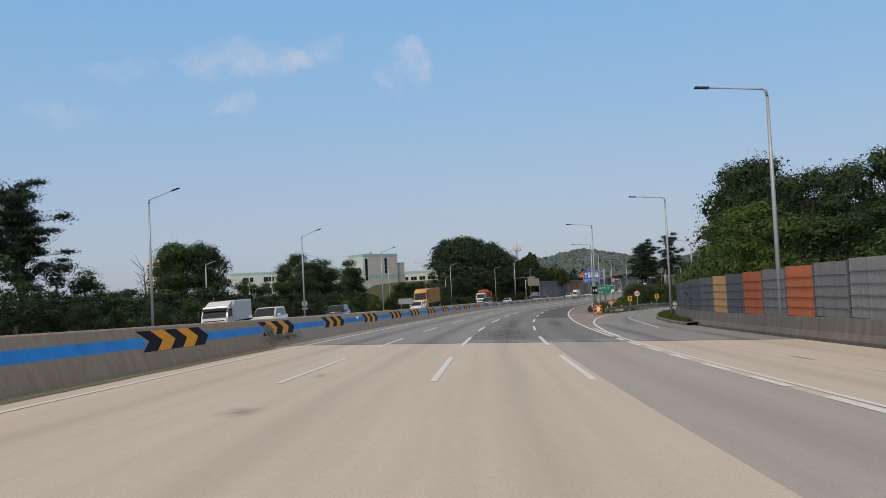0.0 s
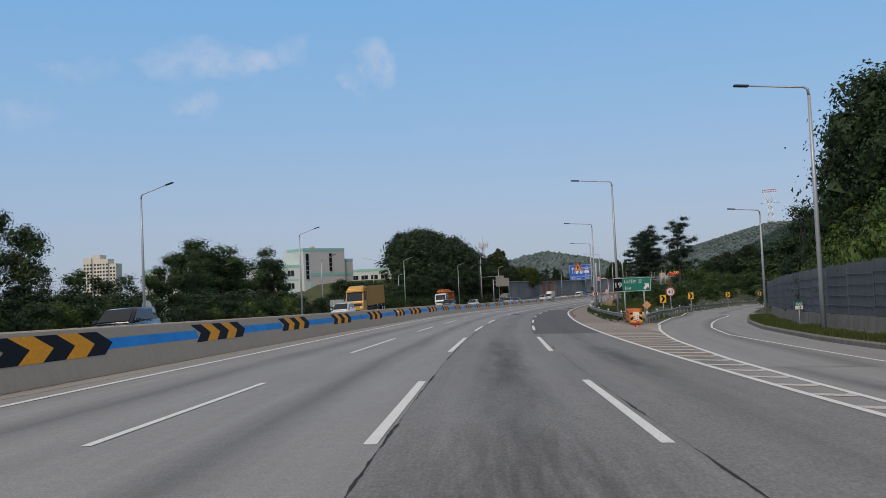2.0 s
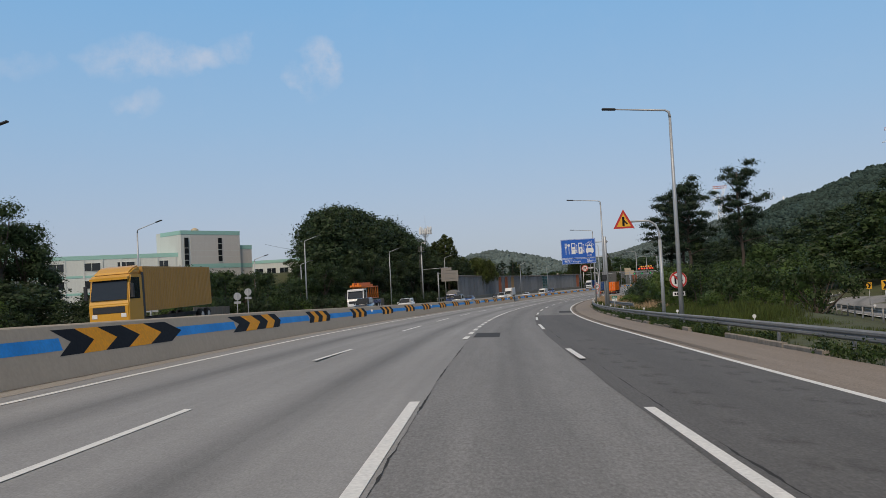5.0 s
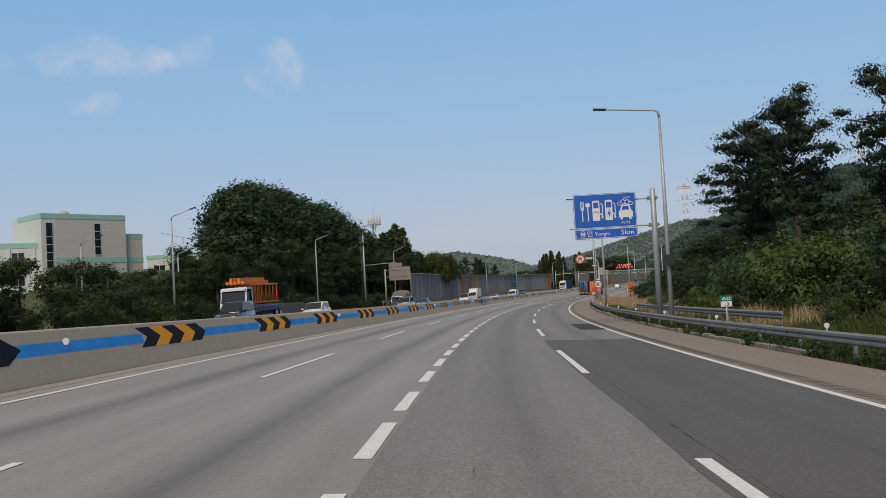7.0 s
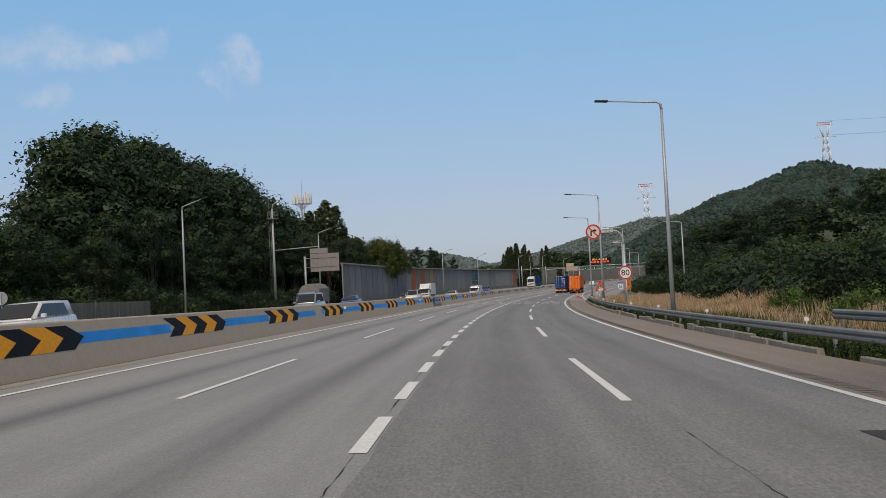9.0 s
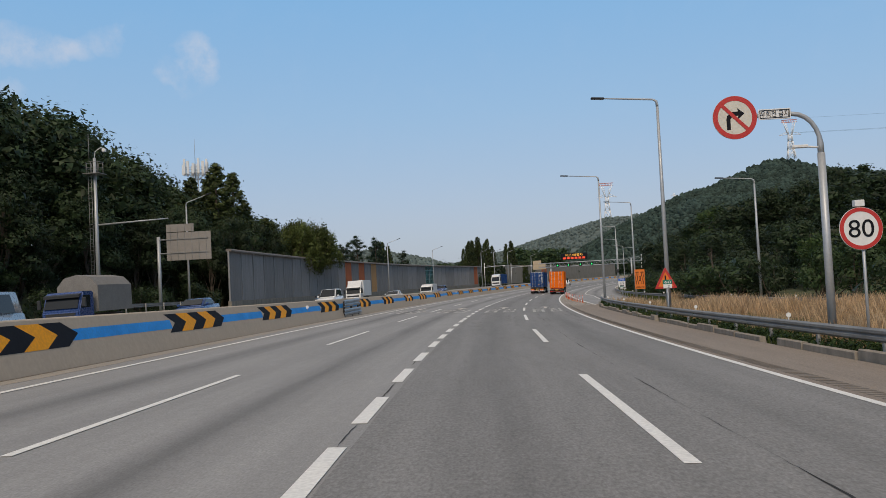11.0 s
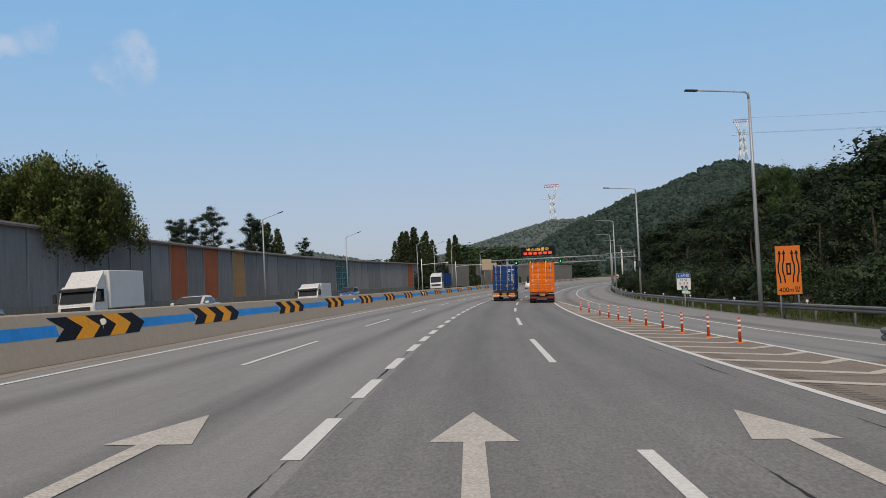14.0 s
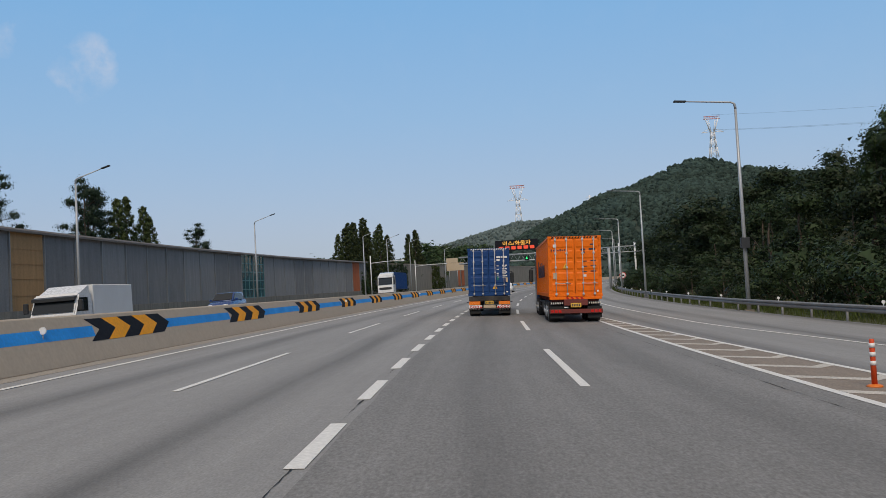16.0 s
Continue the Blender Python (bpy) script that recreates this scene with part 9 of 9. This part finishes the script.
fm = Matrix.Translation((-37.4, 321.2, at(298, -78, -1.0).z)) @ pose(0, 0, 0, 0, 0, 42.2)
fac = thing("factory_building", fm, "pale factory block with shaded pink-grey faces, mint bands and white wings", "building")
bm = B()
box(bm, 2.4, 15.6, 0, 11, 0, 19.2)
wall = part("tower_wall", bm, SHADED_PINK, fac, "tower block wall in shaded pink-grey")
# The sunlit left face is drawn as a whiter strip of the front.
bm = B()
box(bm, 0, 2.4, 0.06, 11, 0, 19.2)
corner = part("corner_wall", bm, PLASTER, fac, "white strip standing for the tower's sunlit left face")
bm = B()
box(bm, 15.6, 19.4, 0.8, 9, 0, 15.9)
side = part("side_block", bm, SHADED_PINK, fac, "lower side block in shaded pink-grey")
for x0, x1, y0, own, bands in ((2.37, 15.63, -0.05, wall, ((18.35, 0.9), (10.6, 1.0), (6.9, 0.8))), (-0.05, 2.37, 0.0, corner, ((18.35, 0.9),)), (15.64, 19.45, 0.75, side, ((15.0, 0.95), (10.6, 1.0), (6.9, 0.8)))):
    for z, hh in bands:
        bm = B()
        box(bm, x0, x1, y0, 9.05, z, z + hh)
        part("mint_band", bm, MINT, own, "mint green band")
for x, z0, z1, own in ((0.85, 9.6, 17.6, corner), (9.6, 12.0, 17.6, wall)):
    bm = B()
    box(bm, x, x + 1.0, -0.10, 0.08, z0, z1)
    w = part("stair_window", bm, GLASS_DARK, own, "tall dark stair window")
    for k in range(int((z1 - z0) / 1.4)):
        bm = B()
        box(bm, x - 0.04, x + 1.04, -0.14, -0.08, z0 + 1.4 * k, z0 + 0.09 + 1.4 * k)
        part("mullion", bm, PLASTER, w)
for z in (3.6, 5.0, 8.6, 9.6, 13.2, 14.6, 16.4):
    bm = B()
    box(bm, 2.5, 15.5, -0.012, 0.05, z, z + 0.06)
    part("cladding_joint", bm, PLASTER, wall)
bm = B()
tube(bm, [(6, 4, 19.2), (6, 4, 19.8), (6, 4, 20.2)], [0.8, 0.9, 0.3], 14)
part("roof_tank", bm, BEIGE, fac, "round roof tank")
wing = Matrix.Translation((0, 1.5, 0)) @ pose(0, 0, 0, 0, 0, 150)
bm = B()
box(bm, 0, 46, -10, 0, 0, 14.2)
lw = part("wing_wall", bm, PLASTER, fac, "white wing with rows of windows", m=wing)
for z0, z1 in ((13.4, 14.3), (9.4, 9.9), (5.6, 6.1)):
    bm = B()
    box(bm, -0.02, 46.1, -10.1, 0.06, z0, z1)
    part("mint_band", bm, MINT, lw)
for k in range(12):
    bm = B()
    box(bm, 0.4 + 3.9 * k, 0.75 + 3.9 * k, -0.01, 0.16, 0, 13.4)
    part("pilaster", bm, PLASTER, lw)
for z in (10.9, 7.0, 3.2):
    for k in range(6):
        x = 2.2 + 7.2 * k
        wx = 1.9 if k == 0 else 3.6
        bm = B()
        box(bm, x, x + wx, -0.08, 0.05, z, z + 1.7)
        win = part("window", bm, GLASS_DARK, lw)
        bm = B()
        for p0, p1, q0, q1 in ((x - 0.1, x + wx + 0.1, z - 0.1, z), (x - 0.1, x + wx + 0.1, z + 1.7, z + 1.8), (x - 0.1, x, z, z + 1.7), (x + wx, x + wx + 0.1, z, z + 1.7), (x + wx / 2 - 0.05, x + wx / 2 + 0.05, z, z + 1.7)):
            box(bm, p0, p1, -0.02, 0.10, q0, q1)
        part("window_frame", bm, PLASTER, win)
t = thing("factory_wing", post(331.0, -84.0, -1.0, 4), "white factory wing with dark windows and a mint roof edge", "building")
bm = B()
box(bm, 0, 16, 0, 10, 0, 13.0)
rw = part("wing_wall", bm, PLASTER, t)
bm = B()
box(bm, -0.1, 16.1, -0.1, 10.1, 12.4, 13.2)
part("mint_band", bm, MINT, rw)
for z in (9.6, 6.0):
    facade_windows(t, rw, 1, 15, z, 2.4, 1.4, 4, 0)

t = thing("overhead_cable", Matrix.Identity(4), "thin black cable sagging from the factory's corner", "cable")
bm = B()
ca, cb = at(312, -70, 15.0), at(322, -52, 11.5)
tube(bm, [ca.lerp(cb, i / 8) - Vector((0, 0, 1.6 * (i / 8) * (1 - i / 8))) for i in range(9)], 0.03, 5)
part("cable", bm, DARKMETAL, t)

# far apartment tower
apt = thing("apartment_tower", post(570, -476, -4, 25), "tall pale apartment tower far behind the trees", "building")
APT = surf("warm_white_render", (0.72, 0.66, 0.56), 0.8, 0, 0.06, 0.1, 2, 0.05, 0.05)
bm = B()
for x0, x1, y0, z1 in ((-13, -6, 0, 47), (-6, 1, 1.5, 49.5), (1, 8, 0, 46), (8, 14, 1.5, 42)):
    box(bm, x0, x1, y0, y0 + 12, 0, z1)
aw = part("wall", bm, APT, apt)
first = None
for fl in range(5, 16):
    for c in range(10):
        x = -12.2 + 2.65 * c
        if fl * 2.9 + 2 > (41 if x > 7.5 else 45):
            continue
        y = -0.05 if x < -6 or 1 <= x < 8 else 1.45
        m = Matrix.Translation((x, y, fl * 2.9))
        if first is None:
            bm = B()
            box(bm, 0, 1.5, 0, 0.1, 0, 1.5)
            first = part("window", bm, GLASS_DARK, aw, m=m)
        else:
            again(first, m)

# pale houses far beyond the opposite carriageway
for s, n, w, h in ((96, -120, 16, 6), (230, -150, 22, 7)):
    t = thing("house", post(s, n, -2), "low pale building glimpsed between the trees", "building", "low buildings")
    bm = B()
    box(bm, -w / 2, w / 2, 0, 10, 0, h)
    wl = part("wall", bm, PLASTER, t)
    bm = B()
    slab(bm, [(-w / 2 - 0.4, -0.4, h), (-w / 2 - 0.4, 10.4, h), (-w / 2 - 0.4, 5, h + 2.2)], w + 0.8, (1, 0, 0))
    part("roof", bm, surf("blue_grey_roof", (0.16, 0.22, 0.30), 0.5, 0.1), t)
    for k in range(4):
        bm = B()
        box(bm, -w / 2 + 1.5 + k * (w - 3) / 4, -w / 2 + 3 + k * (w - 3) / 4, -0.06, 0.05, 2.2, 3.6)
        part("window", bm, GLASS_DARK, wl)
# white block on the far hillside
t = thing("apartment_tower", post(1250, 10, 25), "small white buildings far down the road", "building")
bm = B()
box(bm, -24, -8, 0, 14, 0, 26)
box(bm, -4, 14, 2, 14, 0, 32)
box(bm, 17, 26, 0, 14, 0, 22)
part("wall", bm, APT, t)
# rock in the grass by the exit
t = thing("boulder", post(134.0, 12.6, 0.1), "pale grey boulder lying in the grass", "rock")
bm = B()
bmesh.ops.create_icosphere(bm, subdivisions=3, radius=0.75)
for v in bm.verts:
    v.co *= 1 + 0.35 * noise.noise(v.co * 1.6 + Vector((5, 2, 1)))
    v.co.z *= 0.55
    v.co.x *= 1.3
part("stone", bm, surf("pale_stone", (0.42, 0.40, 0.37), 0.9, 0, 0.2, 1.2, 8, 0.15, 0.4), t)

# low screen fence and wall pieces on the far verge
for s0, s1, h, mt, lb in ((196, 206, 1.3, WALLCONC, "low pale fence on the far verge"), (262, 282, 1.5, WALLCONC, "low grey fence on the far verge")):
    t = thing("fence", Matrix.Identity(4), lb, "fence", "fences on the far verge")
    for k, s in enumerate(steps(s0, s1, 2.0)[:-1]):
        bm = B()
        box(bm, -0.03, 0.03, -0.97, 0.97, 0, h)
        panel = part("fence_panel", bm, mt, t, m=post(s + 1, -32.3))
        for q in range(6):
            bm = B()
            box(bm, 0.034, 0.055, -0.95 + 0.33 * q, -0.8 + 0.33 * q, 0.05, h - 0.05)
            part("slat", bm, mt, panel)

# ---- masts and pylons ----
t = thing("cell_tower", post(388.5, -51.8, 3.5), "mobile phone mast with a ring of white antennas", "mast")
bm = B()
for a in (0, 2.1, 4.2):
    tube(bm, [(0.55 * math.cos(a), 0.55 * math.sin(a), -3), (0.4 * math.cos(a), 0.4 * math.sin(a), 19)], 0.11, 8)
for k in range(14):
    z = -1 + 1.4 * k
    for a, b in ((0, 2.1), (2.1, 4.2), (4.2, 0)):
        tube(bm, [(0.48 * math.cos(a), 0.48 * math.sin(a), z), (0.48 * math.cos(b), 0.48 * math.sin(b), z + 0.9)], 0.03, 5)
part("mast", bm, POLE, t)
for z in (17.3, 18.2):
    bm = B()
    pts = [(1.75 * math.cos(2 * math.pi * k / 20), 1.75 * math.sin(2 * math.pi * k / 20), z) for k in range(21)]
    tube(bm, pts, 0.05, 6)
    part("ring", bm, POLE, t)
for k in range(10):
    a = 2 * math.pi * k / 10
    bm = B()
    tube(bm, [(0.4 * math.cos(a), 0.4 * math.sin(a), 16.2), (1.75 * math.cos(a), 1.75 * math.sin(a), 17.3), (0, 0, 17.3)], [0.045, 0.04, 0.035], 5)
    part("strut", bm, POLE, t)
for k in range(14):
    a = 2 * math.pi * k / 14
    bm = B()
    x, y = 1.9 * math.cos(a), 1.9 * math.sin(a)
    box(bm, x - 0.17, x + 0.17, y - 0.1, y + 0.1, 17.1, 19.6 - 0.4 * (k % 3), 0.03)
    part("antenna", bm, WHITE, t, "white panel antenna")
bm = B()
tube(bm, [(0, 0, 19), (0, 0, 23)], [0.04, 0.02], 6)
part("lightning_rod", bm, GALV, t)

PYLON = surf("pylon_paint", (0.88, 0.87, 0.86), 0.5, 0.1, 0.05, 0.5, 5, 0.05, 0)
PYLON_RED = surf("pylon_red_paint", (0.60, 0.20, 0.15), 0.5, 0.1, 0.05, 0.5, 5, 0.05, 0)


def pylon(x, y, z, height, label, r=0.35, crown=True):
    """A lattice power pylon."""
    t = thing("power_pylon", Matrix.Translation((x, y, z)) @ pose(0, 0, 0, 0, 0, -20), label, "pylon", "power pylons on the hills")
    k = height / 50.0

    def bar(a, b, rr=1.0, name="lattice_bar", mat=None):
        bm = B()
        tube(bm, [tuple(c * k for c in a), tuple(c * k for c in b)], r * rr * k, 5, True)
        part(name, bm, mat or PYLON, t)

    lv = [(0, 4.6), (12, 3.4), (22, 2.5), (30, 2.0)]
    cs = ((-1, -1), (1, -1), (1, 1), (-1, 1))
    for (z0, w0), (z1, w1) in zip(lv, lv[1:]):
        for i, (cx, cy) in enumerate(cs):
            dx, dy = cs[(i + 1) % 4]
            bar((cx * w0, cy * w0, z0), (cx * w1, cy * w1, z1), 1.2)
            bar((cx * w0, cy * w0, z0), (dx * w1, dy * w1, z1), 0.6)
            bar((dx * w0, dy * w0, z0), (cx * w1, cy * w1, z1), 0.6)
            bar((cx * w1, cy * w1, z1), (dx * w1, dy * w1, z1), 0.7)
    if crown:
        for sx in (-1, 1):
            bar((sx * 2, -2, 30), (sx * 8, 0, 48), 1.1)
            bar((sx * 2, 2, 30), (sx * 8, 0, 48), 1.1)
            bar((sx * 1.0, 0, 31), (sx * 4.5, 0, 47), 0.7)
            for q in range(6):
                f = q / 6
                bar((sx * (2 + 6 * f), 0, 30 + 18 * f), (sx * (1.0 + 3.5 * (f + 0.16)), 0, 31 + 16 * (f + 0.16)), 0.5)
            bar((sx * 2, 0, 31), (sx * 13, 0, 30), 0.9)
            bar((sx * 4, 0, 34), (sx * 13, 0, 30), 0.7)
        for zz in (46, 49):
            bar((-9.5, 0, zz), (9.5, 0, zz), 1.0, "top_beam", PYLON_RED)
        for q in range(9):
            bar((-9 + 2 * q, 0, 46), (-8 + 2 * q, 0, 49), 0.6, "top_brace", PYLON_RED)
    else:
        bar((0, 0, 30), (0, 0, 50), 2.0)
        for zz, w in ((32, 9), (39, 7.5), (45, 6)):
            bar((-w, 0, zz), (w, 0, zz), 1.0)
            bar((-w, 0, zz), (0, 0, zz + 4), 0.7)
            bar((w, 0, zz), (0, 0, zz + 4), 0.7)
    return t


pylon(758, 1346, 145, 55, "white and red power pylon on the hill's summit", 0.42)
pylon(742, 1960, 112, 76, "white power pylon on the far ridge", 0.42)
pylon(722, 1626, 86, 44, "small grey power pylon on the hillside", 0.42, False)
# power lines
t = thing("power_lines", Matrix.Identity(4), "thin sagging power lines between the pylons", "power line")
for k, (dx, dz) in enumerate(((-12, 36), (12, 36), (0, 56))):
    a, b = Vector((758 + dx, 1346, 145 + dz)), Vector((1500 + dx, 1000, 170 + dz))
    bm = B()
    pts = [a.lerp(b, i / 14) - Vector((0, 0, 60 * (i / 14) * (1 - i / 14))) for i in range(15)]
    tube(bm, pts, 0.10, 4, False)
    part("cable", bm, DARKMETAL, t)
